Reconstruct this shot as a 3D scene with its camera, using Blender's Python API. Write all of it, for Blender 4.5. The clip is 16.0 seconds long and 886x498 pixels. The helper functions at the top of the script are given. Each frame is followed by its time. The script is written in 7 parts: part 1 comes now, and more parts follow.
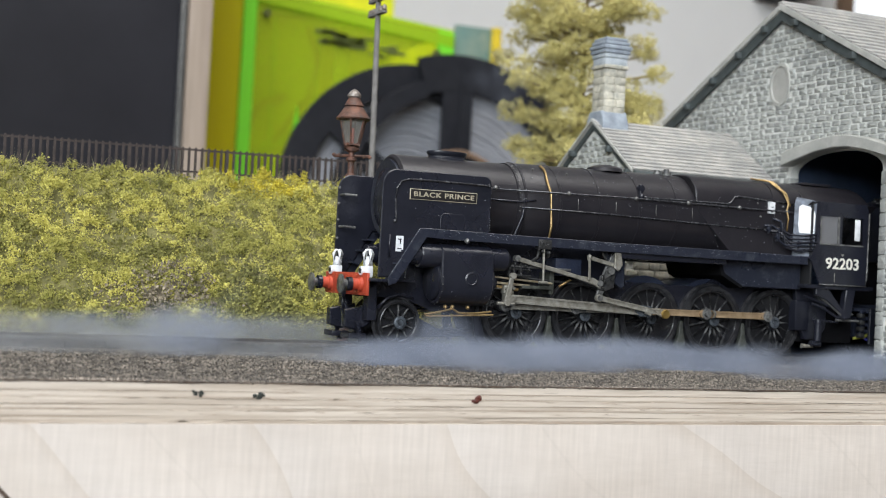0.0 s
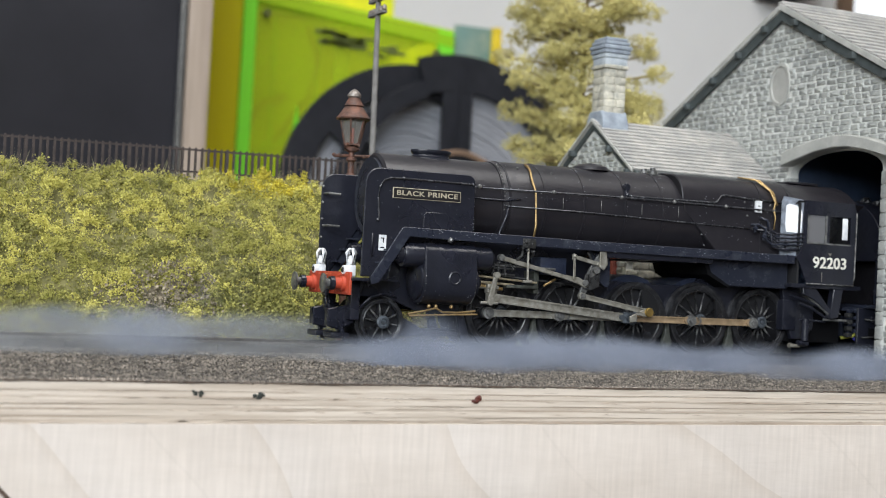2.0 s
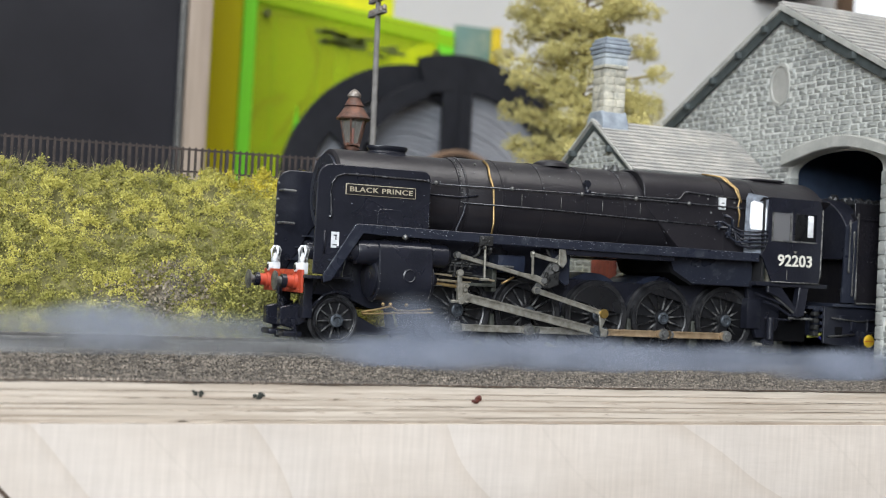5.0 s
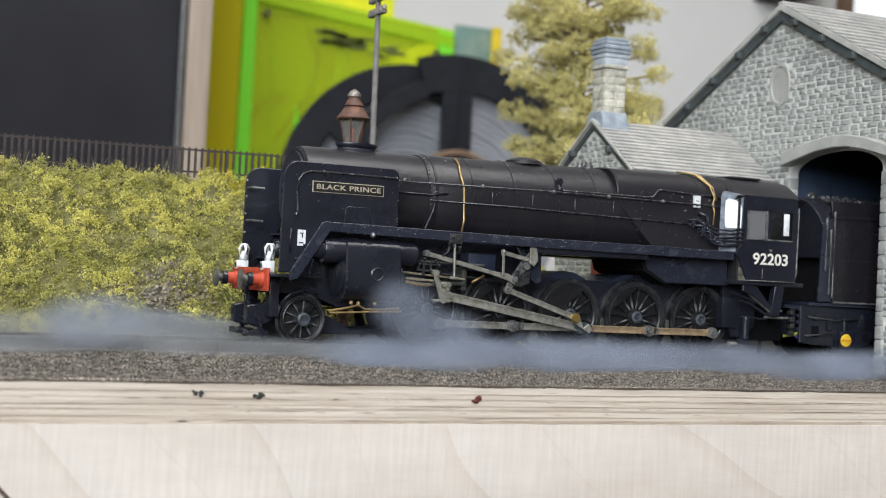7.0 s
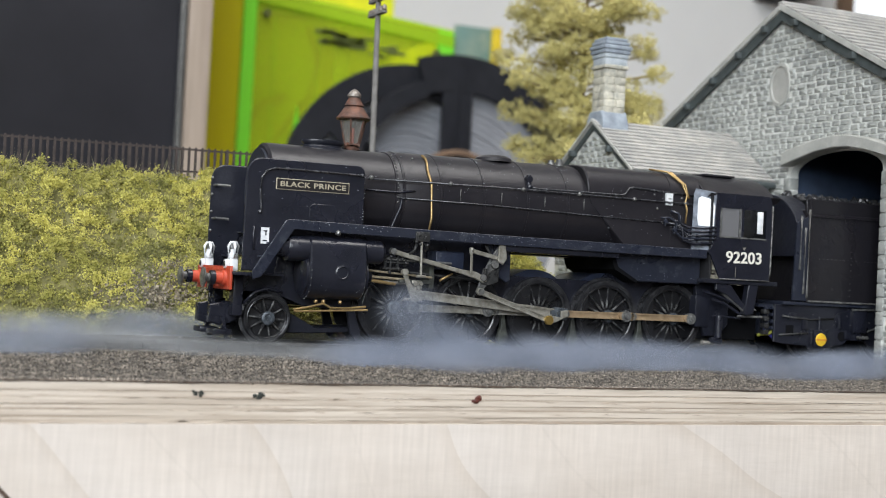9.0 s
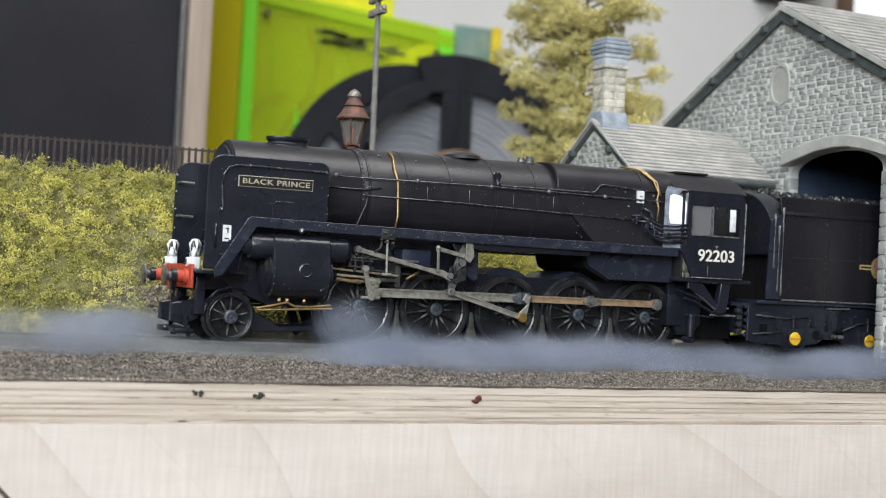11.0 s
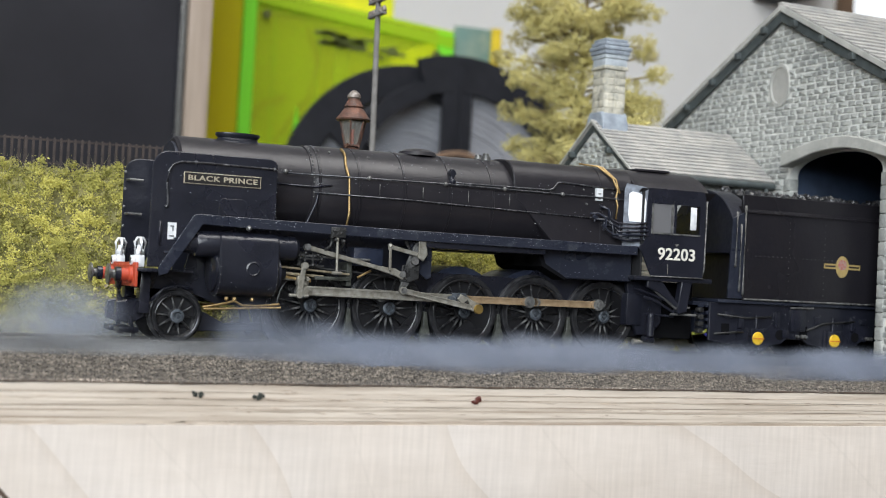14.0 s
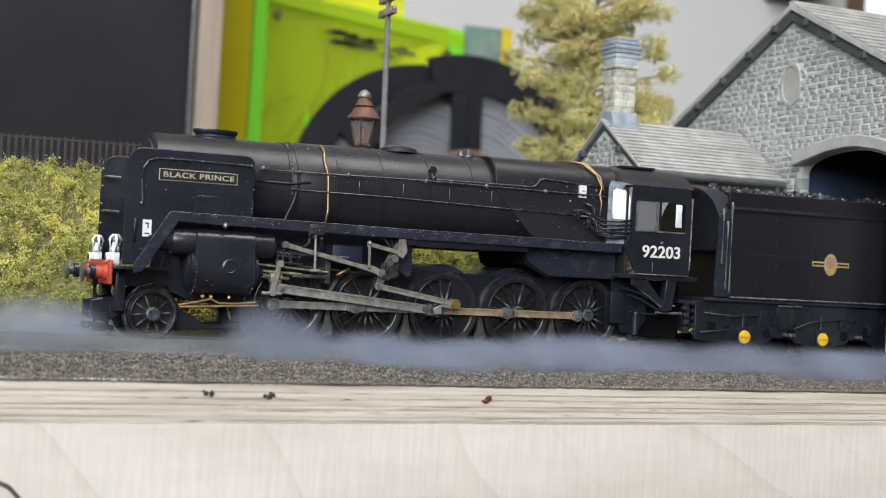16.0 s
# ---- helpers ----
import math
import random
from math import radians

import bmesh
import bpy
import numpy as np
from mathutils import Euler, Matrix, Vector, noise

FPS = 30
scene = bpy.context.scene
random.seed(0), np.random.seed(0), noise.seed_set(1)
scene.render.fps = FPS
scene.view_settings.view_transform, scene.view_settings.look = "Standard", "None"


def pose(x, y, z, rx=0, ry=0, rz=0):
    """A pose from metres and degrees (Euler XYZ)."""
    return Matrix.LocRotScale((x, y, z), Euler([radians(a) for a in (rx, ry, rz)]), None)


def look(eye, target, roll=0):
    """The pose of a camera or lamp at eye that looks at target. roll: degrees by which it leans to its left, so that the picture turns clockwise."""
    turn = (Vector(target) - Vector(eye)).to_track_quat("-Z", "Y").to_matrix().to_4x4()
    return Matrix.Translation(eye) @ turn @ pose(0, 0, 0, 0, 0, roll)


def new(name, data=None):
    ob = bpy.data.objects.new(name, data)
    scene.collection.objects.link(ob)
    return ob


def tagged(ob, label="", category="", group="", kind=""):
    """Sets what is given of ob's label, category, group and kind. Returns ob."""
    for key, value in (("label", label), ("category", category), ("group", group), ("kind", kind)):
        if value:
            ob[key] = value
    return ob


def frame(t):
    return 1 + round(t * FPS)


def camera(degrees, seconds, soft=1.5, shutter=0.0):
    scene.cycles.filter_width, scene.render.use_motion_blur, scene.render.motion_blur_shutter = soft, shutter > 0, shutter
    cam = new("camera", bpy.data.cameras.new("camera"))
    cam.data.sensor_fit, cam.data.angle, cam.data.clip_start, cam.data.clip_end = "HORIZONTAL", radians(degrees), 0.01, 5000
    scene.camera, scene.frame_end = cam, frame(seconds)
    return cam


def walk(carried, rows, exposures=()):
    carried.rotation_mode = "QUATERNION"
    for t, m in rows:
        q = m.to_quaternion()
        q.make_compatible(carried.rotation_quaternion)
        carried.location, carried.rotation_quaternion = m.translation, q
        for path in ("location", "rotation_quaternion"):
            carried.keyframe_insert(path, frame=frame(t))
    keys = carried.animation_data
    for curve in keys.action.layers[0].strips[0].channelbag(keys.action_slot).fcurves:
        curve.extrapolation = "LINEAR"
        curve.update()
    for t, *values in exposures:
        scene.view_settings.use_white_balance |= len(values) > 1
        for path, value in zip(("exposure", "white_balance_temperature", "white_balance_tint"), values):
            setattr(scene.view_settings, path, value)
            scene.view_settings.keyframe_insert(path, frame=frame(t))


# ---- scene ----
# A model railway at about 1:76, in true size. Plan numbers are in millimetres
# (x along the track, y away from the viewer, z above the rail heads) and MM turns them into metres.
MM = 0.001
YAW, PITCH, LEAN = 24.50, 1.269, 2.838
EYE = Vector((-141.46, -345.51, 17.89)) * MM
SECONDS = 16.0


def view(dyaw=0.0, dpitch=0.0):
    a, b = radians(YAW + dyaw), radians(PITCH + dpitch)
    way = Vector((math.sin(a) * math.cos(b), math.cos(a) * math.cos(b), math.sin(b)))
    return look(EYE, EYE + way, LEAN)


cam = camera(35.37, SECONDS, soft=1.0)
cam.data.dof.use_dof = True
cam.data.dof.focus_distance = 0.365
cam.data.dof.aperture_fstop = 23.0
# the tripod is nudged in the last seconds
NUDGE = ((0, 0, 0), (13.7, 0, 0), (13.9, 1, -1), (14.1, -1.5, -2), (14.5, -1.5, -2), (14.7, -0.5, -1.6),
         (14.9, 2, -1), (15.3, 2.5, -0.3), (15.5, 3, 0), (15.6, 4.2, 0), (15.7, 6, 0), (15.8, 9, 0), (15.9, 14.5, 0), (16.0, 18, 0.5))
walk(cam, [(t, view(-dx * 0.0233, -dy * 0.0233)) for t, dx, dy in NUDGE])

# ---- light: an overcast day through a window, plus an added overhead lamp
world = bpy.data.worlds.new("daylight")
scene.world = world
world.use_nodes = True
sky = world.node_tree.nodes.new("ShaderNodeTexSky")
sky.sky_type, sky.sun_disc = "NISHITA", False
sky.sun_elevation, sky.sun_rotation = radians(38), radians(200)
world.node_tree.links.new(sky.outputs["Color"], world.node_tree.nodes["Background"].inputs["Color"])
world.node_tree.nodes["Background"].inputs["Strength"].default_value = 0.12
scene.view_settings.exposure = 0.0


def daylight_lamp(name, at, target, w, h, watts, colour=(1.0, 0.97, 0.93)):
    lamp = bpy.data.lights.new(name, "AREA")
    lamp.shape, lamp.size, lamp.size_y, lamp.energy, lamp.color = "RECTANGLE", w, h, watts, colour
    ob = new(name, lamp)
    ob.matrix_world = look(at, target)
    return ob


daylight_lamp("window_daylight", (-1.25, -1.8, 0.9), (0.05, 0, 0.0), 1.7, 1.3, 68, (0.89, 0.95, 1.0))
# lamp added at an unseen ceiling opening, to light the tops
daylight_lamp("overhead_daylight_fill", (0.1, -0.45, 1.64), (0.1, -0.4, 0), 1.4, 0.9, 26, (1.0, 0.97, 0.93))
scene.cycles.transparent_max_bounces = 48

# ---- materials


def mat(name, colour, rough=0.5, metal=0.0, colour2=None, scale=120.0, detail=5.0, bump=0.0, bump_scale=None, stretch=(1, 1, 1),
        per=None, spread=0.25, rough2=None, lo=0.35, hi=0.65, spec=0.5):
    """A painted or natural surface: two colours mixed by grain, a varying gloss and fine relief. per: 'Random' or 'Island' varies the pieces."""
    m = bpy.data.materials.new(name)
    m.use_nodes = True
    nt = m.node_tree
    n, l = nt.nodes, nt.links
    b = n["Principled BSDF"]
    b.inputs["Metallic"].default_value = metal
    b.inputs["Specular IOR Level"].default_value = spec
    co = n.new("ShaderNodeTexCoord")
    mp = n.new("ShaderNodeMapping")
    mp.inputs["Scale"].default_value = stretch
    l.new(co.outputs["Object"], mp.inputs["Vector"])
    tex = n.new("ShaderNodeTexNoise")
    tex.inputs["Scale"].default_value, tex.inputs["Detail"].default_value, tex.inputs["Roughness"].default_value = scale, detail, 0.62
    l.new(mp.outputs[0], tex.inputs["Vector"])
    ramp = n.new("ShaderNodeValToRGB")
    ramp.color_ramp.elements[0].position, ramp.color_ramp.elements[1].position = lo, hi
    c2 = colour2 or tuple(c * 0.7 for c in colour)
    ramp.color_ramp.elements[0].color, ramp.color_ramp.elements[1].color = (*c2, 1), (*colour, 1)
    l.new(tex.outputs["Fac"], ramp.inputs["Fac"])
    out = ramp.outputs["Color"]
    if per:
        if per == "Random":
            rnd = n.new("ShaderNodeObjectInfo").outputs["Random"]
        else:
            rnd = n.new("ShaderNodeNewGeometry").outputs["Random Per Island"]
        mr = n.new("ShaderNodeMapRange")
        mr.inputs["To Min"].default_value, mr.inputs["To Max"].default_value = 1 - spread, 1 + spread
        l.new(rnd, mr.inputs["Value"])
        mul = n.new("ShaderNodeMix")
        mul.data_type, mul.blend_type = "RGBA", "MULTIPLY"
        mul.inputs["Factor"].default_value = 1.0
        l.new(out, mul.inputs["A"])
        l.new(mr.outputs[0], mul.inputs["B"])
        out = mul.outputs["Result"]
    l.new(out, b.inputs["Base Color"])
    r2 = rough2 if rough2 is not None else min(1.0, rough + 0.18)
    rr = n.new("ShaderNodeMapRange")
    rr.inputs["From Min"].default_value, rr.inputs["From Max"].default_value = 0.3, 0.7
    rr.inputs["To Min"].default_value, rr.inputs["To Max"].default_value = rough, r2
    t2 = n.new("ShaderNodeTexNoise")
    t2.inputs["Scale"].default_value, t2.inputs["Detail"].default_value = scale * 0.35, 3.0
    l.new(mp.outputs[0], t2.inputs["Vector"])
    l.new(t2.outputs["Fac"], rr.inputs["Value"])
    l.new(rr.outputs[0], b.inputs["Roughness"])
    if bump:
        t3 = n.new("ShaderNodeTexNoise")
        t3.inputs["Scale"].default_value, t3.inputs["Detail"].default_value = bump_scale or scale * 3, 4.0
        l.new(mp.outputs[0], t3.inputs["Vector"])
        bp = n.new("ShaderNodeBump")
        bp.inputs["Strength"].default_value, bp.inputs["Distance"].default_value = bump, 0.0005
        l.new(t3.outputs["Fac"], bp.inputs["Height"])
        l.new(bp.outputs["Normal"], b.inputs["Normal"])
    return m


BLACK = mat("black_loco_paint", (0.0145, 0.0155, 0.024), 0.22, 0, (0.010, 0.011, 0.017), 160, bump=0.25, bump_scale=600, rough2=0.38, spec=0.56)
BOILER = mat("dusty_black_boiler_paint", (0.020, 0.0182, 0.0215), 0.29, 0, (0.0135, 0.0125, 0.016), 140, bump=0.12, bump_scale=600, rough2=0.43, spec=0.5)
# pale patches put the handrails' glints into the colour
RAILBLK = mat("black_wire_with_glints", (0.03, 0.031, 0.036), 0.2, 0.2, (0.14, 0.145, 0.155), 700, detail=6, lo=0.36, hi=0.44, spec=0.8)
WORN = mat("chipped_black_paint", (0.017, 0.020, 0.032), 0.25, 0, (0.036, 0.041, 0.053), 330, detail=8, lo=0.36, hi=0.44, bump=0.25, spec=0.5)
WHEELBLK = mat("black_wheel_centre", (0.012, 0.012, 0.014), 0.2, 0, (0.011, 0.011, 0.012), 300, bump=0.15, spec=0.7)
# pale streaks: wear, and the spokes' highlights put into colour
SPOKEMAT = mat("worn_spoke_with_glints", (0.11, 0.11, 0.108), 0.2, 0.2, (0.016, 0.016, 0.018), 420, detail=5, bump=0.25, spec=0.8, lo=0.50, hi=0.62, per="Random", spread=0.95)
HUBSTEEL = mat("blued_steel_hub", (0.12, 0.14, 0.16), 0.3, 0.4, (0.05, 0.055, 0.065), 700, bump=0.3)
NAVY = mat("dark_blue_box_paint", (0.022, 0.030, 0.055), 0.3, 0, (0.014, 0.018, 0.034), 300, bump=0.3)
GAP = mat("grease_dark_iron", (0.045, 0.045, 0.045), 0.35, 0.3, (0.018, 0.018, 0.018), 700, bump=0.4)
BROWNTWIG = mat("grey_brown_twig", (0.30, 0.255, 0.18), 0.9, 0, (0.17, 0.145, 0.10), 100, per="Island", spread=0.4)
TYRE = mat("blackened_steel_tyre", (0.07, 0.07, 0.075), 0.2, 0.55, (0.016, 0.016, 0.018), 330, bump=0.15)
# dead black for gaps and holes: shade put into the colour
SHADEBLACK = mat("flat_shade_black", (0.006, 0.006, 0.007), 0.8, 0, (0.004, 0.004, 0.005), 200, spec=0.1)
STEEL = mat("dull_nickel_rod", (0.38, 0.365, 0.32), 0.32, 0.5, (0.20, 0.185, 0.15), 500, bump=0.2)
RUSTYROD = mat("rust_stained_rod", (0.40, 0.29, 0.18), 0.42, 0.4, (0.26, 0.18, 0.10), 400, bump=0.12)
DARKSTEEL = mat("dark_steel_gear", (0.24, 0.24, 0.23), 0.28, 0.45, (0.07, 0.07, 0.07), 600, bump=0.25)
BRASS = mat("brass", (0.72, 0.50, 0.16), 0.3, 0.9, (0.5, 0.33, 0.10), 400)
PALEBRASS = mat("pale_worn_brass", (0.50, 0.43, 0.30), 0.35, 0.5, (0.24, 0.19, 0.12), 700, bump=0.2)
COPPER = mat("brass_pipe", (0.52, 0.37, 0.17), 0.36, 0.75, (0.32, 0.21, 0.09), 700, bump=0.2)
RED = mat("red_bufferbeam_paint", (0.52, 0.072, 0.030), 0.42, 0, (0.36, 0.045, 0.022), 500, bump=0.1)
WHITE = mat("white_paint", (0.80, 0.81, 0.82), 0.5, 0, (0.62, 0.64, 0.66), 600)
CREAM = mat("dull_bronze_lettering", (0.52, 0.47, 0.36), 0.4, 0.2, (0.38, 0.33, 0.24), 700)
REDPLATE = mat("black_nameplate_field", (0.012, 0.010, 0.010), 0.4)
YELLOW = mat("yellow_axlebox_cover", (0.80, 0.52, 0.02), 0.45, 0, (0.62, 0.38, 0.02), 600)
ORANGE = mat("orange_axlebox_band", (0.65, 0.18, 0.03), 0.5)
COAL = mat("black_coal", (0.035, 0.035, 0.038), 0.22, 0, (0.015, 0.015, 0.016), 300, per="Island", spread=0.6, rough2=0.4)
PALEBLUE = mat("grey_blue_cab_front", (0.20, 0.23, 0.28), 0.35, 0, (0.07, 0.08, 0.10), 500)
INSIDE = mat("cab_backhead_grey", (0.02, 0.02, 0.022), 0.5)
RAILMAT = mat("rusty_rail", (0.07, 0.055, 0.047), 0.5, 0.3, (0.035, 0.028, 0.025), 500, bump=0.1)
RAILTOP = mat("worn_rail_head", (0.20, 0.19, 0.18), 0.35, 0.8, (0.10, 0.09, 0.085), 300)
SLEEPER = mat("dark_sleeper", (0.045, 0.038, 0.034), 0.8, 0, (0.025, 0.022, 0.02), 300, bump=0.2)
BALLAST = mat("ash_ballast", (0.19, 0.163, 0.134), 0.8, 0, (0.08, 0.071, 0.062), 420, per="Island", spread=0.65, bump=0.2)
EARTH = mat("dark_ash_ground", (0.13, 0.115, 0.10), 0.9, 0, (0.065, 0.058, 0.052), 220, bump=0.6, bump_scale=900)
STONE = mat("grey_moulded_stone", (0.43, 0.435, 0.405), 0.34, 0, (0.27, 0.28, 0.27), 160, per="Island", spread=0.12, bump=0.9, bump_scale=900)
STONEP = mat("grey_stone_block", (0.43, 0.435, 0.405), 0.34, 0, (0.27, 0.28, 0.27), 160, per="Random", spread=0.12, bump=0.9, bump_scale=900)
MORTAR = mat("pale_wall_joint", (0.74, 0.74, 0.70), 0.5, 0, (0.58, 0.585, 0.55), 300, bump=0.3)
SLATE = mat("pale_grey_slate", (0.46, 0.44, 0.41), 0.55, 0, (0.31, 0.305, 0.295), 140, per="Random", spread=0.07, bump=0.35, bump_scale=700)
BARGE = mat("dark_green_grey_bargeboard", (0.075, 0.09, 0.09), 0.55, 0, (0.05, 0.058, 0.058), 300, bump=0.1)
SHADEDIN = mat("navy_shed_interior_shade", (0.055, 0.085, 0.15), 0.85, 0, (0.035, 0.052, 0.09), 60)
HOOD = mat("grey_door_hood_stone", (0.48, 0.475, 0.44), 0.5, 0, (0.36, 0.36, 0.335), 180, bump=0.3)
LEAD = mat("blue_grey_lead", (0.33, 0.37, 0.42), 0.5, 0, (0.22, 0.25, 0.29), 300, bump=0.3)
CHIMSTONE = mat("cream_chimney_stone", (0.66, 0.62, 0.51), 0.6, 0, (0.36, 0.35, 0.30), 330, per="Random", spread=0.14, bump=1.0, bump_scale=700)
RUST = mat("rusty_lamp_iron", (0.19, 0.085, 0.055), 0.5, 0.15, (0.06, 0.04, 0.034), 420, bump=0.5)
ZINC = mat("pale_zinc", (0.34, 0.31, 0.28), 0.4, 0.4, (0.12, 0.09, 0.075), 900)
POLEMAT = mat("weathered_pole", (0.23, 0.22, 0.21), 0.75, 0, (0.15, 0.14, 0.135), 300, bump=0.3)
FENCEMAT = mat("rusty_brown_fence", (0.060, 0.044, 0.040), 0.75, 0, (0.034, 0.027, 0.025), 300)
LEAF = mat("foam_foliage_green", (0.61, 0.56, 0.145), 0.9, 0, (0.35, 0.335, 0.085), 60, per="Island", spread=0.16, lo=0.40, hi=0.60)
# for the dark green bush, and for hollow shade put into colour
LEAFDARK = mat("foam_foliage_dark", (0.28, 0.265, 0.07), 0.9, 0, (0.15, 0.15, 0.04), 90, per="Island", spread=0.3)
LEAFGOLD = mat("foam_foliage_yellow", (0.62, 0.52, 0.06), 0.85, 0, (0.44, 0.38, 0.05), 90, per="Island", spread=0.4)
STRAW = mat("dry_static_grass", (0.50, 0.46, 0.26), 0.85, 0, (0.36, 0.33, 0.17), 100, per="Island", spread=0.3)
BANKSOIL = mat("bank_turf", (0.20, 0.185, 0.07), 0.95, 0, (0.10, 0.095, 0.035), 150, bump=0.8, bump_scale=900)
TREELEAF = mat("ochre_tree_foliage", (0.65, 0.58, 0.235), 0.9, 0, (0.52, 0.46, 0.18), 60, per="Island", spread=0.1)
TWIG = mat("ochre_twig", (0.36, 0.28, 0.12), 0.8, 0, (0.22, 0.17, 0.08), 200)
PLYFACE = mat("pale_birch_face", (0.60, 0.55, 0.505), 0.55, 0, (0.52, 0.47, 0.425), 22, stretch=(0.6, 1, 3.0), bump=0.08, bump_scale=300)


def add_grain(m):
    """Faint brown grain lines that wander down the board."""
    n, l = m.node_tree.nodes, m.node_tree.links
    b = n["Principled BSDF"]
    src = b.inputs["Base Color"].links[0].from_socket
    co, mp = n.new("ShaderNodeTexCoord"), n.new("ShaderNodeMapping")
    mp.inputs["Rotation"].default_value = (0, radians(40), 0)
    wave, ramp, mix = n.new("ShaderNodeTexWave"), n.new("ShaderNodeValToRGB"), n.new("ShaderNodeMix")
    wave.wave_type, wave.bands_direction, wave.wave_profile = "BANDS", "X", "SAW"
    wave.inputs["Scale"].default_value, wave.inputs["Distortion"].default_value = 7.0, 9.0
    wave.inputs["Detail"].default_value, wave.inputs["Detail Scale"].default_value = 2.5, 0.7
    e = ramp.color_ramp.elements
    e[0].position, e[0].color, e[1].position, e[1].color = 0.0, (1, 1, 1, 1), 1.0, (0.91, 0.88, 0.845, 1)
    for at, c in ((0.5, 1.0), (0.515, 0.95), (0.53, 1.0), (0.93, 0.985)):
        k = e.new(at)
        k.color = (c, c * 0.985, c * 0.965, 1)
    fibre, fmap, shade, both = n.new("ShaderNodeTexNoise"), n.new("ShaderNodeMapping"), n.new("ShaderNodeMapRange"), n.new("ShaderNodeMix")
    fmap.inputs["Scale"].default_value = (1.0, 1.0, 0.07)
    fibre.inputs["Scale"].default_value, fibre.inputs["Detail"].default_value = 900.0, 4.0
    shade.inputs["From Min"].default_value, shade.inputs["From Max"].default_value = 0.3, 0.7
    shade.inputs["To Min"].default_value, shade.inputs["To Max"].default_value = 0.93, 1.05
    both.data_type, both.blend_type = "RGBA", "MULTIPLY"
    both.inputs["Factor"].default_value = 1.0
    l.new(co.outputs["Object"], fmap.inputs["Vector"])
    l.new(fmap.outputs[0], fibre.inputs["Vector"])
    l.new(fibre.outputs["Fac"], shade.inputs["Value"])
    l.new(src, both.inputs["A"])
    l.new(shade.outputs[0], both.inputs["B"])
    src = both.outputs["Result"]
    mix.data_type, mix.blend_type = "RGBA", "MULTIPLY"
    mix.inputs["Factor"].default_value = 1.0
    l.new(co.outputs["Object"], mp.inputs["Vector"])
    l.new(mp.outputs[0], wave.inputs["Vector"])
    l.new(wave.outputs["Fac"], ramp.inputs["Fac"])
    l.new(src, mix.inputs["A"])
    l.new(ramp.outputs["Color"], mix.inputs["B"])
    l.new(mix.outputs["Result"], b.inputs["Base Color"])


add_grain(PLYFACE)
PLYA = mat("birch_ply_layer", (0.64, 0.565, 0.48), 0.6, 0, (0.47, 0.395, 0.32), 200, detail=7, stretch=(0.10, 1, 2.2), bump=0.4, bump_scale=500, lo=0.36, hi=0.56)
PLYB = mat("brown_ply_layer", (0.57, 0.49, 0.405), 0.65, 0, (0.36, 0.29, 0.225), 260, detail=8, stretch=(0.09, 1, 2), bump=0.5, bump_scale=500, lo=0.38, hi=0.60)
SPLINTER = mat("dark_splinter", (0.10, 0.065, 0.045), 0.7, 0, (0.05, 0.035, 0.025), 500)
REDBLOB = mat("dark_red_paint_blob", (0.12, 0.03, 0.02), 0.4, 0, (0.07, 0.02, 0.015), 500)
GREENBLOB = mat("dark_green_fleck", (0.03, 0.035, 0.03), 0.6)
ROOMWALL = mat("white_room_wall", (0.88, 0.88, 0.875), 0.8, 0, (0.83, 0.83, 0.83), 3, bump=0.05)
# for unseen walls: greyed so the black paint mirrors less brightness
ROOMDARK = mat("darkened_room_wall", (0.20, 0.20, 0.21), 0.8, 0, (0.16, 0.16, 0.17), 3, bump=0.05)
FLOORWOOD = mat("brown_room_floor", (0.30, 0.22, 0.15), 0.5, 0, (0.2, 0.14, 0.09), 6, stretch=(1, 8, 1))
PANEL = mat("matt_black_panel", (0.027, 0.027, 0.034), 0.5, 0, (0.014, 0.014, 0.018), 5, spec=0.32)
PINEEDGE = mat("pale_pine_upright", (0.40, 0.325, 0.265), 0.6, 0, (0.30, 0.24, 0.19), 30, stretch=(4, 4, 0.3))
REEL = mat("black_plastic_reel", (0.016, 0.017, 0.022), 0.42, spec=0.25)
DESK = mat("pale_table_top", (0.45, 0.40, 0.34), 0.6, 0, (0.38, 0.33, 0.27), 12)
DARKBROWN = mat("brown_timber", (0.22, 0.14, 0.09), 0.6)

# ---- mesh helpers (millimetres)


def V(*p):
    return Vector(p)


def box(bm, x0, x1, y0, y1, z0, z1, bev=0.0, m=None):
    r = bmesh.ops.create_cube(bm, size=1.0)
    vs = r["verts"]
    for v in vs:
        v.co = Vector(((x0 + x1) / 2 + v.co.x * (x1 - x0), (y0 + y1) / 2 + v.co.y * (y1 - y0), (z0 + z1) / 2 + v.co.z * (z1 - z0)))
    if bev:
        es = list({e for v in vs for e in v.link_edges})
        g = bmesh.ops.bevel(bm, geom=es, offset=bev, segments=2, profile=0.5, affect="EDGES")
        vs = list({v for f in g["faces"] for v in f.verts} | {v for v in vs if v.is_valid})
    if m is not None:
        bmesh.ops.transform(bm, matrix=m, verts=vs)
    return bm


def rod(bm, a, b, r, seg=12, r2=None):
    a, b = Vector(a), Vector(b)
    d = b - a
    m = Matrix.Translation((a + b) / 2) @ d.to_track_quat("Z", "Y").to_matrix().to_4x4()
    bmesh.ops.create_cone(bm, cap_ends=True, segments=seg, radius1=r, radius2=r if r2 is None else r2, depth=d.length, matrix=m)
    return bm


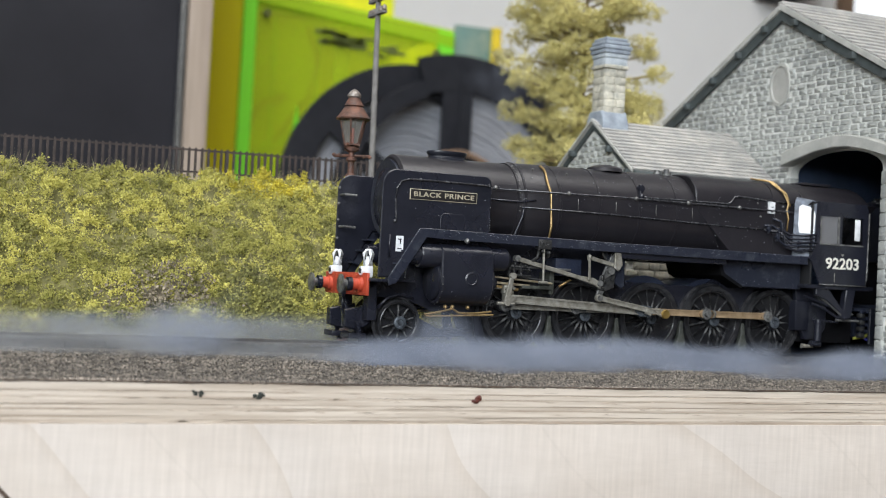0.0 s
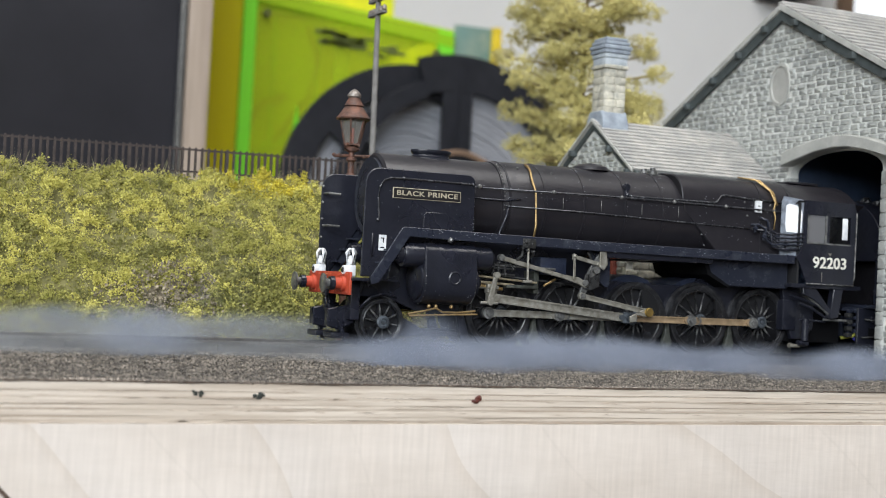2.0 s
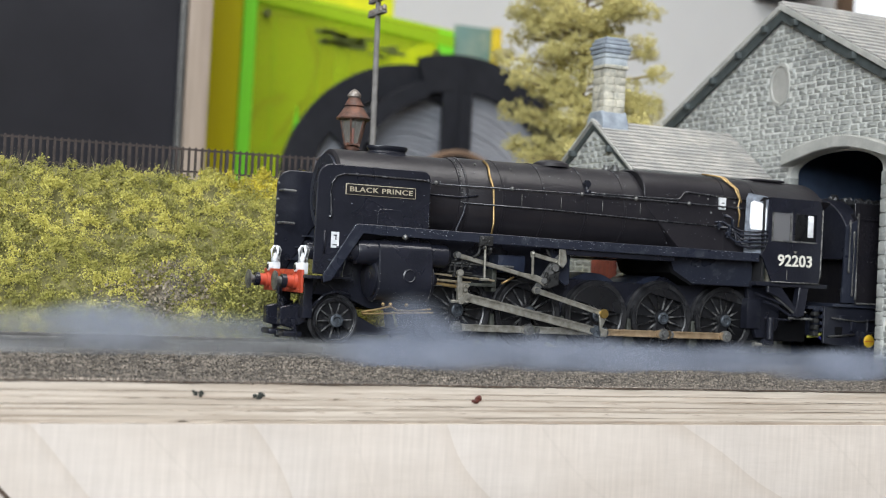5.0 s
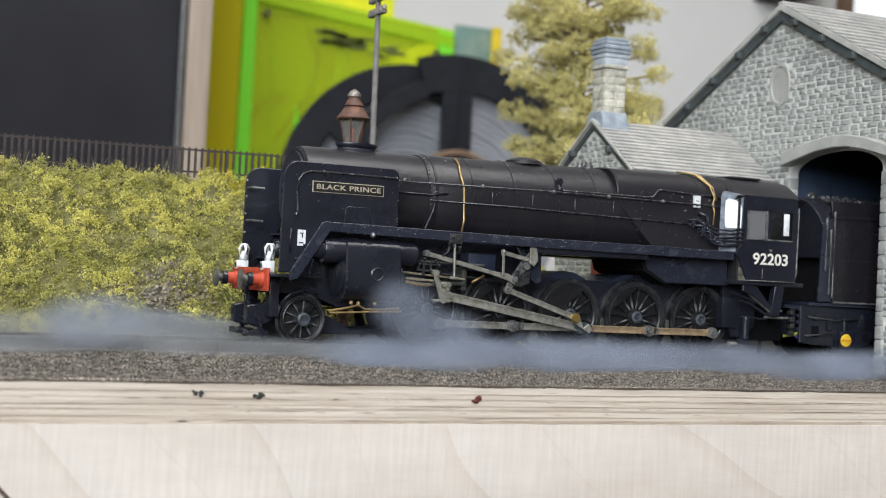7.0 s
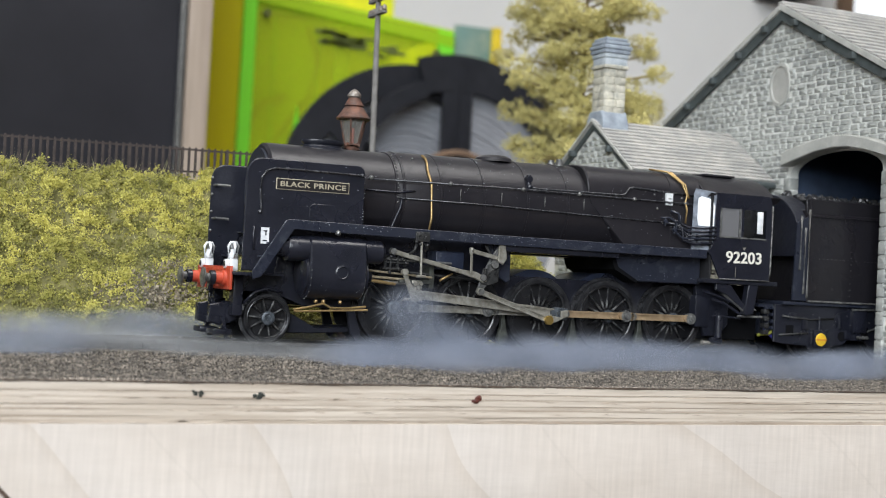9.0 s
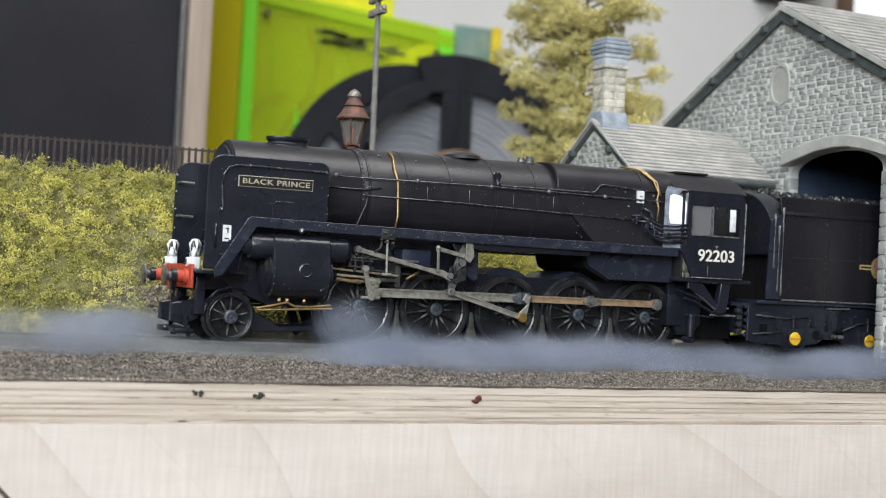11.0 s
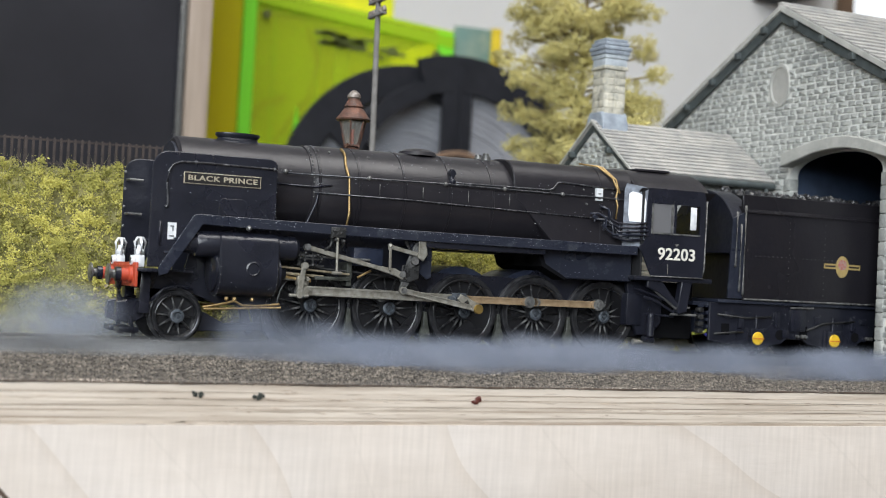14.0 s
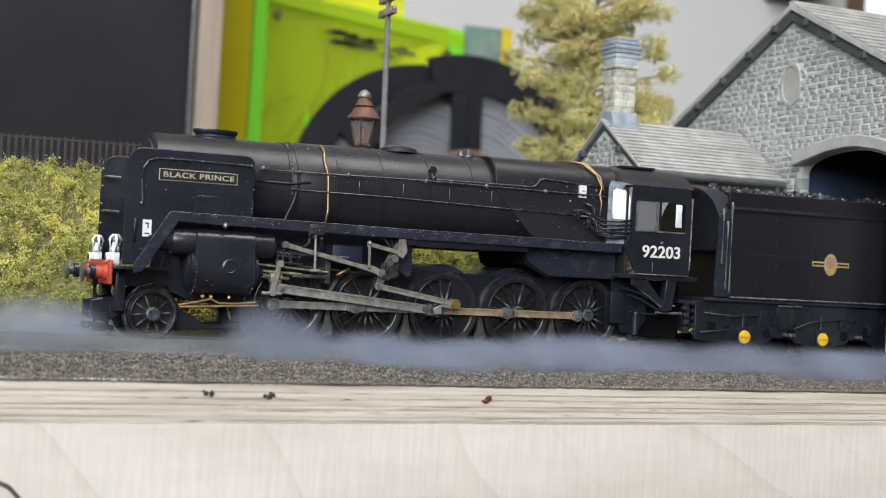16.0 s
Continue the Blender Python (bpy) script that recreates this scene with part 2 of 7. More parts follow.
def pipe(bm, pts, r, seg=8):
    """A bent pipe through pts."""
    pts = [Vector(p) for p in pts]
    rings = []
    for i, p in enumerate(pts):
        d = (pts[min(i + 1, len(pts) - 1)] - pts[max(i - 1, 0)]).normalized()
        q = d.to_track_quat("Z", "Y")
        rings.append([bm.verts.new(p + q @ Vector((r * math.cos(k * math.tau / seg), r * math.sin(k * math.tau / seg), 0))) for k in range(seg)])
    for a, b in zip(rings, rings[1:]):
        for k in range(seg):
            bm.faces.new((a[k], a[(k + 1) % seg], b[(k + 1) % seg], b[k]))
    bm.faces.new(rings[0][::-1])
    bm.faces.new(rings[-1])
    return bm


def lathe(bm, prof, axis="Z", at=(0, 0, 0), seg=24):
    """Turns (radius, height) pairs about an axis through at."""
    at = Vector(at)
    rings = []
    for r, h in prof:
        ring = []
        for k in range(seg):
            c, s = r * math.cos(k * math.tau / seg), r * math.sin(k * math.tau / seg)
            ring.append(bm.verts.new(at + (V(c, s, h) if axis == "Z" else V(c, h, s) if axis == "Y" else V(h, c, s))))
        rings.append(ring)
    for a, b in zip(rings, rings[1:]):
        for k in range(seg):
            bm.faces.new((a[k], a[(k + 1) % seg], b[(k + 1) % seg], b[k]))
    bm.faces.new(rings[0])
    bm.faces.new(rings[-1])
    bmesh.ops.recalc_face_normals(bm, faces=bm.faces)
    return bm


def slab(bm, pts, y0, y1, plane="xz", bev=0.0):
    """A plate with the outline pts, from y0 to y1 across its plane."""
    def at(p, h):
        return V(p[0], h, p[1]) if plane == "xz" else V(h, p[0], p[1]) if plane == "yz" else V(p[0], p[1], h)
    a = [bm.verts.new(at(p, y0)) for p in pts]
    b = [bm.verts.new(at(p, y1)) for p in pts]
    fs = [bm.faces.new(a), bm.faces.new(b[::-1])]
    n = len(pts)
    for k in range(n):
        fs.append(bm.faces.new((a[k], b[k], b[(k + 1) % n], a[(k + 1) % n])))
    bmesh.ops.recalc_face_normals(bm, faces=fs)
    if bev:
        es = list({e for f in fs[:2] for e in f.edges})
        bmesh.ops.bevel(bm, geom=es, offset=bev, segments=1, affect="EDGES")
    return bm


def ball(bm, at, r, sub=2, sq=(1, 1, 1)):
    m = Matrix.Translation(at) @ Matrix.Diagonal((*sq, 1))
    bmesh.ops.create_icosphere(bm, subdivisions=sub, radius=r, matrix=m)
    return bm


def mesh_of(name, bm, material, angle=38):
    for v in bm.verts:
        v.co *= MM
    for e in bm.edges:
        if len(e.link_faces) == 2:
            e.smooth = e.calc_face_angle(0) < radians(angle)
    for f in bm.faces:
        f.smooth = True
    me = bpy.data.meshes.new(name)
    bm.to_mesh(me)
    bm.free()
    me.materials.append(material)
    return me


def part(name, bm, material, parent, label="", at=None):
    """Links a bmesh as one mesh under a thing or a part. at: its origin, in mm of the parent's space."""
    ob = new(name, mesh_of(name, bm, material))
    ob.parent = parent
    if at is not None:
        ob.location = Vector(at) * MM
    if label:
        ob["label"] = label
    return ob


def solid(name, bm, material, label, category, kind="", group=""):
    """A thing, or a piece of the setting, of one mesh."""
    return tagged(new(name, mesh_of(name, bm, material)), label, category, group, kind)


def thing(name, label, category, at=(0, 0, 0), group="", kind=""):
    ob = new(name)
    ob.empty_display_size = 0.01
    ob.location = Vector(at) * MM
    return tagged(ob, label, category, group, kind)


def B():
    return bmesh.new()


def words(text, size, material, name="lettering", space=1.0):
    """Lettering as a thin mesh, standing in the xz plane, centred (mm)."""
    cu = bpy.data.curves.new(name, "FONT")
    cu.body, cu.size, cu.align_x, cu.align_y, cu.extrude, cu.space_character = text, size * MM, "CENTER", "CENTER", 0.00008, space
    cu.offset = size * 0.018 * MM
    tmp = bpy.data.objects.new("tmp", cu)
    scene.collection.objects.link(tmp)
    me = bpy.data.meshes.new_from_object(tmp.evaluated_get(bpy.context.evaluated_depsgraph_get()))
    bpy.data.objects.remove(tmp)
    bpy.data.curves.remove(cu)
    me.transform(Matrix.Rotation(radians(90), 4, "X"))
    me.name = name
    me.materials.clear()
    me.materials.append(material)
    return me


# ---- the locomotive, which faces -x; its origin is under the leading axle on the rail heads
HUBS = (34.0, 55.7, 77.4, 99.1, 120.8)
R_DRIVE, R_PONY, R_TEND, CRANK = 10.0, 6.1, 6.4, 4.6
PATH = ((0, 0), (0.5, 0), (0.8, -0.15), (1.0, -0.5), (1.5, -2.47), (2, -4.75), (2.5, -6.93), (3, -9.09), (3.5, -11.13), (4, -13.36), (4.5, -15.5),
        (5.0, -17.6), (5.5, -19.7), (6.0, -21.85), (6.5, -23.99), (7, -26.45), (7.5, -28.64), (8, -30.88), (8.5, -33.27), (9, -35.9), (9.5, -38.3), (10, -40.7),
        (10.5, -43.1), (11, -45.5), (11.5, -47.84), (12, -49.9), (12.5, -52.05), (13, -54.38), (13.5, -56.8), (14, -58.95),
        (14.5, -61.25), (15, -63.2), (15.5, -65.5), (16, -67.5))


def crank_angle(s):
    """Degrees of the crank pins, anticlockwise seen from the viewer's side."""
    return 95.0 + math.degrees((-s - 52.05) / R_DRIVE)


loco = thing("steam_locomotive", "black model steam locomotive with smoke deflectors and red buffer beam", "locomotive")


def arc(cx, cz, r, a0, a1, n=6):
    return [(cx + r * math.cos(radians(a0 + (a1 - a0) * k / n)), cz + r * math.sin(radians(a0 + (a1 - a0) * k / n))) for k in range(n + 1)]


def rivets(bm, pts, r=0.22, y=None):
    for p in pts:
        ball(bm, p, r, 1)


def build_body():
    axis = 39.6
    bm = lathe(B(), [(4, -1.4), (10.6, -1.2), (11.3, -0.6), (11.4, 0.2), (11.4, 32.6)], "X", (0, 0, axis), 48)
    smokebox = part("smokebox", bm, BOILER, loco)
    bm = lathe(B(), [(0.3, -2.9), (5, -2.6), (8.2, -1.9), (9.3, -1.2), (9.3, -0.9)], "X", (0, 0, axis - 0.6), 36)
    part("smokebox_door", bm, BLACK, smokebox)
    bm = lathe(B(), [(9.6, -1.9), (10.2, -1.9), (10.2, -1.0), (9.6, -1.0)], "X", (0, 0, axis - 0.3), 40)
    part("door_ring", bm, WORN, smokebox)
    bm = lathe(B(), [(11.3, 32.4), (11.75, 32.5), (11.75, 33.5), (11.9, 33.8), (12.0, 44), (12.25, 70), (12.5, 95.6), (12.5, 103)], "X", (0, 0, axis - 0.1), 56)
    boiler = part("boiler", bm, BOILER, loco, "dull brownish black boiler with cladding bands")
    for x in (34.2, 45, 57.4, 70.5, 83):
        r = 11.92 + (x - 33) * 0.0097
        bm = lathe(B(), [(r, x), (r + 0.13, x + 0.1), (r + 0.13, x + 0.75), (r, x + 0.85)], "X", (0, 0, axis - 0.1), 56)
        part("boiler_band", bm, BOILER, boiler)
    # square-shouldered firebox
    prof = [(-13.4, 29.5), (-12.9, 36), (-12.6, 41)] + [(-12.6 + 7.4 - 7.4 * math.cos(radians(a)), 44.6 + 7.4 * math.sin(radians(a))) for a in range(0, 91, 10)]
    prof += [(-3, 52.25), (0, 52.4)]
    prof = prof + [(-y, z) for y, z in prof[-2::-1]]
    bm = slab(B(), prof, 89.4, 127.4, "yz", 0.3)
    for v in bm.verts:    # the throat slopes back below the shoulder
        if v.co.x < 92 and v.co.z < 42:
            v.co.x += (42 - v.co.z) * 1.0
    firebox = part("firebox", bm, BOILER, loco)
    for x in (116.5,):
        bm = slab(B(), [(y * 1.012, 40 + (z - 40) * 1.012) for y, z in prof], x, x + 0.7, "yz")
        part("cladding_band", bm, BOILER, firebox)
    bm = slab(B(), [(97, 29.3), (99.2, 23.5), (106, 20.2), (127, 20.2), (127, 29.3)], -13.6, 13.6, "xz", 0.25)
    pan = part("ashpan", bm, WORN, firebox, "chipped black ashpan sides")
    # black plate added over the front face to keep it dark
    bm = slab(B(), [(96.2, 29.4), (98.5, 23.2), (105.7, 19.7), (106.2, 20.3), (99.6, 23.9), (97.4, 29.4)], -13.66, 13.66)
    part("ashpan_dark_plate", bm, SHADEBLACK, firebox)
    # chimney, dome, safety valves
    bm = B()
    lathe(bm, [(4.5, 49.8), (4.2, 50.6), (3.4, 51.0), (3.2, 51.5), (3.5, 51.9), (3.65, 52.3), (3.6, 52.8), (2.9, 52.8), (2.7, 51.4)], "Z", (0, 0, 0), 28)
    bmesh.ops.transform(bm, matrix=Matrix.Translation((15.7, 0, 0)) @ Matrix.Diagonal((1.6, 1.0, 1, 1)), verts=bm.verts)
    part("chimney", bm, BLACK, smokebox)
    bm = lathe(B(), [(5.4, 51.2), (5.0, 52.2), (3.6, 52.9), (1.8, 53.2), (0.2, 53.25)], "Z", (65.9, 0, 0), 32)
    part("dome", bm, BOILER, boiler)
    for y in (-2.4, 2.4):
        bm = lathe(B(), [(1.3, 51.5), (1.3, 52.6), (0.9, 52.7), (0.9, 53.4), (0.3, 53.5)], "Z", (85.5, y, 0), 14)
        part("safety_valve", bm, DARKSTEEL, boiler)
    # clack valve with its pipes
    bm = B()
    rod(bm, (71.5, -9.5, 46.4), (71.5, -11.8, 46.4), 0.9, 12)
    rod(bm, (71.5, -11.0, 47.5), (71.5, -11.0, 44.5), 0.7, 12)
    ball(bm, (71.5, -11.6, 44.2), 0.9, 2)
    part("clack_valve", bm, BLACK, boiler)
    bm = pipe(B(), [(71.5, -11.7, 44.2), (74, -12.1, 43.9), (100, -12.9, 44.0), (101.3, -12.9, 44.4), (102.6, -12.9, 46.2), (104, -12.7, 46.4), (126, -12.8, 45.4)], 0.28)
    part("feed_pipe", bm, RAILBLK, boiler)
    # long handrail and its knobs
    bm = pipe(B(), [(24, -12.2, 43.0), (70, -12.7, 43.4), (118, -13.5, 43.0), (126, -13.6, 42.8)], 0.24)
    handrail = part("handrail", bm, RAILBLK, boiler)
    for x in (25, 47.5, 69, 86.4, 104, 121):
        bm = ball(B(), (x, -12.3 - (x - 24) * 0.013, 43.1 + (0.2 if x < 100 else 0)), 0.62, 2)
        part("handrail_knob", bm, DARKSTEEL, handrail)
    bm = pipe(B(), [(33, -12.2, 38.6), (60, -12.6, 38.4), (95, -12.9, 37.6), (118, -13.4, 37.2)], 0.22)
    part("cladding_rail", bm, RAILBLK, boiler)
    for x in (50.6, 62.8, 76, 88.3, 97.5):
        bm = pipe(B(), [(x, -12.55, 39), (x, -12.45, 42)], 0.12, 6)
        part("cladding_clip", bm, DARKSTEEL, boiler)
    # brass sandbox pipe over the boiler, and the one by the cab
    def ring(x, a0, a1, rr, wob=0.0, n=9):
        out = []
        for k in range(n):
            a = radians(a0 + (a1 - a0) * k / (n - 1))
            out.append((x + wob * math.sin(k * 0.9), -rr * math.sin(a), axis + rr * math.cos(a)))
        return out
    bm = pipe(B(), ring(42.0, 25, 74, 12.3, 0.3) + [(42.6, -12.2, 34.0), (42.0, -12.3, 30.4)], 0.36)
    part("brass_pipe", bm, COPPER, boiler, "thin bare brass pipe bent down the boiler side")
    bm = pipe(B(), [(113, -6, 52.6), (117.4, -9, 52.0), (120.4, -12.2, 48.8), (121.4, -13.6, 45.4), (120.8, -13.8, 43.4), (121.3, -13.9, 41.0), (120.9, -14.1, 37.4)], 0.29)
    bm = pipe(bm, [(114.4, -6.4, 52.5), (118.6, -9.4, 51.8), (121.4, -12.4, 48.4), (122.0, -13.7, 44.6)], 0.26)
    part("brass_pipe", bm, COPPER, firebox, "bare brass pipes down the firebox side")
    for k, z in enumerate((36.2, 35, 33.8, 32.6)):
        bm = pipe(B(), [(116 + k, -13.7, z + 2), (118 + k, -14.4, z + 1.5), (121, -15.2 - 0.2 * k, z), (126, -16.2, z + 0.2 * k), (129, -17.9, z + 0.6)], 0.3, 6)
        part("injector_pipe", bm, BLACK, firebox)
    bm = pipe(B(), [(114, -13.6, 37), (118.5, -14, 37), (119.5, -14.6, 36), (119.8, -15, 32.5), (123, -16, 31.6), (128, -17.2, 32)], 0.42)
    part("feed_pipe", bm, BLACK, firebox)
    part("valve_stem", rod(B(), (119, -14.2, 39.5), (119, -14.2, 36), 0.6), BLACK, firebox)
    for x, z in ((113.5, 37.4), (116.6, 35.2), (121.5, 35.2), (124.5, 33.4)):
        bm = rod(B(), (x, -14.6, z), (x, -15.6, z), 0.55, 10)
        rod(bm, (x, -15.0, z - 1.2), (x, -15.0, z + 1.2), 0.3, 8)
        part("injector_valve", bm, WORN, firebox)
    for pts, r in (([(112.6, -14.2, 38.4), (115, -14.6, 38.6), (117.2, -14.9, 37.4), (117.4, -15, 34.4), (119.4, -15.3, 33.0), (127, -17.2, 33.2)], 0.3), ([(116, -13.8, 40.6), (118.2, -14.4, 40.0), (118.6, -14.6, 37.0)], 0.36)):
        part("delivery_pipe", pipe(B(), pts, r), WORN, firebox)
    for x, z in ((108, 45.6), (111, 44.9), (104.5, 48.6), (112, 41), (117.6, 40.6), (116.8, 48), (120.3, 44.5), (91, 47.3), (37, 49.2), (47.5, 48.6), (118, 34.5)):
        y = -math.sqrt(max(0.0, 12.7 ** 2 - max(0.0, z - 41.6) ** 2)) - 0.2
        bm = B()
        ball(bm, (x, y, z), 0.4, 1)
        part("washout_plug", bm, DARKSTEEL, boiler)
    bm = B()
    for k in range(13):
        a = radians(28 + k * 6)
        ball(bm, (33.0, -11.8 * math.sin(a), axis + 11.8 * math.cos(a)), 0.25, 1)
    part("smokebox_rivets", bm, DARKSTEEL, smokebox)
    part("ejector_pipe", pipe(B(), [(34.0, -11.9, 38.6), (33.6, -12.2, 36), (31.5, -12.6, 31.5), (31.0, -12.8, 30.4)], 0.35), BLACK, smokebox)
    part("steam_pipe", pipe(B(), [(23, -11.9, 40.2), (33, -12.2, 40), (37.5, -12.3, 40.7)], 0.25), BLACK, smokebox)
    bm = slab(B(), [(110.1, 43.4), (112.2, 43.4), (112.2, 46.8), (110.1, 46.8)], -13.35, -12.3)
    bmesh.ops.translate(bm, verts=bm.verts, vec=(4.6, 0, -1.2))
    part("warning_flash", bm, WHITE, firebox, "small white electrification warning plate")
    bm = B()
    for z in (43.2, 44.6):
        box(bm, 115.3, 116.2, -13.42, -13.36, z - 0.7, z - 0.4)
    part("plate_marks", bm, DARKSTEEL, firebox)
    # smoke deflectors
    for sgn, side in ((-1, "near"), (1, "far")):
        out = [(-9.4, 17.8)] + [(-9.3, 41.8)] + arc(-5.4, 41.9, 3.8, 180, 90)[1:] + arc(19.4, 43.4, 2.3, 90, 0) + [(21.7, 30.3), (1.4, 30.3), (-6.2, 17.8)]
        y = 16.4 * sgn
        bm = slab(B(), out, y - 0.35, y + 0.35, "xz", 0.25)
        d = part("smoke_deflector", bm, BLACK, loco, "flat black smoke deflector plate")
        if sgn < 0:
            bm = pipe(B(), [(-5.4, y - 0.75, 32.5), (-5.8, y - 0.8, 38), (-5.6, y - 0.8, 40.8), (-4.4, y - 0.8, 42.6), (-2.4, y - 0.8, 43.3), (4, y - 0.8, 43.4), (21, y - 0.8, 43.2)], 0.26)
            for p in ((-5.6, y - 0.5, 32.4), (1.0, y - 0.6, 43.4), (20.7, y - 0.6, 43.2)):
                ball(bm, p, 0.55, 1)
            part("handrail", bm, RAILBLK, d)
            bm = pipe(B(), [(-6.9, y - 0.7, 23.2), (-6.9, y - 0.8, 28.8)], 0.28)
            part("grab_rail", bm, BLACK, d)
            bm = slab(B(), [(7.2, 31), (7.2, 34.4), (8, 35.2), (13.4, 35.2), (14.2, 34.4), (14.2, 31)], y - 0.55, y - 0.2, "xz", 0.1)
            part("access_panel", bm, BLACK, d)
            bm = slab(B(), [(-0.9 - 0.9, 38.2), (17.4, 38.2), (17.4, 41.0), (-1.8, 41.0)], y - 0.62, y - 0.25, "xz", 0.08)
            plate = part("nameplate", bm, CREAM, d, "brass-edged nameplate")
            bm = slab(B(), [(-1.58, 38.38), (17.18, 38.38), (17.18, 40.82), (-1.58, 40.82)], y - 0.68, y - 0.6)
            part("nameplate_field", bm, REDPLATE, plate)
            me = words("BLACK PRINCE", 1.75, CREAM, "nameplate_lettering", 1.09)
            w = max(v.co.x for v in me.vertices) - min(v.co.x for v in me.vertices)
            me.transform(Matrix.Diagonal((17.2 * MM / w, 1, 1.0, 1)))
            ob = new("nameplate_lettering", me)
            ob.parent, ob.location = plate, Vector((7.8, y - 0.74, 39.6)) * MM
            bm = slab(B(), [(-5.0, 24.6), (-2.9, 24.6), (-2.9, 28.6), (-5.0, 28.6)], y - 0.42, y - 0.2)
            lab = part("warning_plate", bm, WHITE, d, "small white plate with dark marks")
            bm = B()
            box(bm, -4.4, -3.5, y - 0.47, y - 0.41, 27.6, 27.9)
            box(bm, -3.9, -3.6, y - 0.47, y - 0.41, 26.6, 27.6)
            box(bm, -4.5, -3.4, y - 0.47, y - 0.41, 25.2, 25.5)
            part("plate_marks", bm, BLACK, lab)
        else:
            bm = B()
            for z in (40.0, 31.2):
                pipe(bm, [(-8.6, y - 0.5, z), (-8.3, y - 3.5, z), (-5, y - 3.6, z - 0.1)], 0.35)
            rivets(bm, [(-9.0, y - 0.4, zz) for zz in (28, 33, 37.6, 42)], 0.45)
            part("stay", bm, DARKSTEEL, d)
    # running plates, valances, front steps
    for sgn in (-1, 1):
        y0, y1 = sorted((17.5 * sgn, 16.8 * sgn))
        bm = slab(B(), [(-6.6, 15.8), (-4.6, 16.4), (3.4, 28.6), (10, 28.4), (60, 27.8), (104, 27.6), (126.4, 27.6), (126.4, 30.0), (104, 30.3), (60, 30.4), (2.0, 31.0), (1.2, 30.7), (-6.9, 17.6)], y0, y1, "xz", 0.12)
        v = part("valance", bm, WORN, loco, "chipped black running plate edge")
        y2, y3 = sorted((17.3 * sgn, 10.5 * sgn))
        bm = box(B(), 2.4, 128, y2, y3, 29.5, 30.1, 0.1)
        part("running_plate", bm, BLACK, loco)
        bm = B()
        for t in (0.28, 0.55, 0.8):
            x, z = -6.2 + 7.6 * t, 18 + 12.4 * t
            box(bm, x - 1.5, x + 0.9, *sorted((17.0 * sgn, 12.5 * sgn)), z - 0.2, z + 0.25)
        part("front_step", bm, WORN, v)
        bm = B()
        random.seed(5)
        for k in range(26):
            x = 8 + k * 4.7
            ball(bm, (x, 17.55 * sgn, 28.4), 0.13, 1)
        ball(bm, (14.8, 17.6 * sgn, 28.3), 0.8, 1)
        part("rivets", bm, DARKSTEEL, v)
    bm = box(B(), -11.5, -5.0, -16.8, 16.8, 16.6, 17.4, 0.1)
    box(bm, -7, 3, -12, 12, 16.8, 17.3)
    part("front_platform", bm, BLACK, loco)
    # buffer beam, buffers, coupling, lamps
    bm = box(B(), -11.9, -11.2, -15.6, 15.6, 12.9, 18.7, 0.15)
    beam = part("buffer_beam", bm, RED, loco, "bright red buffer beam with chipped edges")
    bm = B()
    rivets(bm, [(-11.95, y, z) for y in range(-14, 15, 3) for z in (13.6, 18.0)], 0.2)
    part("rivets", bm, RED, beam)
    for sgn in (-1, 1):
        y = 11.4 * sgn
        bm = lathe(B(), [(2.0, -11.9), (1.9, -12.6), (1.55, -12.9), (1.5, -15.6), (1.2, -15.7)], "X", (0, y, 15.7), 20)
        sh = part("buffer_shank", bm, RED, beam)
        bm = lathe(B(), [(1.1, -15.5), (1.1, -16.8), (2.4, -17.2), (2.5, -17.6), (1.6, -17.9), (0.2, -18.0)], "X", (0, y, 15.7), 24)
        part("buffer_head", bm, DARKSTEEL, sh, "dull steel buffer head")
        bm = lathe(B(), [(1.5, -15.9), (1.75, -15.8), (1.75, -14.6), (1.5, -14.5)], "X", (0, y, 15.7), 20)
        part("buffer_collar", bm, BLACK, sh)
    bm = pipe(B(), [(-12, -3, 17), (-13.2, -3.2, 14), (-13, -3.4, 10.5), (-12.4, -3.4, 9.4)], 0.5)
    box(bm, -13.2, -12.0, -1.2, 1.2, 12.2, 15.2, 0.2)
    box(bm, -12.8, -12.0, -0.7, 0.7, 8.2, 13, 0.2)
    part("coupling_hook", bm, BLACK, beam)
    for sgn in (-1, 1):
        y = 11.4 * sgn
        bm = B()
        box(bm, -11.4, -9.1, y - 1.25, y + 1.25, 17.5, 20.6, 0.4)
        lathe(bm, [(1.0, 20.7), (1.15, 21.4), (0.7, 22.2), (0.75, 22.8), (0.2, 23.0)], "Z", (-10.2, y, 0), 14)
        lathe(bm, [(1.15, -12.3), (1.25, -11.4)], "X", (0, y, 19.2), 16)
        lamp = part("headlamp", bm, WHITE, loco, "white oil headlamp with a wire handle")
        bm = pipe(B(), [(-10.2, y - 1.3, 20.6), (-10.2, y - 1.5, 23.6), (-10.2, y - 0.9, 24.6), (-10.2, y + 0.9, 24.6), (-10.2, y + 1.5, 23.6), (-10.2, y + 1.3, 20.6)], 0.38, 6)
        bm = pipe(bm, [(-11.2, y, 20.6), (-11.5, y, 23.6), (-10.9, y, 24.6), (-9.5, y, 24.6), (-8.9, y, 23.6), (-9.2, y, 20.6)], 0.34, 6)
        part("handle", bm, WHITE, lamp)
        bm = lathe(B(), [(0.7, -12.45), (0.75, -12.25)], "X", (0, y, 19.2), 14)
        part("lens", bm, INSIDE, lamp)


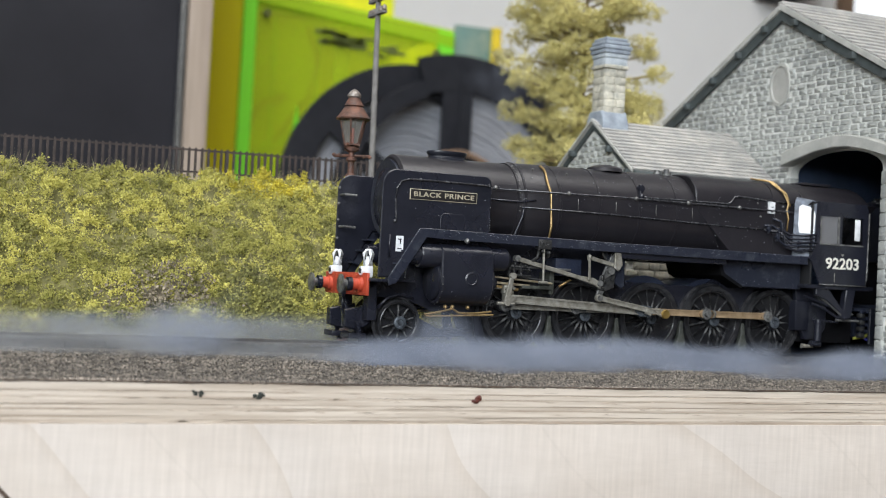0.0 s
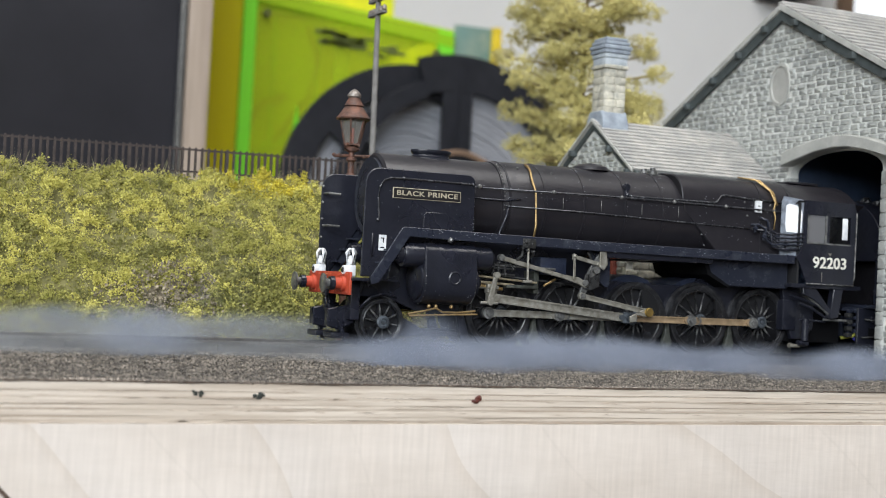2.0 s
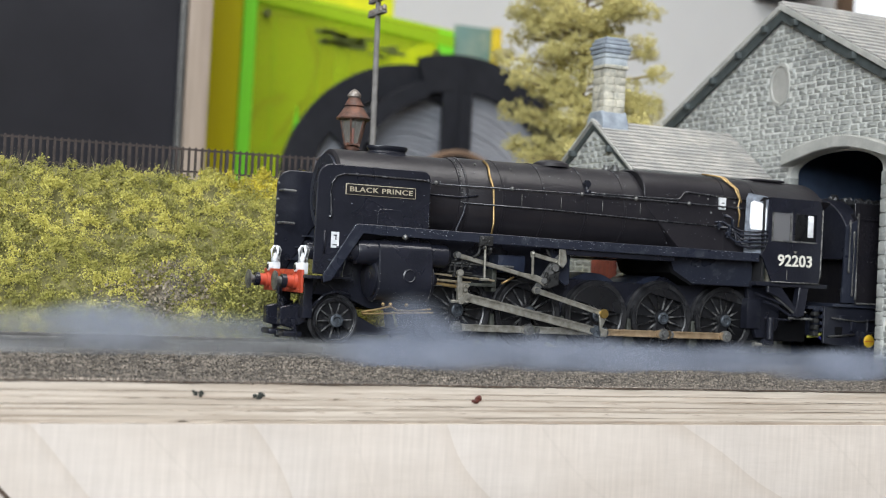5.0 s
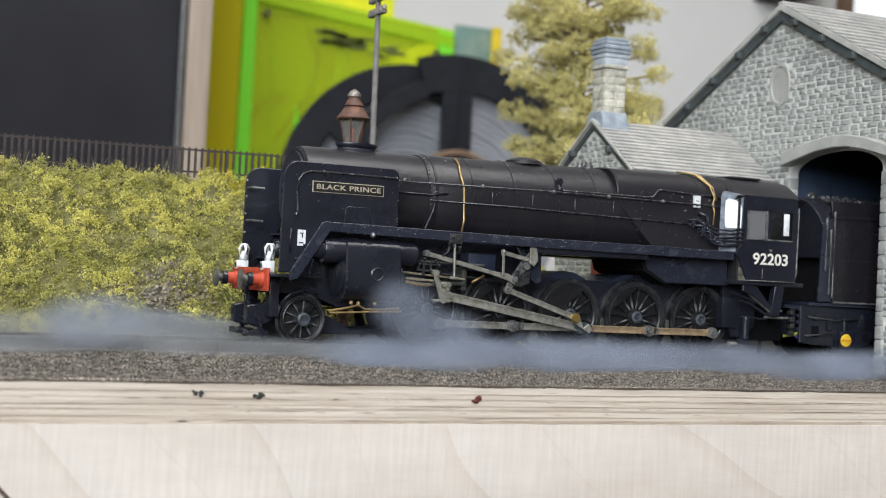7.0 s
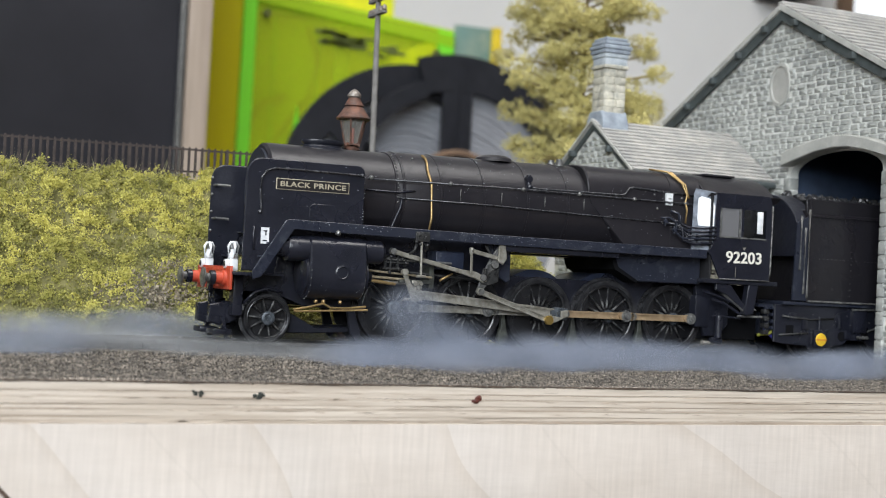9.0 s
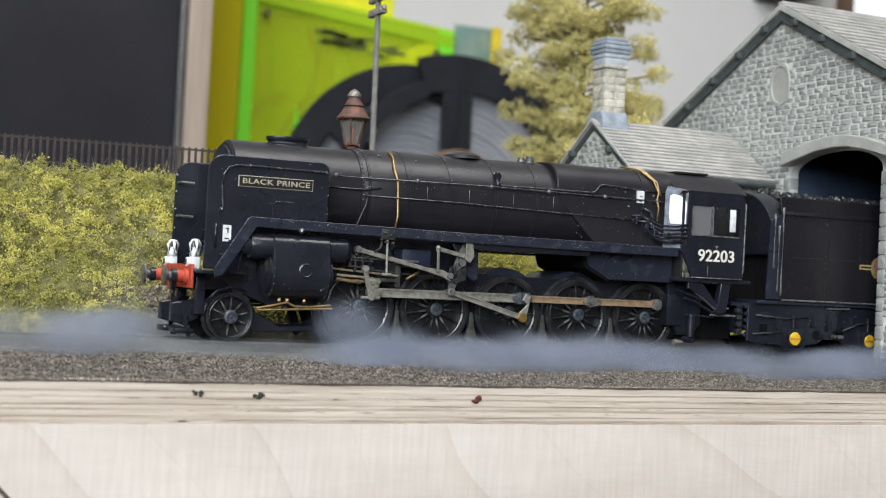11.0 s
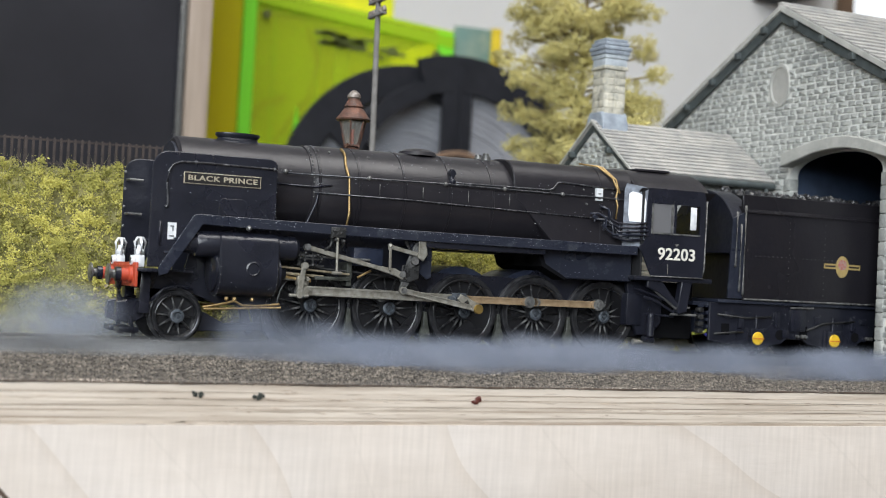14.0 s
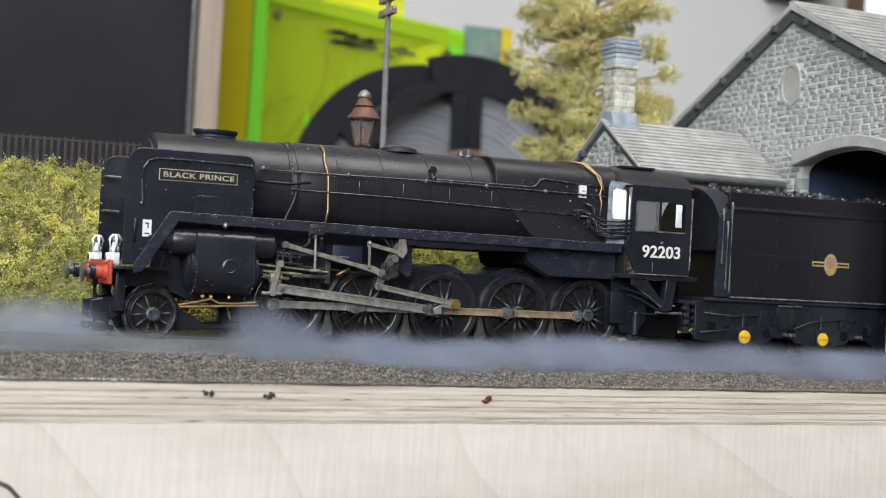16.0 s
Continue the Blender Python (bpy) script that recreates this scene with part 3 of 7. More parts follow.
def build_frames():
    for sgn in (-1, 1):
        y0, y1 = sorted((6.9 * sgn, 6.0 * sgn))
        bm = slab(B(), [(-11.2, 12.5), (-11.2, 16.6), (2, 17), (4, 27), (28, 28.5), (60, 28.5), (64, 24), (66, 20), (97, 19.6), (100, 22), (140, 22), (140, 12), (126, 11), (120.8, 8.4),
                        (30, 8.0), (10, 9.5), (2, 12.6)], y0, y1, "xz", 0.1)
        part("main_frame", bm, BLACK, loco)
    for x in (6, 40, 64, 88, 126):
        part("frame_stretcher", box(B(), x, x + 1.2, -6, 6, 11, 19), BLACK, loco)
    part("smokebox_saddle", box(B(), 4, 30, -8, 8, 24, 30), BLACK, loco)
    part("bracket_stay", box(B(), 60, 64, -15, -6, 26.5, 29), BLACK, loco)
    part("lubricator_box", box(B(), 44.0, 52.2, -13.2, -7.2, 20.6, 25.4, 0.4), NAVY, loco, "dark blue lubricator box behind the rods")
    # black box added to fill the shade under the cab
    part("underframe_fill", box(B(), 124, 151, -9, 9, 4.5, 20.6, 0.4), SHADEBLACK, loco)
    for sgn in (-1, 1):
        part("plate_underside", box(B(), 62, 98, *sorted((9.5 * sgn, 16.6 * sgn)), 26.2, 29.4, 0.3), BLACK, loco)
        part("trailing_plate", slab(B(), [(127, 21), (139, 21), (139, 9), (136, 5.4), (131.2, 5.4), (128.5, 12)], *sorted((9.6 * sgn, 11.4 * sgn)), "xz", 0.2), BLACK, loco)
    for a, b, r in (((139.4, -15.4, 11.6), (148, -15.4, 11.6), 0.35), ((140.6, -15.2, 13.8), (146, -15.0, 13.6), 0.3), ((133, -14.8, 19.0), (141.6, -15.6, 13.0), 0.45)):
        part("injector_pipe", rod(B(), a, b, r, 8), DARKSTEEL, loco)
    for z in (6.6, 8.6, 10.6, 12.6):
        part("coupling_block", box(B(), 149.6, 151.4, -14.6, -12.6, z, z + 1.3, 0.2), GAP, loco)
    for sgn in (-1, 1):
        s = sgn
        # cylinder with steam chest above
        prof = [(12.6 + 5.9 * math.cos(radians(a)), 17.6 + 6.2 * math.sin(radians(a))) for a in range(-180, 1, 15)]
        prof += [(18.2, 21.5)] + [(14.6 + 3.3 * math.cos(radians(a)), 24.0 + 3.3 * math.sin(radians(a))) for a in range(0, 91, 18)] + [(9, 27.3), (6.7, 24)]
        bm = slab(B(), [(y * s, z) for y, z in prof], 7.8, 22.8, "yz", 0.35)
        cyl = part("cylinder", bm, BLACK, loco, "satin black outside cylinder block")
        bm = B()
        lathe(bm, [(3.1, 2.4), (3.2, 2.6), (3.2, 7.8)], "X", (0, 14.4 * s, 24.0), 24)
        lathe(bm, [(2.4, -1.2), (2.6, -0.9), (2.6, 2.6)], "X", (0, 14.2 * s, 24.2), 20)
        lathe(bm, [(3.0, 22.8), (3.0, 27.5), (2.2, 28.4), (1.0, 28.5)], "X", (0, 14.4 * s, 24.0), 24)
        part("valve_chest", bm, BLACK, cyl)
        bm = B()
        lathe(bm, [(4.8, 6.9), (5.2, 7.2), (5.2, 8)], "X", (0, 12.6 * s, 17.6), 28)
        lathe(bm, [(4.6, 22.7), (4.6, 23.8), (2.0, 24.4), (1.3, 26)], "X", (0, 12.6 * s, 17.6), 28)
        part("cylinder_cover", bm, BLACK, cyl)
        bm = lathe(B(), [(1.7, 18.3 * s), (1.9, 18.55 * s), (1.5, 18.75 * s), (1.3, 18.55 * s), (0.1, 18.6 * s)], "Y", (16.2, 0, 18.4), 24)
        part("inspection_cover", bm, BLACK, cyl)
        bm = B()
        for x in (8.1, 22.4):
            rivets(bm, [(x, s * (12.6 + 5.95 * math.cos(radians(a))), 17.6 + 6.25 * math.sin(radians(a))) for a in range(-80, 30, 18)], 0.18)
        for p in ((17.5, 17.2, 14.4), (12.3, 17.6, 13.8), (19.4, 18.1, 18.4), (16.4, 18.3, 20.2), (11, 18.1, 17)):
            ball(bm, (p[0], p[1] * s, p[2]), 0.14, 1)
        part("rivets", bm, DARKSTEEL, cyl)
        bm = pipe(B(), [(5.2, 14 * s, 8.6), (10, 14.2 * s, 9.6), (13, 14.2 * s, 10.4), (15, 14.2 * s, 9.4), (19, 14.2 * s, 9.4), (24.6, 14 * s, 10.0)], 0.3)
        pipe(bm, [(5.2, 14.8 * s, 8.2), (24.8, 14.8 * s, 9.2)], 0.26)
        for x in (11, 13, 17.5):
            ball(bm, (x, 14.2 * s, 10.9), 0.6, 1)
        part("drain_cock_pipes", bm, COPPER, cyl, "thin brass drain pipes under the cylinder")
        # slide bars
        bm = B()
        rod(bm, (23.5, 13.4 * s, 19.5), (43.0, 13.4 * s, 18.3), 0.3, 8)
        rod(bm, (23.0, 13.4 * s, 18.0), (36.0, 13.4 * s, 17.4), 0.36, 8)
        part("slide_rod", bm, PALEBRASS, loco, "pale brassy slide rods")
        bm = box(B(), 33.6, 43.0, *sorted((11.6 * s, 14.0 * s)), 16.6, 17.5, 0.12)
        box(bm, 42.4, 43.8, *sorted((7 * s, 13 * s)), 15.4, 21.5, 0.1)
        part("slide_bar", bm, BRAKE, loco)
        part("conduit", pipe(B(), [(34, 12.2 * s, 19.6), (44, 12.6 * s, 19.0), (58, 13.2 * s, 18.0)], 0.3, 6), GAP, loco)
        part("sand_pipe", pipe(B(), [(45.4, 13.0 * s, 17.6), (49.0, 13.0 * s, 19.6)], 0.34, 6), COPPER, loco)
        bm = rod(B(), (23, 12.6 * s, 17.2), (33, 12.6 * s, 16.2), 0.5)
        part("gland", bm, COPPER, cyl)
        # motion bracket, reach rod and the link's support
        bm = B()
        slab(bm, [(58.6, 29), (65.4, 29), (65.5, 18.6), (64.4, 18.0), (62.2, 19.4), (60.4, 24.4), (58.6, 27.4)], *sorted((13.2 * s, 14.2 * s)), "xz", 0.1)
        part("link_bracket", bm, WORN, loco, "dark worn bracket plate behind the link")
        bm = B()
        rod(bm, (60.9, 15.2 * s, 24.2), (60.9, 16.8 * s, 24.2), 0.7, 14)
        slab(bm, [(52.3, 26.6), (53.4, 26.4), (60.6, 24.9), (60.6, 23.8), (53.2, 25.3), (52.4, 25.2)], *sorted((15.5 * s, 16.1 * s)), "xz", 0.1)
        slab(bm, [(52.4, 26.4), (53.1, 26.4), (53.3, 19.8), (52.6, 19.8)], *sorted((16.1 * s, 16.5 * s)), "xz", 0.08)
        ball(bm, (52.8, 16.2 * s, 26.2), 0.75, 1)
        slab(bm, [(60.5, 28.2), (62.4, 28.2), (63.1, 24.4), (61.9, 22.6), (60.5, 23.4)], *sorted((16.3 * s, 17.0 * s)), "xz", 0.2)
        part("lifting_arm", bm, STEEL, loco)
        bm = B()
        pipe(bm, [(57.2, 15.4 * s, 27.6), (58.6, 15.4 * s, 25.6), (59.4, 15.4 * s, 22.8)], 0.4, 6)
        pipe(bm, [(56.4, 16.2 * s, 19.6), (56.6, 16.3 * s, 21.2), (57.6, 16.3 * s, 21.4), (57.8, 16.2 * s, 19.4)], 0.34, 6)
        slab(bm, [(55.8, 19.4), (58.6, 20.6), (61.6, 22.0), (61.4, 18.0), (58.6, 16.9), (56.2, 17.2)], *sorted((14.9 * s, 15.7 * s)), "xz", 0.2)
        for p in ((57.0, 18.4), (59.0, 19.2), (60.4, 20.4), (58.4, 17.6)):
            rod(bm, (p[0], 15.6 * s, p[1]), (p[0], 16.1 * s, p[1]), 0.55, 8)
        part("reversing_gear", bm, GAP, loco, "greasy dark reversing gear")
        bm = B()
        box(bm, 36.0, 40.0, *sorted((15.5 * s, 17.9 * s)), 27.4, 30.0, 0.25)
        for p in ((36.4, 17.4, 27.4), (39.6, 17.2, 26.6), (37.4, 17.6, 26.8), (38.8, 17.6, 28.6), (36.9, 17.8, 29.0)):
            ball(bm, (p[0], p[1] * s, p[2]), 0.5, 1)
        pipe(bm, [(36.9, 16.4 * s, 27), (36.6, 16.2 * s, 25.2), (35.2, 15.6 * s, 24.0)], 0.45, 6)
        pipe(bm, [(39.4, 16.6 * s, 27), (40.0, 16.4 * s, 25.8), (39.4, 16.0 * s, 25.0)], 0.4, 6)
        part("lubricator_linkage", bm, GAP, loco)
        bm = rod(B(), (37.9, 17.3 * s, 28.8), (38.3, 16.9 * s, 18.6), 0.34, 8)
        rod(bm, (37.0, 16.9 * s, 18.5), (39.6, 16.9 * s, 18.5), 0.4, 8)
        part("lubricator_rod", bm, STEEL, loco)
        # radius rod
        bm = slab(B(), [(29.8, 24.7), (31.6, 25.0), (50, 20.9), (54.6, 20.4), (57.2, 19.2), (57.8, 18.0), (56.6, 17.6), (54.5, 18.6), (50, 19.8), (31.2, 23.8), (29.9, 23.9)], *sorted((15.2 * s, 16.0 * s)), "xz", 0.12)
        rr = part("radius_rod", bm, STEEL, loco, "dull nickel radius rod")
        bm = B()
        for p in ((30.6, 24.6), (56.6, 19.0)):
            part("rod_pin", rod(B(), (p[0], 15.0 * s, p[1]), (p[0], 16.5 * s, p[1]), 0.85, 14), DARKSTEEL, rr)
        for x, h in ((29.2, 3.2), (30.6, 4.6), (32.6, 3.8), (34.8, 2.6)):
            box(bm, x - 0.28, x + 0.28, *sorted((13.6 * s, 14.8 * s)), 23.4 - h, 23.6, 0.1)
        for z in (20.2, 21.8, 23.0):
            rod(bm, (28.6, 14.6 * s, z), (35.6, 14.6 * s, z - 0.2), 0.3, 6)
        for p in ((29.2, 21.8), (32.6, 20.2), (34.8, 21.7), (30.6, 23.2), (33.8, 22.8)):
            ball(bm, (p[0], 15.0 * s, p[1]), 0.5, 1)
        part("valve_crosshead", bm, GAP, rr)
        bm = rod(B(), (27.5, 14.4 * s, 22.6), (48, 14.4 * s, 22.2), 0.35)
        part("valve_spindle", bm, DARKSTEEL, loco)
        # brake hangers and sand pipes between the wheels
        for a, b in zip(HUBS, HUBS[1:]):
            x = (a + b) / 2
            bm = slab(B(), [(x - 0.5, 9.5), (x + 0.4, 9.5), (x + 0.9, 6), (x + 1.7, 3.2), (x + 0.9, 1.4), (x - 1.1, 1.2), (x - 1.5, 2.6), (x - 0.6, 6)], *sorted((8.0 * s, 9.6 * s)), "xz", 0.15)
            part("brake_hanger", bm, BRAKE, loco, "grey-green stained brake hanger")
        bm = slab(B(), [(21, 9), (23, 9), (25.2, 2.2), (23.6, 1.0), (22, 3.2)], *sorted((9 * s, 10.4 * s)), "xz", 0.2)
        part("brake_hanger", bm, BLACK, loco)
    # leading truck
    for sgn in (-1, 1):
        bm = slab(B(), [(-14.2, 9), (-14.2, 4.6), (-10.6, 3.6), (-7, 5.5), (-7, 10.5)], *sorted((4.2 * sgn, 7.2 * sgn)), "xz", 0.3)
        box(bm, -9.5, -7.0, *sorted((7 * sgn, 10.8 * sgn)), 6.5, 16.8, 0.2)
        part("truck_frame", bm, BLACK, loco)
        bm = slab(B(), [(5, 8.2), (8, 7.0), (14, 3.9), (26, 4.6), (26, 3.2), (14, 2.6), (6, 2.4)], *sorted((5.0 * sgn, 6.6 * sgn)), "xz", 0.2)
        part("truck_arm", bm, BLACK, loco)
        bm = slab(B(), [(-11.8, 6), (-10.8, 6), (-9.6, 1.2), (-8.9, 0.5), (-10.3, 0.6)], *sorted((7.4 * sgn, 8.9 * sgn)), "xz", 0.12)
        box(bm, -13.8, -9.0, *sorted((3 * sgn, 9.6 * sgn)), 1.6, 3.0, 0.25)
        part("guard_iron", bm, BLACK, loco)
    # leaf-spring top over the truck wheel
    bm = pipe(B(), [(-6.5, -9.8, 9.6), (-3.6, -9.8, 12.6), (0, -9.8, 13.6), (3.6, -9.8, 12.6)], 0.4)
    part("truck_spring", bm, BLACK, loco)
    # curved tops seen beyond the wheels
    for x in HUBS[1:]:
        bm = slab(B(), arc(x, 10, 12.0, 172, 8, 16) + [(x + 11.8, 9.0), (x - 11.8, 9.0)], -6.2, 11.2, "xz")
        part("splasher", bm, NAVY, loco)


CABRAIL = mat("worn_cab_edge", (0.22, 0.22, 0.21), 0.4, 0.3, (0.06, 0.06, 0.06), 900, lo=0.4, hi=0.6)
BRAKE = mat("stained_grey_green_brake", (0.075, 0.08, 0.066), 0.45, 0, (0.022, 0.023, 0.02), 420, bump=0.5)


def wheel_mesh(r, spokes, hub, balance=0.0, boss=0.0):
    """A spoked centre: rim, hub, tapered spokes, crank boss and balance weight. It faces -y, centred on its axle."""
    bm = lathe(B(), [(r * 0.80, 0.9), (r * 0.80, -0.55), (r * 0.84, -0.75), (r * 0.885, -0.6), (r * 0.885, 0.9)], "Y", (0, 0, 0), 40)
    bm = lathe(bm, [(0.1, -1.5), (hub * 0.75, -1.45), (hub * 0.8, -1.0), (hub, -0.95), (hub, 0.9)], "Y", (0, 0, 0), 24)
    if boss:
        rod(bm, (boss, -1.35, 0), (boss, 0.6, 0), 1.55, 18)
        box(bm, 0, boss, -1.1, 0.6, -1.4, 1.4)
    if balance:
        pts = arc(0, 0, r * 0.82, 180 - balance, 180 + balance, 12)
        slab(bm, pts, -0.7, 0.2, "xz")
    return mesh_of("wheel_centre", bm, WHEELBLK)


def spoke_mesh(r, hub):
    bm = rod(B(), (hub * 0.8, -0.3, 0), (r * 0.82, -0.12, 0), 0.34 if r > 8 else 0.30, 6, 0.2)
    return mesh_of("spoke", bm, SPOKEMAT)


def add_spokes(wheel, me, n):
    for k in range(n):
        sp = new("spoke", me)
        sp.parent, sp.rotation_euler = wheel, (0, -math.tau * (k + 0.5) / n, 0)


def tyre_mesh(r, flange=True):
    f = 0.75 if flange else 0.0
    bm = lathe(B(), [(r * 0.87, 1.0), (r * 0.87, -0.75), (r * 0.94, -0.95), (r - 0.1, -0.9), (r, -0.6), (r, 0.9), (r + f, 1.1), (r + f, 1.6), (r * 0.87, 1.7)], "Y", (0, 0, 0), 48)
    return mesh_of("tyre", bm, TYRE)


def pin_mesh(r, y0, y1):
    bm = rod(B(), (0, y0, 0), (0, y1, 0), r, 16)
    rod(bm, (0, y0 - 0.35, 0), (0, y0, 0), r * 0.62, 6)
    return mesh_of("crank_pin", bm, DARKSTEEL)


WHEELS = []    # wheels, their centres and radii, for the rolling
RODS = []      # coupling rods and their rest places


def axle_centre():
    bm = lathe(B(), [(1.75, -1.4), (1.7, -1.9), (1.45, -2.05), (1.0, -2.05), (0.85, -1.6), (0.45, -1.6), (0.4, -1.9), (0.05, -1.9)], "Y", (0, 0, 0), 24)
    return mesh_of("axle_end", bm, HUBSTEEL)


def build_wheels():
    drive, drive3 = wheel_mesh(R_DRIVE, 15, 2.3, 42, CRANK), wheel_mesh(R_DRIVE, 15, 2.4, 72, CRANK)
    pony = wheel_mesh(R_PONY, 10, 1.7)
    t1, t2, t3 = tyre_mesh(R_DRIVE), tyre_mesh(R_DRIVE, False), tyre_mesh(R_PONY)
    sp1, sp2 = spoke_mesh(R_DRIVE, 2.3), spoke_mesh(R_PONY, 1.7)
    end, pin = axle_centre(), pin_mesh(0.8, -3.0, 0)
    for sgn in (-1, 1):
        turn = 0 if sgn < 0 else 180
        for k, x in enumerate((0.0, *HUBS)):
            r = R_DRIVE if k else R_PONY
            me = drive3 if k == 3 else drive if k else pony
            w = new("driving_wheel" if k else "leading_wheel", me)
            w.parent = loco
            w["label"] = "black spoked wheel with a dull steel tyre"
            WHEELS.append((w, (x, 8.6 * sgn, r), r, sgn, loco))
            add_spokes(w, sp1 if k else sp2, 15 if k else 10)
            ty = new("tyre", t2 if k == 3 else t1 if k else t3)
            ty.parent = w
            e = new("axle_end", end)
            e.parent = w
            if k and sgn < 0:
                p = new("crank_pin", pin)
                p.parent, p.location = w, Vector((CRANK, -1.2, 0)) * MM
            if k == 3 and sgn < 0:
                bm = slab(B(), [(CRANK - 1.1, -1.0), (CRANK - 1.1, 0.9), (CRANK + 1.0, 1.0), (CRANK + 1.2, -0.6), (0.6, -2.7), (-1.2, -2.6), (-1.3, -0.9), (0.4, -0.3)], -7.2, -6.4, "xz", 0.15)
                rc = part("return_crank", bm, STEEL, w)
                bm = lathe(B(), [(1.15, -7.9), (1.3, -7.7), (1.3, -6.9), (1.0, -6.4)], "Y", (RETURN[0], 0, RETURN[1]), 20)
                part("return_crank_pin", bm, BRASS, w, "bright brass crank nut")
        bm = rod(B(), (0, -8, R_PONY), (0, 8, R_PONY), 1.2)
        if sgn < 0:
            for x in HUBS:
                rod(bm, (x, -8, R_DRIVE), (x, 8, R_DRIVE), 1.4)
            part("axles", bm, BLACK, loco)
        else:
            bm.free()


RETURN = (-0.4, -1.6)   # the return crank's pin in the wheel's own space, with the crank pin on +x


def boss_rod(bm, pts, r_end, half, y0, y1):
    """A flat rod with round bosses at pts, which lie on one line."""
    for a, b in zip(pts, pts[1:]):
        d = (V(b[0] - a[0], b[1] - a[1])).normalized()
        n = V(-d.y, d.x)
        q = [V(*a) + n * half, V(*b) + n * half, V(*b) - n * half, V(*a) - n * half]
        slab(bm, [(p.x, p.y) for p in q], y0 + 0.22, y1, "xz", 0.05)
        for e in (1, -1):
            q = [V(*a) + n * half * e, V(*b) + n * half * e, V(*b) + n * half * e * 0.52, V(*a) + n * half * e * 0.52]
            slab(bm, [(p.x, p.y) for p in q], y0, y0 + 0.3, "xz", 0.04)
    for p in pts:
        rod(bm, (p[0], y0 - 0.3, p[1]), (p[0], y1 + 0.1, p[1]), r_end, 18)


def build_rods():
    for a, b, m, lab in ((0, 1, STEEL, "dull nickel coupling rod"), (1, 2, STEEL, "dull nickel coupling rod"), (2, 3, RUSTYROD, "rust-stained coupling rod"), (3, 4, RUSTYROD, "rust-stained coupling rod")):
        bm = B()
        boss_rod(bm, [(HUBS[a] + 1.6, 0), (HUBS[b] - 1.2, 0)], 1.1, 0.95, -12.2, -11.3)
        rodob = part("coupling_rod", bm, m, loco, lab)
        bm = B()
        for x in ((HUBS[a], HUBS[b]) if b == 4 else (HUBS[a],)):
            rod(bm, (x, -12.6, 0), (x, -11.2, 0), 1.6, 20)
            rod(bm, (x, -13.1, 0), (x, -12.6, 0), 0.9, 6)
        if b < 4:
            rod(bm, (HUBS[b] + 2.3, -12.5, 0), (HUBS[b] + 2.3, -11.3, 0), 1.1, 16)
        part("rod_bush", bm, DARKSTEEL, rodob)
        RODS.append(rodob)


CON, LINKP, LINK_R, ECC = 43.6, (59.8, 22.6), 8.2, 22.0


def build_valve_gear():
    bm = B()
    boss_rod(bm, [(0, 0), (CON, 0)], 1.3, 1.15, -14.0, -13.0)
    con = part("connecting_rod", bm, STEEL, loco, "dull nickel connecting rod")
    bm = B()
    box(bm, CON - 2.4, CON + 1.8, -14.3, -12.8, -1.6, 1.6, 0.3)
    rod(bm, (CON, -14.9, 0), (CON, -12.8, 0), 1.2, 18)
    rod(bm, (CON - 2.8, -14.5, 0), (CON - 2.8, -12.8, 0), 0.8, 6)
    for k in range(6):
        rod(bm, (CON + 1.5 * math.cos(k), -14.7, 1.5 * math.sin(k)), (CON + 1.5 * math.cos(k), -14.2, 1.5 * math.sin(k)), 0.32, 6)
    part("big_end", bm, HUBSTEEL, con)
    bm = B()
    box(bm, -1.6, 1.4, -14.4, -12.0, 1.2, 3.6, 0.3)
    box(bm, -1.3, 1.2, -14.8, -12.2, -1.5, 1.8, 0.4)
    for p in ((-1.0, 2.6), (0.8, 2.8), (0.9, 0.6), (-0.9, 0.4), (0.2, -1.2), (0.0, 1.6)):
        rod(bm, (p[0], -15.3, p[1]), (p[0], -14.4, p[1]), 0.5, 6)
    rod(bm, (-4.0, -15.4, -1.4), (1.0, -15.4, -1.4), 0.42, 8)
    rod(bm, (-12, -12.6, 3.0), (-1, -12.6, 2.6), 0.4)
    rod(bm, (0, -15.6, 0), (0, -12, 0), 1.0, 16)
    cross = part("crosshead", bm, STEEL, loco)
    bm = slab(B(), [(-0.75, 0), (0.75, 0), (0.6, 7.4), (-0.6, 7.4)], -16.0, -15.4, "xz", 0.1)
    for z in (0, 7.4):
        rod(bm, (0, -16.6, z), (0, -15.2, z), 0.85, 14)
    comb = part("combination_lever", bm, STEEL, loco)
    bm = B()
    boss_rod(bm, [(0, 0), (ECC, 0)], 1.0, 0.72, -15.9, -15.2)
    ecc = part("eccentric_rod", bm, STEEL, loco, "dull nickel eccentric rod")
    bm = slab(B(), [(-1.0, 5.2), (0.8, 5.4), (1.2, 0), (1.1, -4.4), (0.5, -LINK_R - 0.6), (-0.9, -LINK_R - 0.5), (-1.3, -4.4), (-1.5, 0)], -15.5, -14.6, "xz", 0.12)
    rod(bm, (0, -16.75, 0), (0, -14.3, 0), 1.0, 16)
    rod(bm, (0, -16.6, -LINK_R), (0, -14.4, -LINK_R), 0.8, 16)
    link = part("expansion_link", bm, DARKSTEEL, loco)
    return con, cross, comb, ecc, link


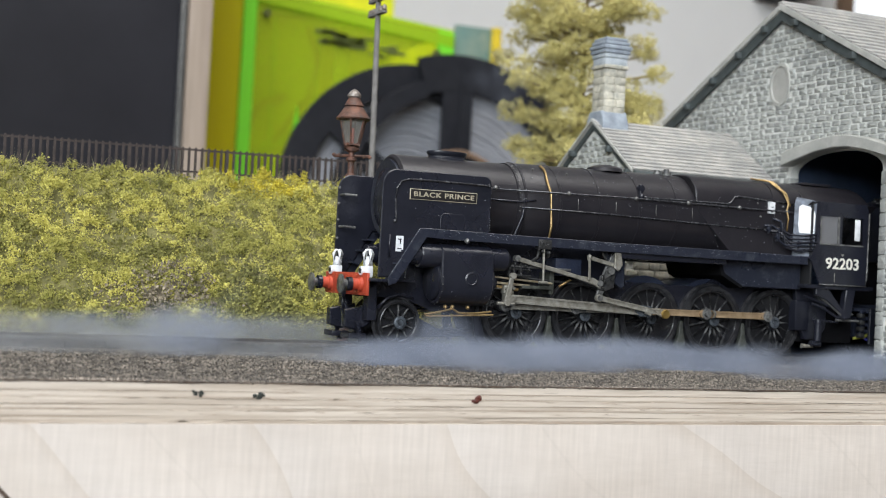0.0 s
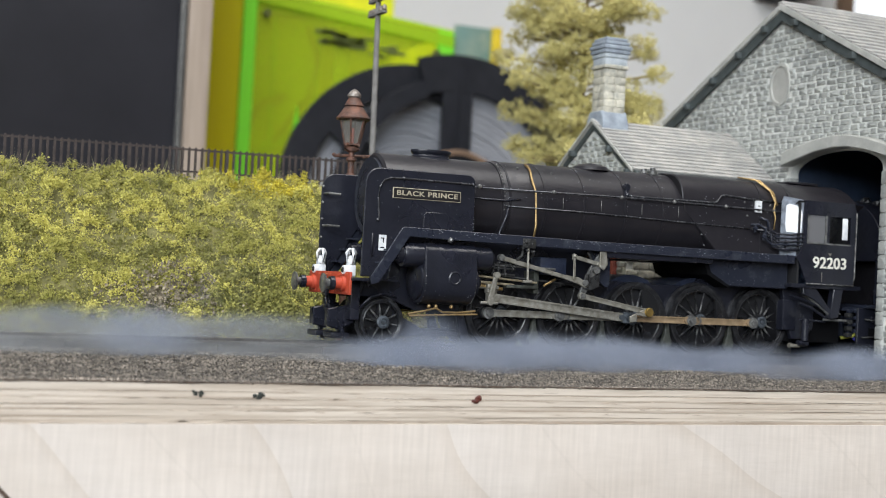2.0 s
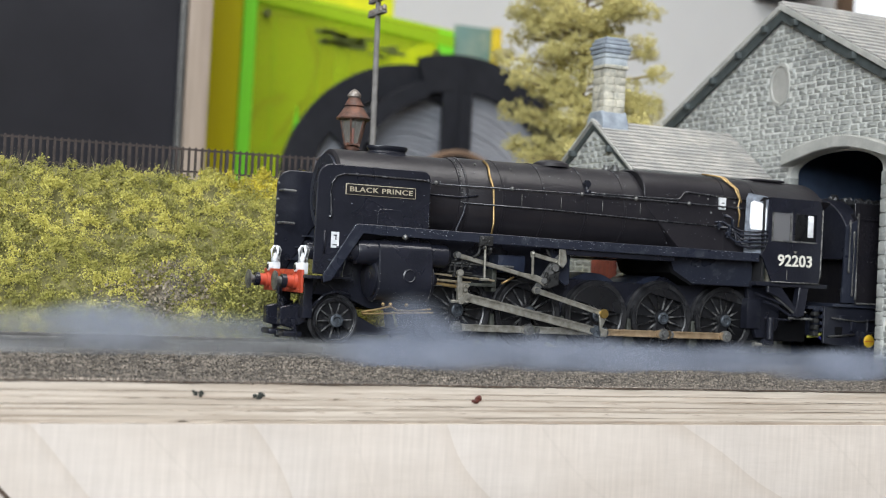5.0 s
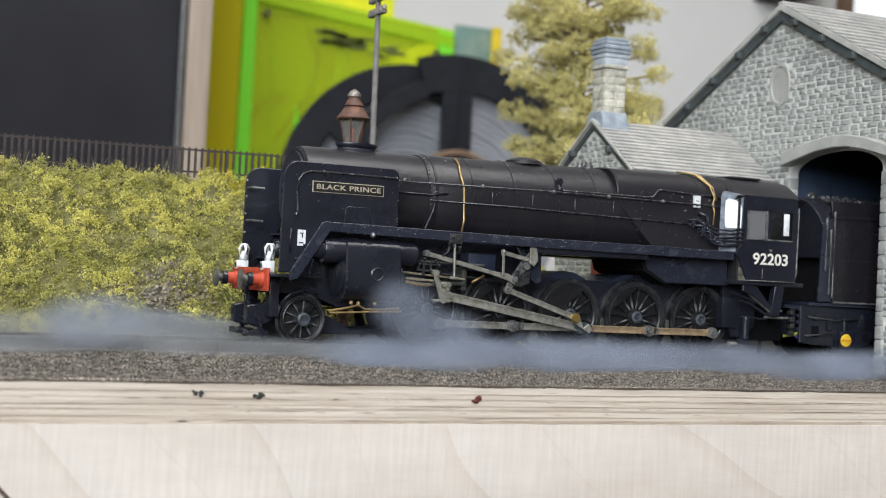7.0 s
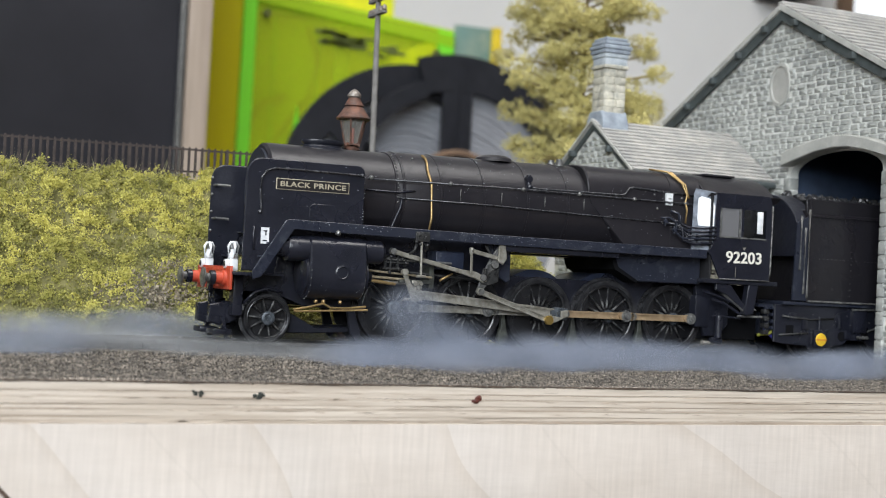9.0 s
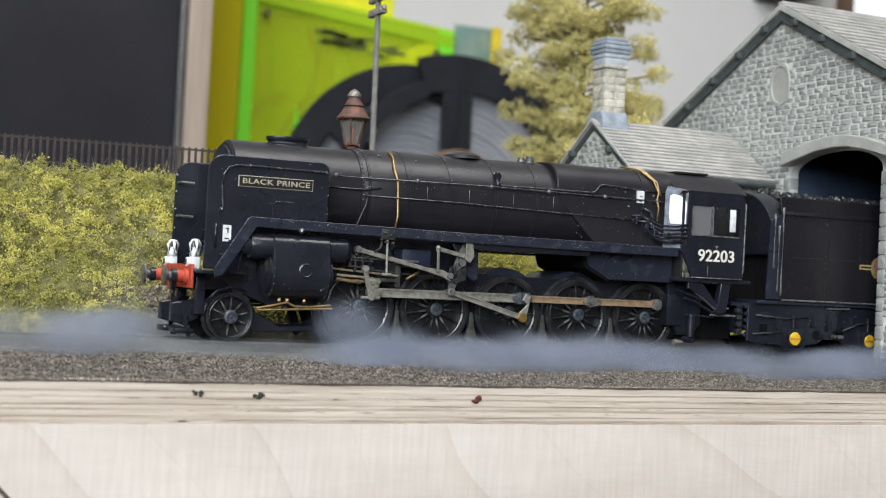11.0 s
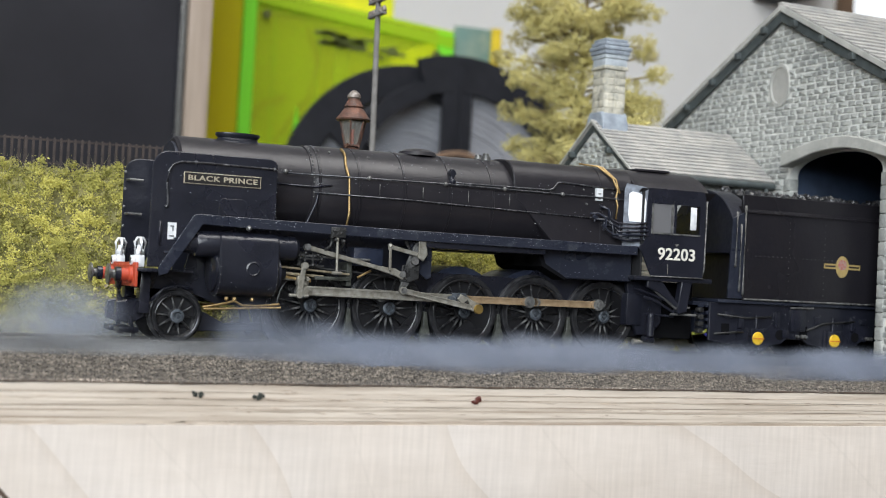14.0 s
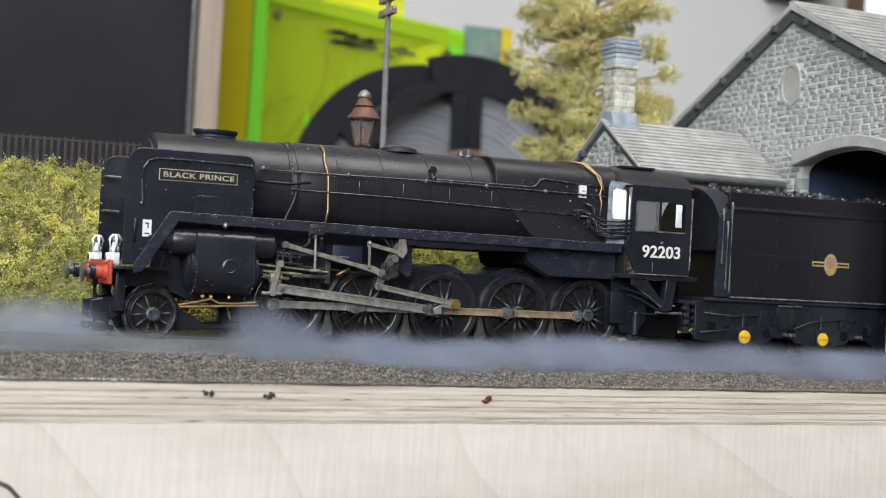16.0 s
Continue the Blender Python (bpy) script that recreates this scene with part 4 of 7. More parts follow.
def build_cab():
    for sgn in (-1, 1):
        ya, yb = sorted((17.5 * sgn, 16.9 * sgn))
        def side(pts):
            return slab(B(), pts, ya, yb, "xz", 0.05)
        bm = side([(126.6, 29.6), (127.6, 28.8), (131.0, 22.2), (148.4, 22.2), (148.4, 34.2), (128.9, 34.2), (128.2, 31.5)])
        bm2 = bm
        slab(bm2, [(129.0, 42.4), (148.4, 42.4), (148.4, 45.0), (147.6, 46.6), (129.2, 46.6)], ya, yb)
        slab(bm2, [(128.9, 34.2), (130.5, 34.2), (130.5, 42.4), (129.0, 42.4)], ya, yb)
        slab(bm2, [(146.6, 34.2), (148.4, 34.2), (148.4, 42.4), (146.6, 42.4)], ya, yb)
        slab(bm2, [(138.0, 34.2), (138.7, 34.2), (138.7, 42.4), (138.0, 42.4)], ya, yb)
        cs = part("cab_side", bm2, BLACK, loco, "satin black cab side")
        bm = slab(B(), [(130.4, 34.2), (138.2, 34.2), (138.2, 42.4), (130.4, 42.4)], ya + 0.2, yb - 0.2)
        part("window_pane", bm, CABGLASS, cs, "milky grey sliding window")
        bm = B()
        for x in (130.6, 137.2):
            box(bm, x - 0.25, x + 0.25, ya - 0.15 if sgn < 0 else yb - 0.1, ya + 0.1 if sgn < 0 else yb + 0.15, 34.2, 42.4)
        box(bm, 130.4, 146.8, ya - 0.15, yb + 0.15, 33.9, 34.3)
        part("window_frame", bm, DARKSTEEL, cs)
        bm = box(B(), 143.2, 145.2, *sorted((17.6 * sgn, 17.9 * sgn)), 35.6, 42.0, 0.1)
        part("wind_deflector", bm, WHITE, cs, "small pale wind deflector glass")
        bm = pipe(B(), [(148.3, 17.3 * sgn, 22.6), (148.7, 17.5 * sgn, 25), (148.7, 17.5 * sgn, 44)], 0.26)
        pipe(bm, [(130.8, 17.55 * sgn, 22.1), (148.4, 17.55 * sgn, 22.1)], 0.16)
        part("cab_handrail", bm, CABRAIL, cs)
        if sgn < 0:
            me = words("92203", 4.6, NUMBERMAT, "cab_number", 1.02)
            w = max(v.co.x for v in me.vertices) - min(v.co.x for v in me.vertices)
            me.transform(Matrix.Diagonal((12.4 * MM / w, 1, 1.0, 1)))
            ob = new("cab_number", me)
            ob.parent, ob.location = cs, Vector((139.2, -17.58, 28.3)) * MM
            bm = slab(B(), [(138.4, 31.4), (139.8, 31.4), (139.1, 30.6)], -17.62, -17.5)
            box(bm, 136.3, 136.45, -17.6, -17.5, 22.8, 25.6)
            part("route_mark", bm, STEEL, cs)
        # angled cab front with its window
        fr = slab(B(), [(2.6, 29.8), (9.8, 29.8), (9.8, 46.2), (8.4, 46.8), (3.4, 47.6), (2.8, 46)], 0, 0.5)
        bmesh.ops.bevel(fr, geom=list(fr.edges), offset=0.1, segments=1, affect="EDGES")
        ang = math.atan2(-17.3 + 12.9, 129.6 - 120.8)
        m = Matrix.Translation((120.8, 12.9 * sgn, 0)) @ Matrix.Rotation(ang if sgn < 0 else -ang, 4, "Z")
        bmesh.ops.transform(fr, matrix=m, verts=fr.verts)
        front = part("cab_front", fr, PALEBLUE, loco, "grey-blue worn cab front sheet")
        pn = slab(B(), [(4.4, 37.0), (8.8, 36.8), (9.0, 42.6), (8.4, 44.0), (7.2, 44.9), (5.0, 45.4), (4.1, 44.8), (4.0, 39)], -0.2 if sgn < 0 else 0.3, 0.0 if sgn < 0 else 0.7, "xz", 0.05)
        bmesh.ops.transform(pn, matrix=m, verts=pn.verts)
        part("front_window", pn, WINDOWWHITE, front, "front window pane painted white for its brightness")
    roof = [(-17.5, 46.4)] + [(19.6 * math.sin(radians(a)), 33.0 + 19.6 * math.cos(radians(a))) for a in range(-58, 59, 6)][1:-1] + [(17.5, 46.4)]
    inner = [(y * 0.965, z - 0.55) for y, z in roof]
    bm = slab(B(), roof + inner[::-1], 126.8, 151.5, "yz")
    roofob = part("cab_roof", bm, BOILER, loco, "curved dull black cab roof")
    bm = box(B(), 133, 144, -5, 5, 52.3, 53.0, 0.2)
    part("roof_vent", bm, BOILER, roofob)
    bm = slab(B(), [(-17, 22), (-17, 46.5)] + roof[1:-1] + [(17, 46.5), (17, 22)], 127.6, 128.2, "yz")
    part("backhead", bm, INSIDE, loco)
    bm = box(B(), 126, 152, -16.8, 16.8, 20.8, 22.0, 0.1)
    part("cab_floor", bm, BLACK, loco)
    for y in (-15.5, 15.5):
        bm = B()
        slab(bm, [(142, 20.8), (145.4, 20.8), (144, 12.4), (141.4, 11.8), (140.8, 12.4)], y - 1.2, y + 1.2, "xz", 0.2)
        slab(bm, [(131, 22), (136, 20.6), (141.6, 14.4), (141, 13.4), (135, 17.5), (131, 19)], y - 0.6, y + 0.6, "xz", 0.2)
        part("cab_steps", bm, BLACK, loco)
    bm = B()
    pipe(bm, [(131, -14.5, 16.2), (135, -15, 15), (140.6, -15, 12.2)], 0.4)
    pipe(bm, [(128, -14, 18.5), (134, -15, 16.8), (141, -15.5, 14.2)], 0.3)
    pipe(bm, [(131.4, -14.5, 11.4), (141, -14.5, 11.0)], 0.3)
    rod(bm, (133.5, -14.5, 11.6), (133.5, -14.5, 5.2), 1.1, 14)
    rod(bm, (131.4, -14, 4.4), (134.8, -14, 4.2), 0.9, 12)
    box(bm, 127, 132, -12, 12, 8, 17, 0.4)
    part("injector", bm, BLACK, loco)
    bm = rod(B(), (128.5, -13.6, 3.6), (132.4, -13.6, 3.4), 0.7, 12, 0.4)
    part("injector_nozzle", bm, STEEL, loco)
    bm = slab(B(), [(126, 22), (139, 22), (139, 7.5), (127, 7)], -8, 8, "xz", 0.2)
    part("dragbox", bm, BLACK, loco)


def clear_glass(name, tint, rough=0.05, clear=0.6):
    m = bpy.data.materials.new(name)
    m.use_nodes = True
    n, l = m.node_tree.nodes, m.node_tree.links
    tr = n.new("ShaderNodeBsdfTransparent")
    tr.inputs["Color"].default_value = (*tint, 1)
    mix = n.new("ShaderNodeMixShader")
    b = n["Principled BSDF"]
    b.inputs["Base Color"].default_value, b.inputs["Roughness"].default_value = (*tint, 1), rough
    mix.inputs[0].default_value = clear
    l.new(b.outputs[0], mix.inputs[1])
    l.new(tr.outputs[0], mix.inputs[2])
    l.new(mix.outputs[0], n["Material Output"].inputs["Surface"])
    return m


CABGLASS = clear_glass("cab_window_glass", (0.22, 0.22, 0.23), 0.08, 0.35)
# opaque white: the brightness seen in the glass is put into colour
WINDOWWHITE = mat("pane_painted_bright", (0.86, 0.88, 0.9), 0.3, 0, (0.8, 0.82, 0.85), 300)
NUMBERMAT = mat("cream_white_number", (0.74, 0.72, 0.64), 0.5, 0, (0.66, 0.64, 0.56), 600)

tender = thing("tender", "black model tender with lined crest, yellow axlebox covers and coal", "tender")


def build_tender():
    x0, x1 = 163.6, 246.0
    prof = [(-16.0, 16.6), (-16.0, 42.0), (-15.6, 42.6), (-14.6, 43.2), (-14.2, 47.2), (-13.7, 47.4), (-13.4, 44), (13.4, 44), (13.7, 47.4), (14.2, 47.2), (14.6, 43.2), (15.6, 42.6), (16, 42), (16, 16.6)]
    bm = slab(B(), prof, x0, x1, "yz", 0.15)
    tank = part("tank", bm, TENDERBLK, tender, "satin black tender tank with rows of rivets")
    bm = B()
    for k in range(24):
        ball(bm, (x0 + 4 + k * 1.55, -16.02, 29.6), 0.13, 1)
    for k in range(12):
        ball(bm, (x0 + 16, -16.02, 19 + k * 1.9), 0.13, 1)
        ball(bm, (x0 + 29, -16.02, 19 + k * 1.9), 0.13, 1)
    part("rivets", bm, DARKSTEEL, tank)
    for y in (-16.05, 16.05):
        part("tank_bead", rod(B(), (x0 + 0.4, y, 42.1), (x1 - 0.4, y, 42.1), 0.3, 8), TENDERBLK, tank)
        part("tank_foot_angle", rod(B(), (x0 + 0.4, y, 16.9), (x1 - 0.4, y, 16.9), 0.25, 8), CABRAIL, tank)
    hood = [(-15.6, 30)] + [(17.5 * math.sin(radians(a)), 31.4 + 17.5 * math.cos(radians(a))) for a in range(-63, 64, 7)] + [(15.6, 30)]
    bm = slab(B(), hood, x0 - 4.0, x0 + 3.0, "yz", 0.2)
    part("tender_cab", bm, BLACK, tender)
    part("front_sheet", slab(B(), [(x0 - 5, 17), (x0, 17), (x0, 42), (x0 - 4.2, 40)], -15.6, -15.0, "xz"), WORN, tender)
    for x, za, zb in ((x0 - 1.6, 19, 38.5), (x0 - 0.3, 18, 44), (x0 - 3.2, 26, 42)):
        part("handrail", pipe(B(), [(x, -16.1, za), (x, -16.3, za + 1), (x, -16.3, zb)], 0.3), DARKSTEEL, tender)
    bm = box(B(), x0 - 8, x1 + 2, -15.4, 15.4, 15.6, 16.6, 0.15)
    part("footplate", bm, WORN, tender)
    boxes = (170.2, 198.4, 226.6)
    for s in (-1, 1):
        pts = [(x0 - 10, 15.6), (x0 - 10, 4.6), (x0 - 6, 4.0)]
        for x in boxes:
            pts += [(x - 4.6, 3.6), (x - 3.4, 2.2), (x + 3.4, 2.2), (x + 4.6, 3.6), (x + 9.0, 4.2), (x + 11, 5.6), (x + 17, 5.6), (x + 19, 4.2)]
        pts += [(x1, 10), (x1, 15.6)]
        bm = slab(B(), pts, *sorted((13.2 * s, 14.2 * s)), "xz", 0.15)
        fr = part("frame", bm, BLACK, tender)
        for x in boxes:
            bm = box(B(), x - 2.3, x + 2.3, *sorted((14.1 * s, 15.1 * s)), 3.2, 8.4, 0.3)
            ab = part("axlebox", bm, BLACK, fr)
            bm = lathe(B(), [(0.3, 15.6 * s), (1.75, 15.5 * s), (1.95, 15.3 * s), (1.95, 15.0 * s)], "Y", (x, 0, 5.6), 24)
            cov = part("axlebox_cover", bm, YELLOW, ab, "round yellow axlebox cover with a red-brown band")
            bm = box(B(), x - 1.95, x + 1.95, *sorted((15.55 * s, 15.7 * s)), 5.42, 5.75)
            part("cover_band", bm, ORANGE, cov)
            bm = rod(B(), (x - 0.3, 14.5 * s, 8.4), (x - 0.3, 14.5 * s, 12.4), 0.55, 10)
            for dx in (-3.4, 2.8):
                box(bm, x + dx - 0.3, x + dx + 0.5, *sorted((14.1 * s, 14.7 * s)), 3.6, 8.6, 0.1)
            part("spring_hanger", bm, BLACK, fr)
            # black patches laid on the frame stand in for its dark holes
            part("frame_opening", slab(B(), arc(x + 8.6, 6.8, 1.5, 0, 345, 16), *sorted((14.1 * s, 14.26 * s)), "xz"), SHADEBLACK, fr)
            part("frame_opening", box(B(), x - 12.4, x - 9.6, *sorted((14.1 * s, 14.26 * s)), 6.4, 9.6), SHADEBLACK, fr)
        bm = B()
        box(bm, 182.3, 187.6, *sorted((14 * s, 15.0 * s)), 8.0, 14.6, 0.2)
        box(bm, 183.4, 186.6, *sorted((14.9 * s, 15.2 * s)), 8.6, 12.6, 0.1)
        part("water_scoop_gear", bm, BLACK, fr)
        for x, z, w, h in ((158.5, 11.2, 2.6, 2.0), (163.4, 8.4, 2.0, 3.6), (176.6, 9.0, 1.6, 4.4), (179.4, 6.0, 2.2, 2.4), (191.2, 9.6, 2.0, 3.0), (204.8, 8.6, 1.8, 4.2), (208.4, 10.8, 2.6, 1.6), (215.8, 7.0, 2.2, 3.4), (221.2, 9.6, 1.6, 3.6)):
            part("frame_bracket", box(B(), x, x + w, *sorted((14.1 * s, 14.9 * s)), z, z + h, 0.2), BLACK, fr)
        for pts in ([(156, 14.7 * s, 12.2), (166, 14.8 * s, 11.4), (175, 14.8 * s, 12.0)], [(188, 14.9 * s, 8.4), (194, 14.9 * s, 10.6), (206, 14.9 * s, 11.6)], [(155, 14.7 * s, 6.6), (165, 14.9 * s, 7.4)]):
            part("brake_rod", pipe(B(), pts, 0.32, 6), GAP, fr)
        bm = rod(B(), (181.6, 15.2 * s, 14.9), (190, 15.2 * s, 15.1), 0.3)
        for x in (184.6, 186.4, 187.6, 211, 212.5):
            rod(bm, (x, 14.6 * s, 6.6), (x, 15.6 * s, 6.6), 0.5, 10)
        rivets(bm, [(x0 + 4 + k * 4.3, 14.3 * s, 13.0 - (k % 3) * 0.9) for k in range(18)], 0.18)
        rivets(bm, [(x0 + 6 + k * 6.1, 14.3 * s, 10.2) for k in range(12)], 0.16)
        part("brake_gear", bm, DARKSTEEL, fr)
    bm = B()
    box(bm, 152, 162, -9, 9, 6.5, 13, 0.3)
    for x in (150.5, 153, 155.4):
        for z in (8, 10, 12, 14):
            box(bm, x, x + 1.6, -13.6, -12.4, z, z + 1.0, 0.1)
    box(bm, 148.5, 158, -13.0, 13, 14.6, 15.6)
    part("drawbar", bm, WORN, tender)
    for col, pts in ((mat("blue_wire", (0.05, 0.05, 0.35), 0.4), [(152, -11, 8), (154.6, -12.4, 5.6), (157, -12, 7.6), (160, -11, 9)]),
                     (mat("yellow_green_wire", (0.35, 0.36, 0.06), 0.4), [(150, -11, 6.2), (153, -12.6, 6.8), (156, -12, 8.6)])):
        part("wire", pipe(B(), pts, 0.45), col, tender, "thin coloured electrical wire")
    # crest, as plain shapes
    bm = slab(B(), arc(199.4, 27.9, 2.4, 0, 350, 20), -16.14, -16.0)
    bmesh.ops.transform(bm, matrix=Matrix.Translation((0, 0, 27.9)) @ Matrix.Diagonal((1, 1, 1.35, 1)) @ Matrix.Translation((0, 0, -27.9)), verts=bm.verts)
    crest = part("crest", bm, CRESTGOLD, tender, "small gold and red oval crest")
    bm = slab(B(), arc(199.4, 28.5, 1.6, 0, 350, 16), -16.22, -16.1)
    part("crest_field", bm, CRESTRED, crest)
    bm = B()
    box(bm, 192.6, 197.2, -16.12, -16.0, 27.2, 28.7)
    box(bm, 201.6, 206.2, -16.12, -16.0, 27.2, 28.7)
    part("crest_bar", bm, CRESTGOLD, crest)
    bm = B()
    for x in (192.9, 201.9):
        box(bm, x, x + 4.0, -16.18, -16.1, 27.7, 28.2)
    part("crest_stripe", bm, TENDERBLK, crest)
    # wheels behind the frames
    me, ty, sp = wheel_mesh(R_TEND, 12, 1.8), tyre_mesh(R_TEND), spoke_mesh(R_TEND, 1.8)
    for s in (-1, 1):
        for x in boxes:
            w = new("tender_wheel", me)
            w.parent = tender
            t = new("tyre", ty)
            t.parent = w
            add_spokes(w, sp, 12)
            WHEELS.append((w, (x, 8.6 * s, R_TEND), R_TEND, s, tender))
    # coal
    random.seed(11)
    bm = B()
    for k in range(420):
        x, y = random.uniform(x0 + 4, x1 - 14), random.uniform(-12.6, 12.6)
        h = 46.2 + 2.2 * (1 - (y / 13) ** 2) + random.uniform(-0.8, 0.7) + 0.5 * math.sin(x * 0.23)
        r = random.uniform(0.8, 1.7)
        m = Matrix.Translation((x, y, h)) @ Euler([random.uniform(0, 6) for _ in range(3)]).to_matrix().to_4x4() @ Matrix.Diagonal((1, random.uniform(0.6, 1), random.uniform(0.5, 0.9), 1))
        bmesh.ops.create_icosphere(bm, subdivisions=1, radius=r, matrix=m)
    for v in bm.verts:
        v.co += V(random.uniform(-0.2, 0.2), random.uniform(-0.2, 0.2), random.uniform(-0.2, 0.2))
    me = mesh_of("coal", bm, COAL, 5)
    coal = new("coal", me)
    coal.parent = tender
    tagged(coal, "heap of glossy black coal lumps", kind="stuff")


TENDERBLK = mat("satin_black_tender", (0.0105, 0.010, 0.013), 0.25, 0, (0.013, 0.012, 0.014), 90, bump=0.25, bump_scale=500, spec=0.32)
CRESTGOLD = mat("crest_gold", (0.40, 0.30, 0.11), 0.5, 0, (0.28, 0.2, 0.08), 900)
CRESTRED = mat("crest_dull_red", (0.36, 0.08, 0.07), 0.5, 0, (0.30, 0.24, 0.22), 1400)

def build_chips_and_glints():
    """Specks of rubbed-through paint and painted glints along the raised edges and boiler."""
    rnd = random.Random(9)
    bm = B()
    patches = [rnd.uniform(6, 126) for _ in range(16)]
    for k in range(300):
        e = rnd.random()
        if e < 0.62:
            x = min(128.0, max(3.0, rnd.choice(patches) + rnd.gauss(0, 2.6)))
            at = (x, -17.52, (30.95 - (x - 2) * 0.0105 if x < 60 else 30.35 - (x - 60) * 0.005) - abs(rnd.gauss(0, 0.9)))
        elif e < 0.70:
            t = rnd.random()
            at = (-6.9 + 8.1 * t, -17.52, 17.8 + 12.9 * t)
        elif e < 0.76:
            at = (rnd.uniform(8, 22.6), -18.3 + rnd.uniform(0, 0.3), rnd.uniform(13.6, 21.5))
        elif e < 0.88:
            at = (rnd.uniform(101, 127), -13.62, 20.4 + abs(rnd.gauss(0, 2.4)))
        elif e < 0.94:
            at = (21.6 + rnd.gauss(0, 0.1), -16.78, rnd.uniform(31, 44))
        else:
            at = (rnd.uniform(-9, 21), -16.76, rnd.uniform(31, 45))
        ball(bm, at, rnd.uniform(0.05, 0.11), 1, (rnd.uniform(0.8, 2.6), 0.3, rnd.uniform(0.5, 1.2)))
    # pale specks that paint fine glints on the boiler and its bands
    for k in range(260):
        x = rnd.choice((33.4, 34.2, 45.4, 57.8, 70.9, 83.4, 96.6, 116.9)) + rnd.gauss(0, 0.5) if k % 2 else rnd.uniform(24, 124)
        a = radians(rnd.uniform(12, 88) if k % 2 else rnd.choice((32, 50, 71, 80)) + rnd.gauss(0, 1.5))
        r = 12.05 + max(0.0, x - 33) * 0.0097
        if x > 95:
            at = (x, -13.05 + rnd.uniform(-0.1, 0.0), rnd.uniform(31.5, 46.0))
        else:
            at = (x, -r * math.sin(a), 39.5 + r * math.cos(a))
        ball(bm, at, rnd.uniform(0.05, 0.13), 1, (rnd.uniform(0.7, 2.2), 1, rnd.uniform(0.5, 1.2)))
    ob = part("paint_chips", bm, CHIPGLINT, loco)
    ob["kind"] = "stuff"


CHIPGLINT = mat("bare_metal_and_glint", (0.40, 0.42, 0.45), 0.35, 0.3, (0.16, 0.17, 0.19), 900, per="Island", spread=0.6)
build_body()
build_chips_and_glints()
build_frames()
build_wheels()
build_rods()
CONROD, CROSSHEAD, COMBLEVER, ECCROD, EXPLINK = build_valve_gear()
build_cab()
build_tender()


# ---- the baseboard
X_SHED = 148.3


GLUE = mat("dark_glue_edge", (0.10, 0.07, 0.05), 0.7, 0, (0.05, 0.036, 0.028), 300, bump=0.4)
SPLINTERPALE = mat("torn_ply_fibre", (0.56, 0.475, 0.39), 0.7, 0, (0.40, 0.32, 0.25), 500, per="Island", spread=0.25)


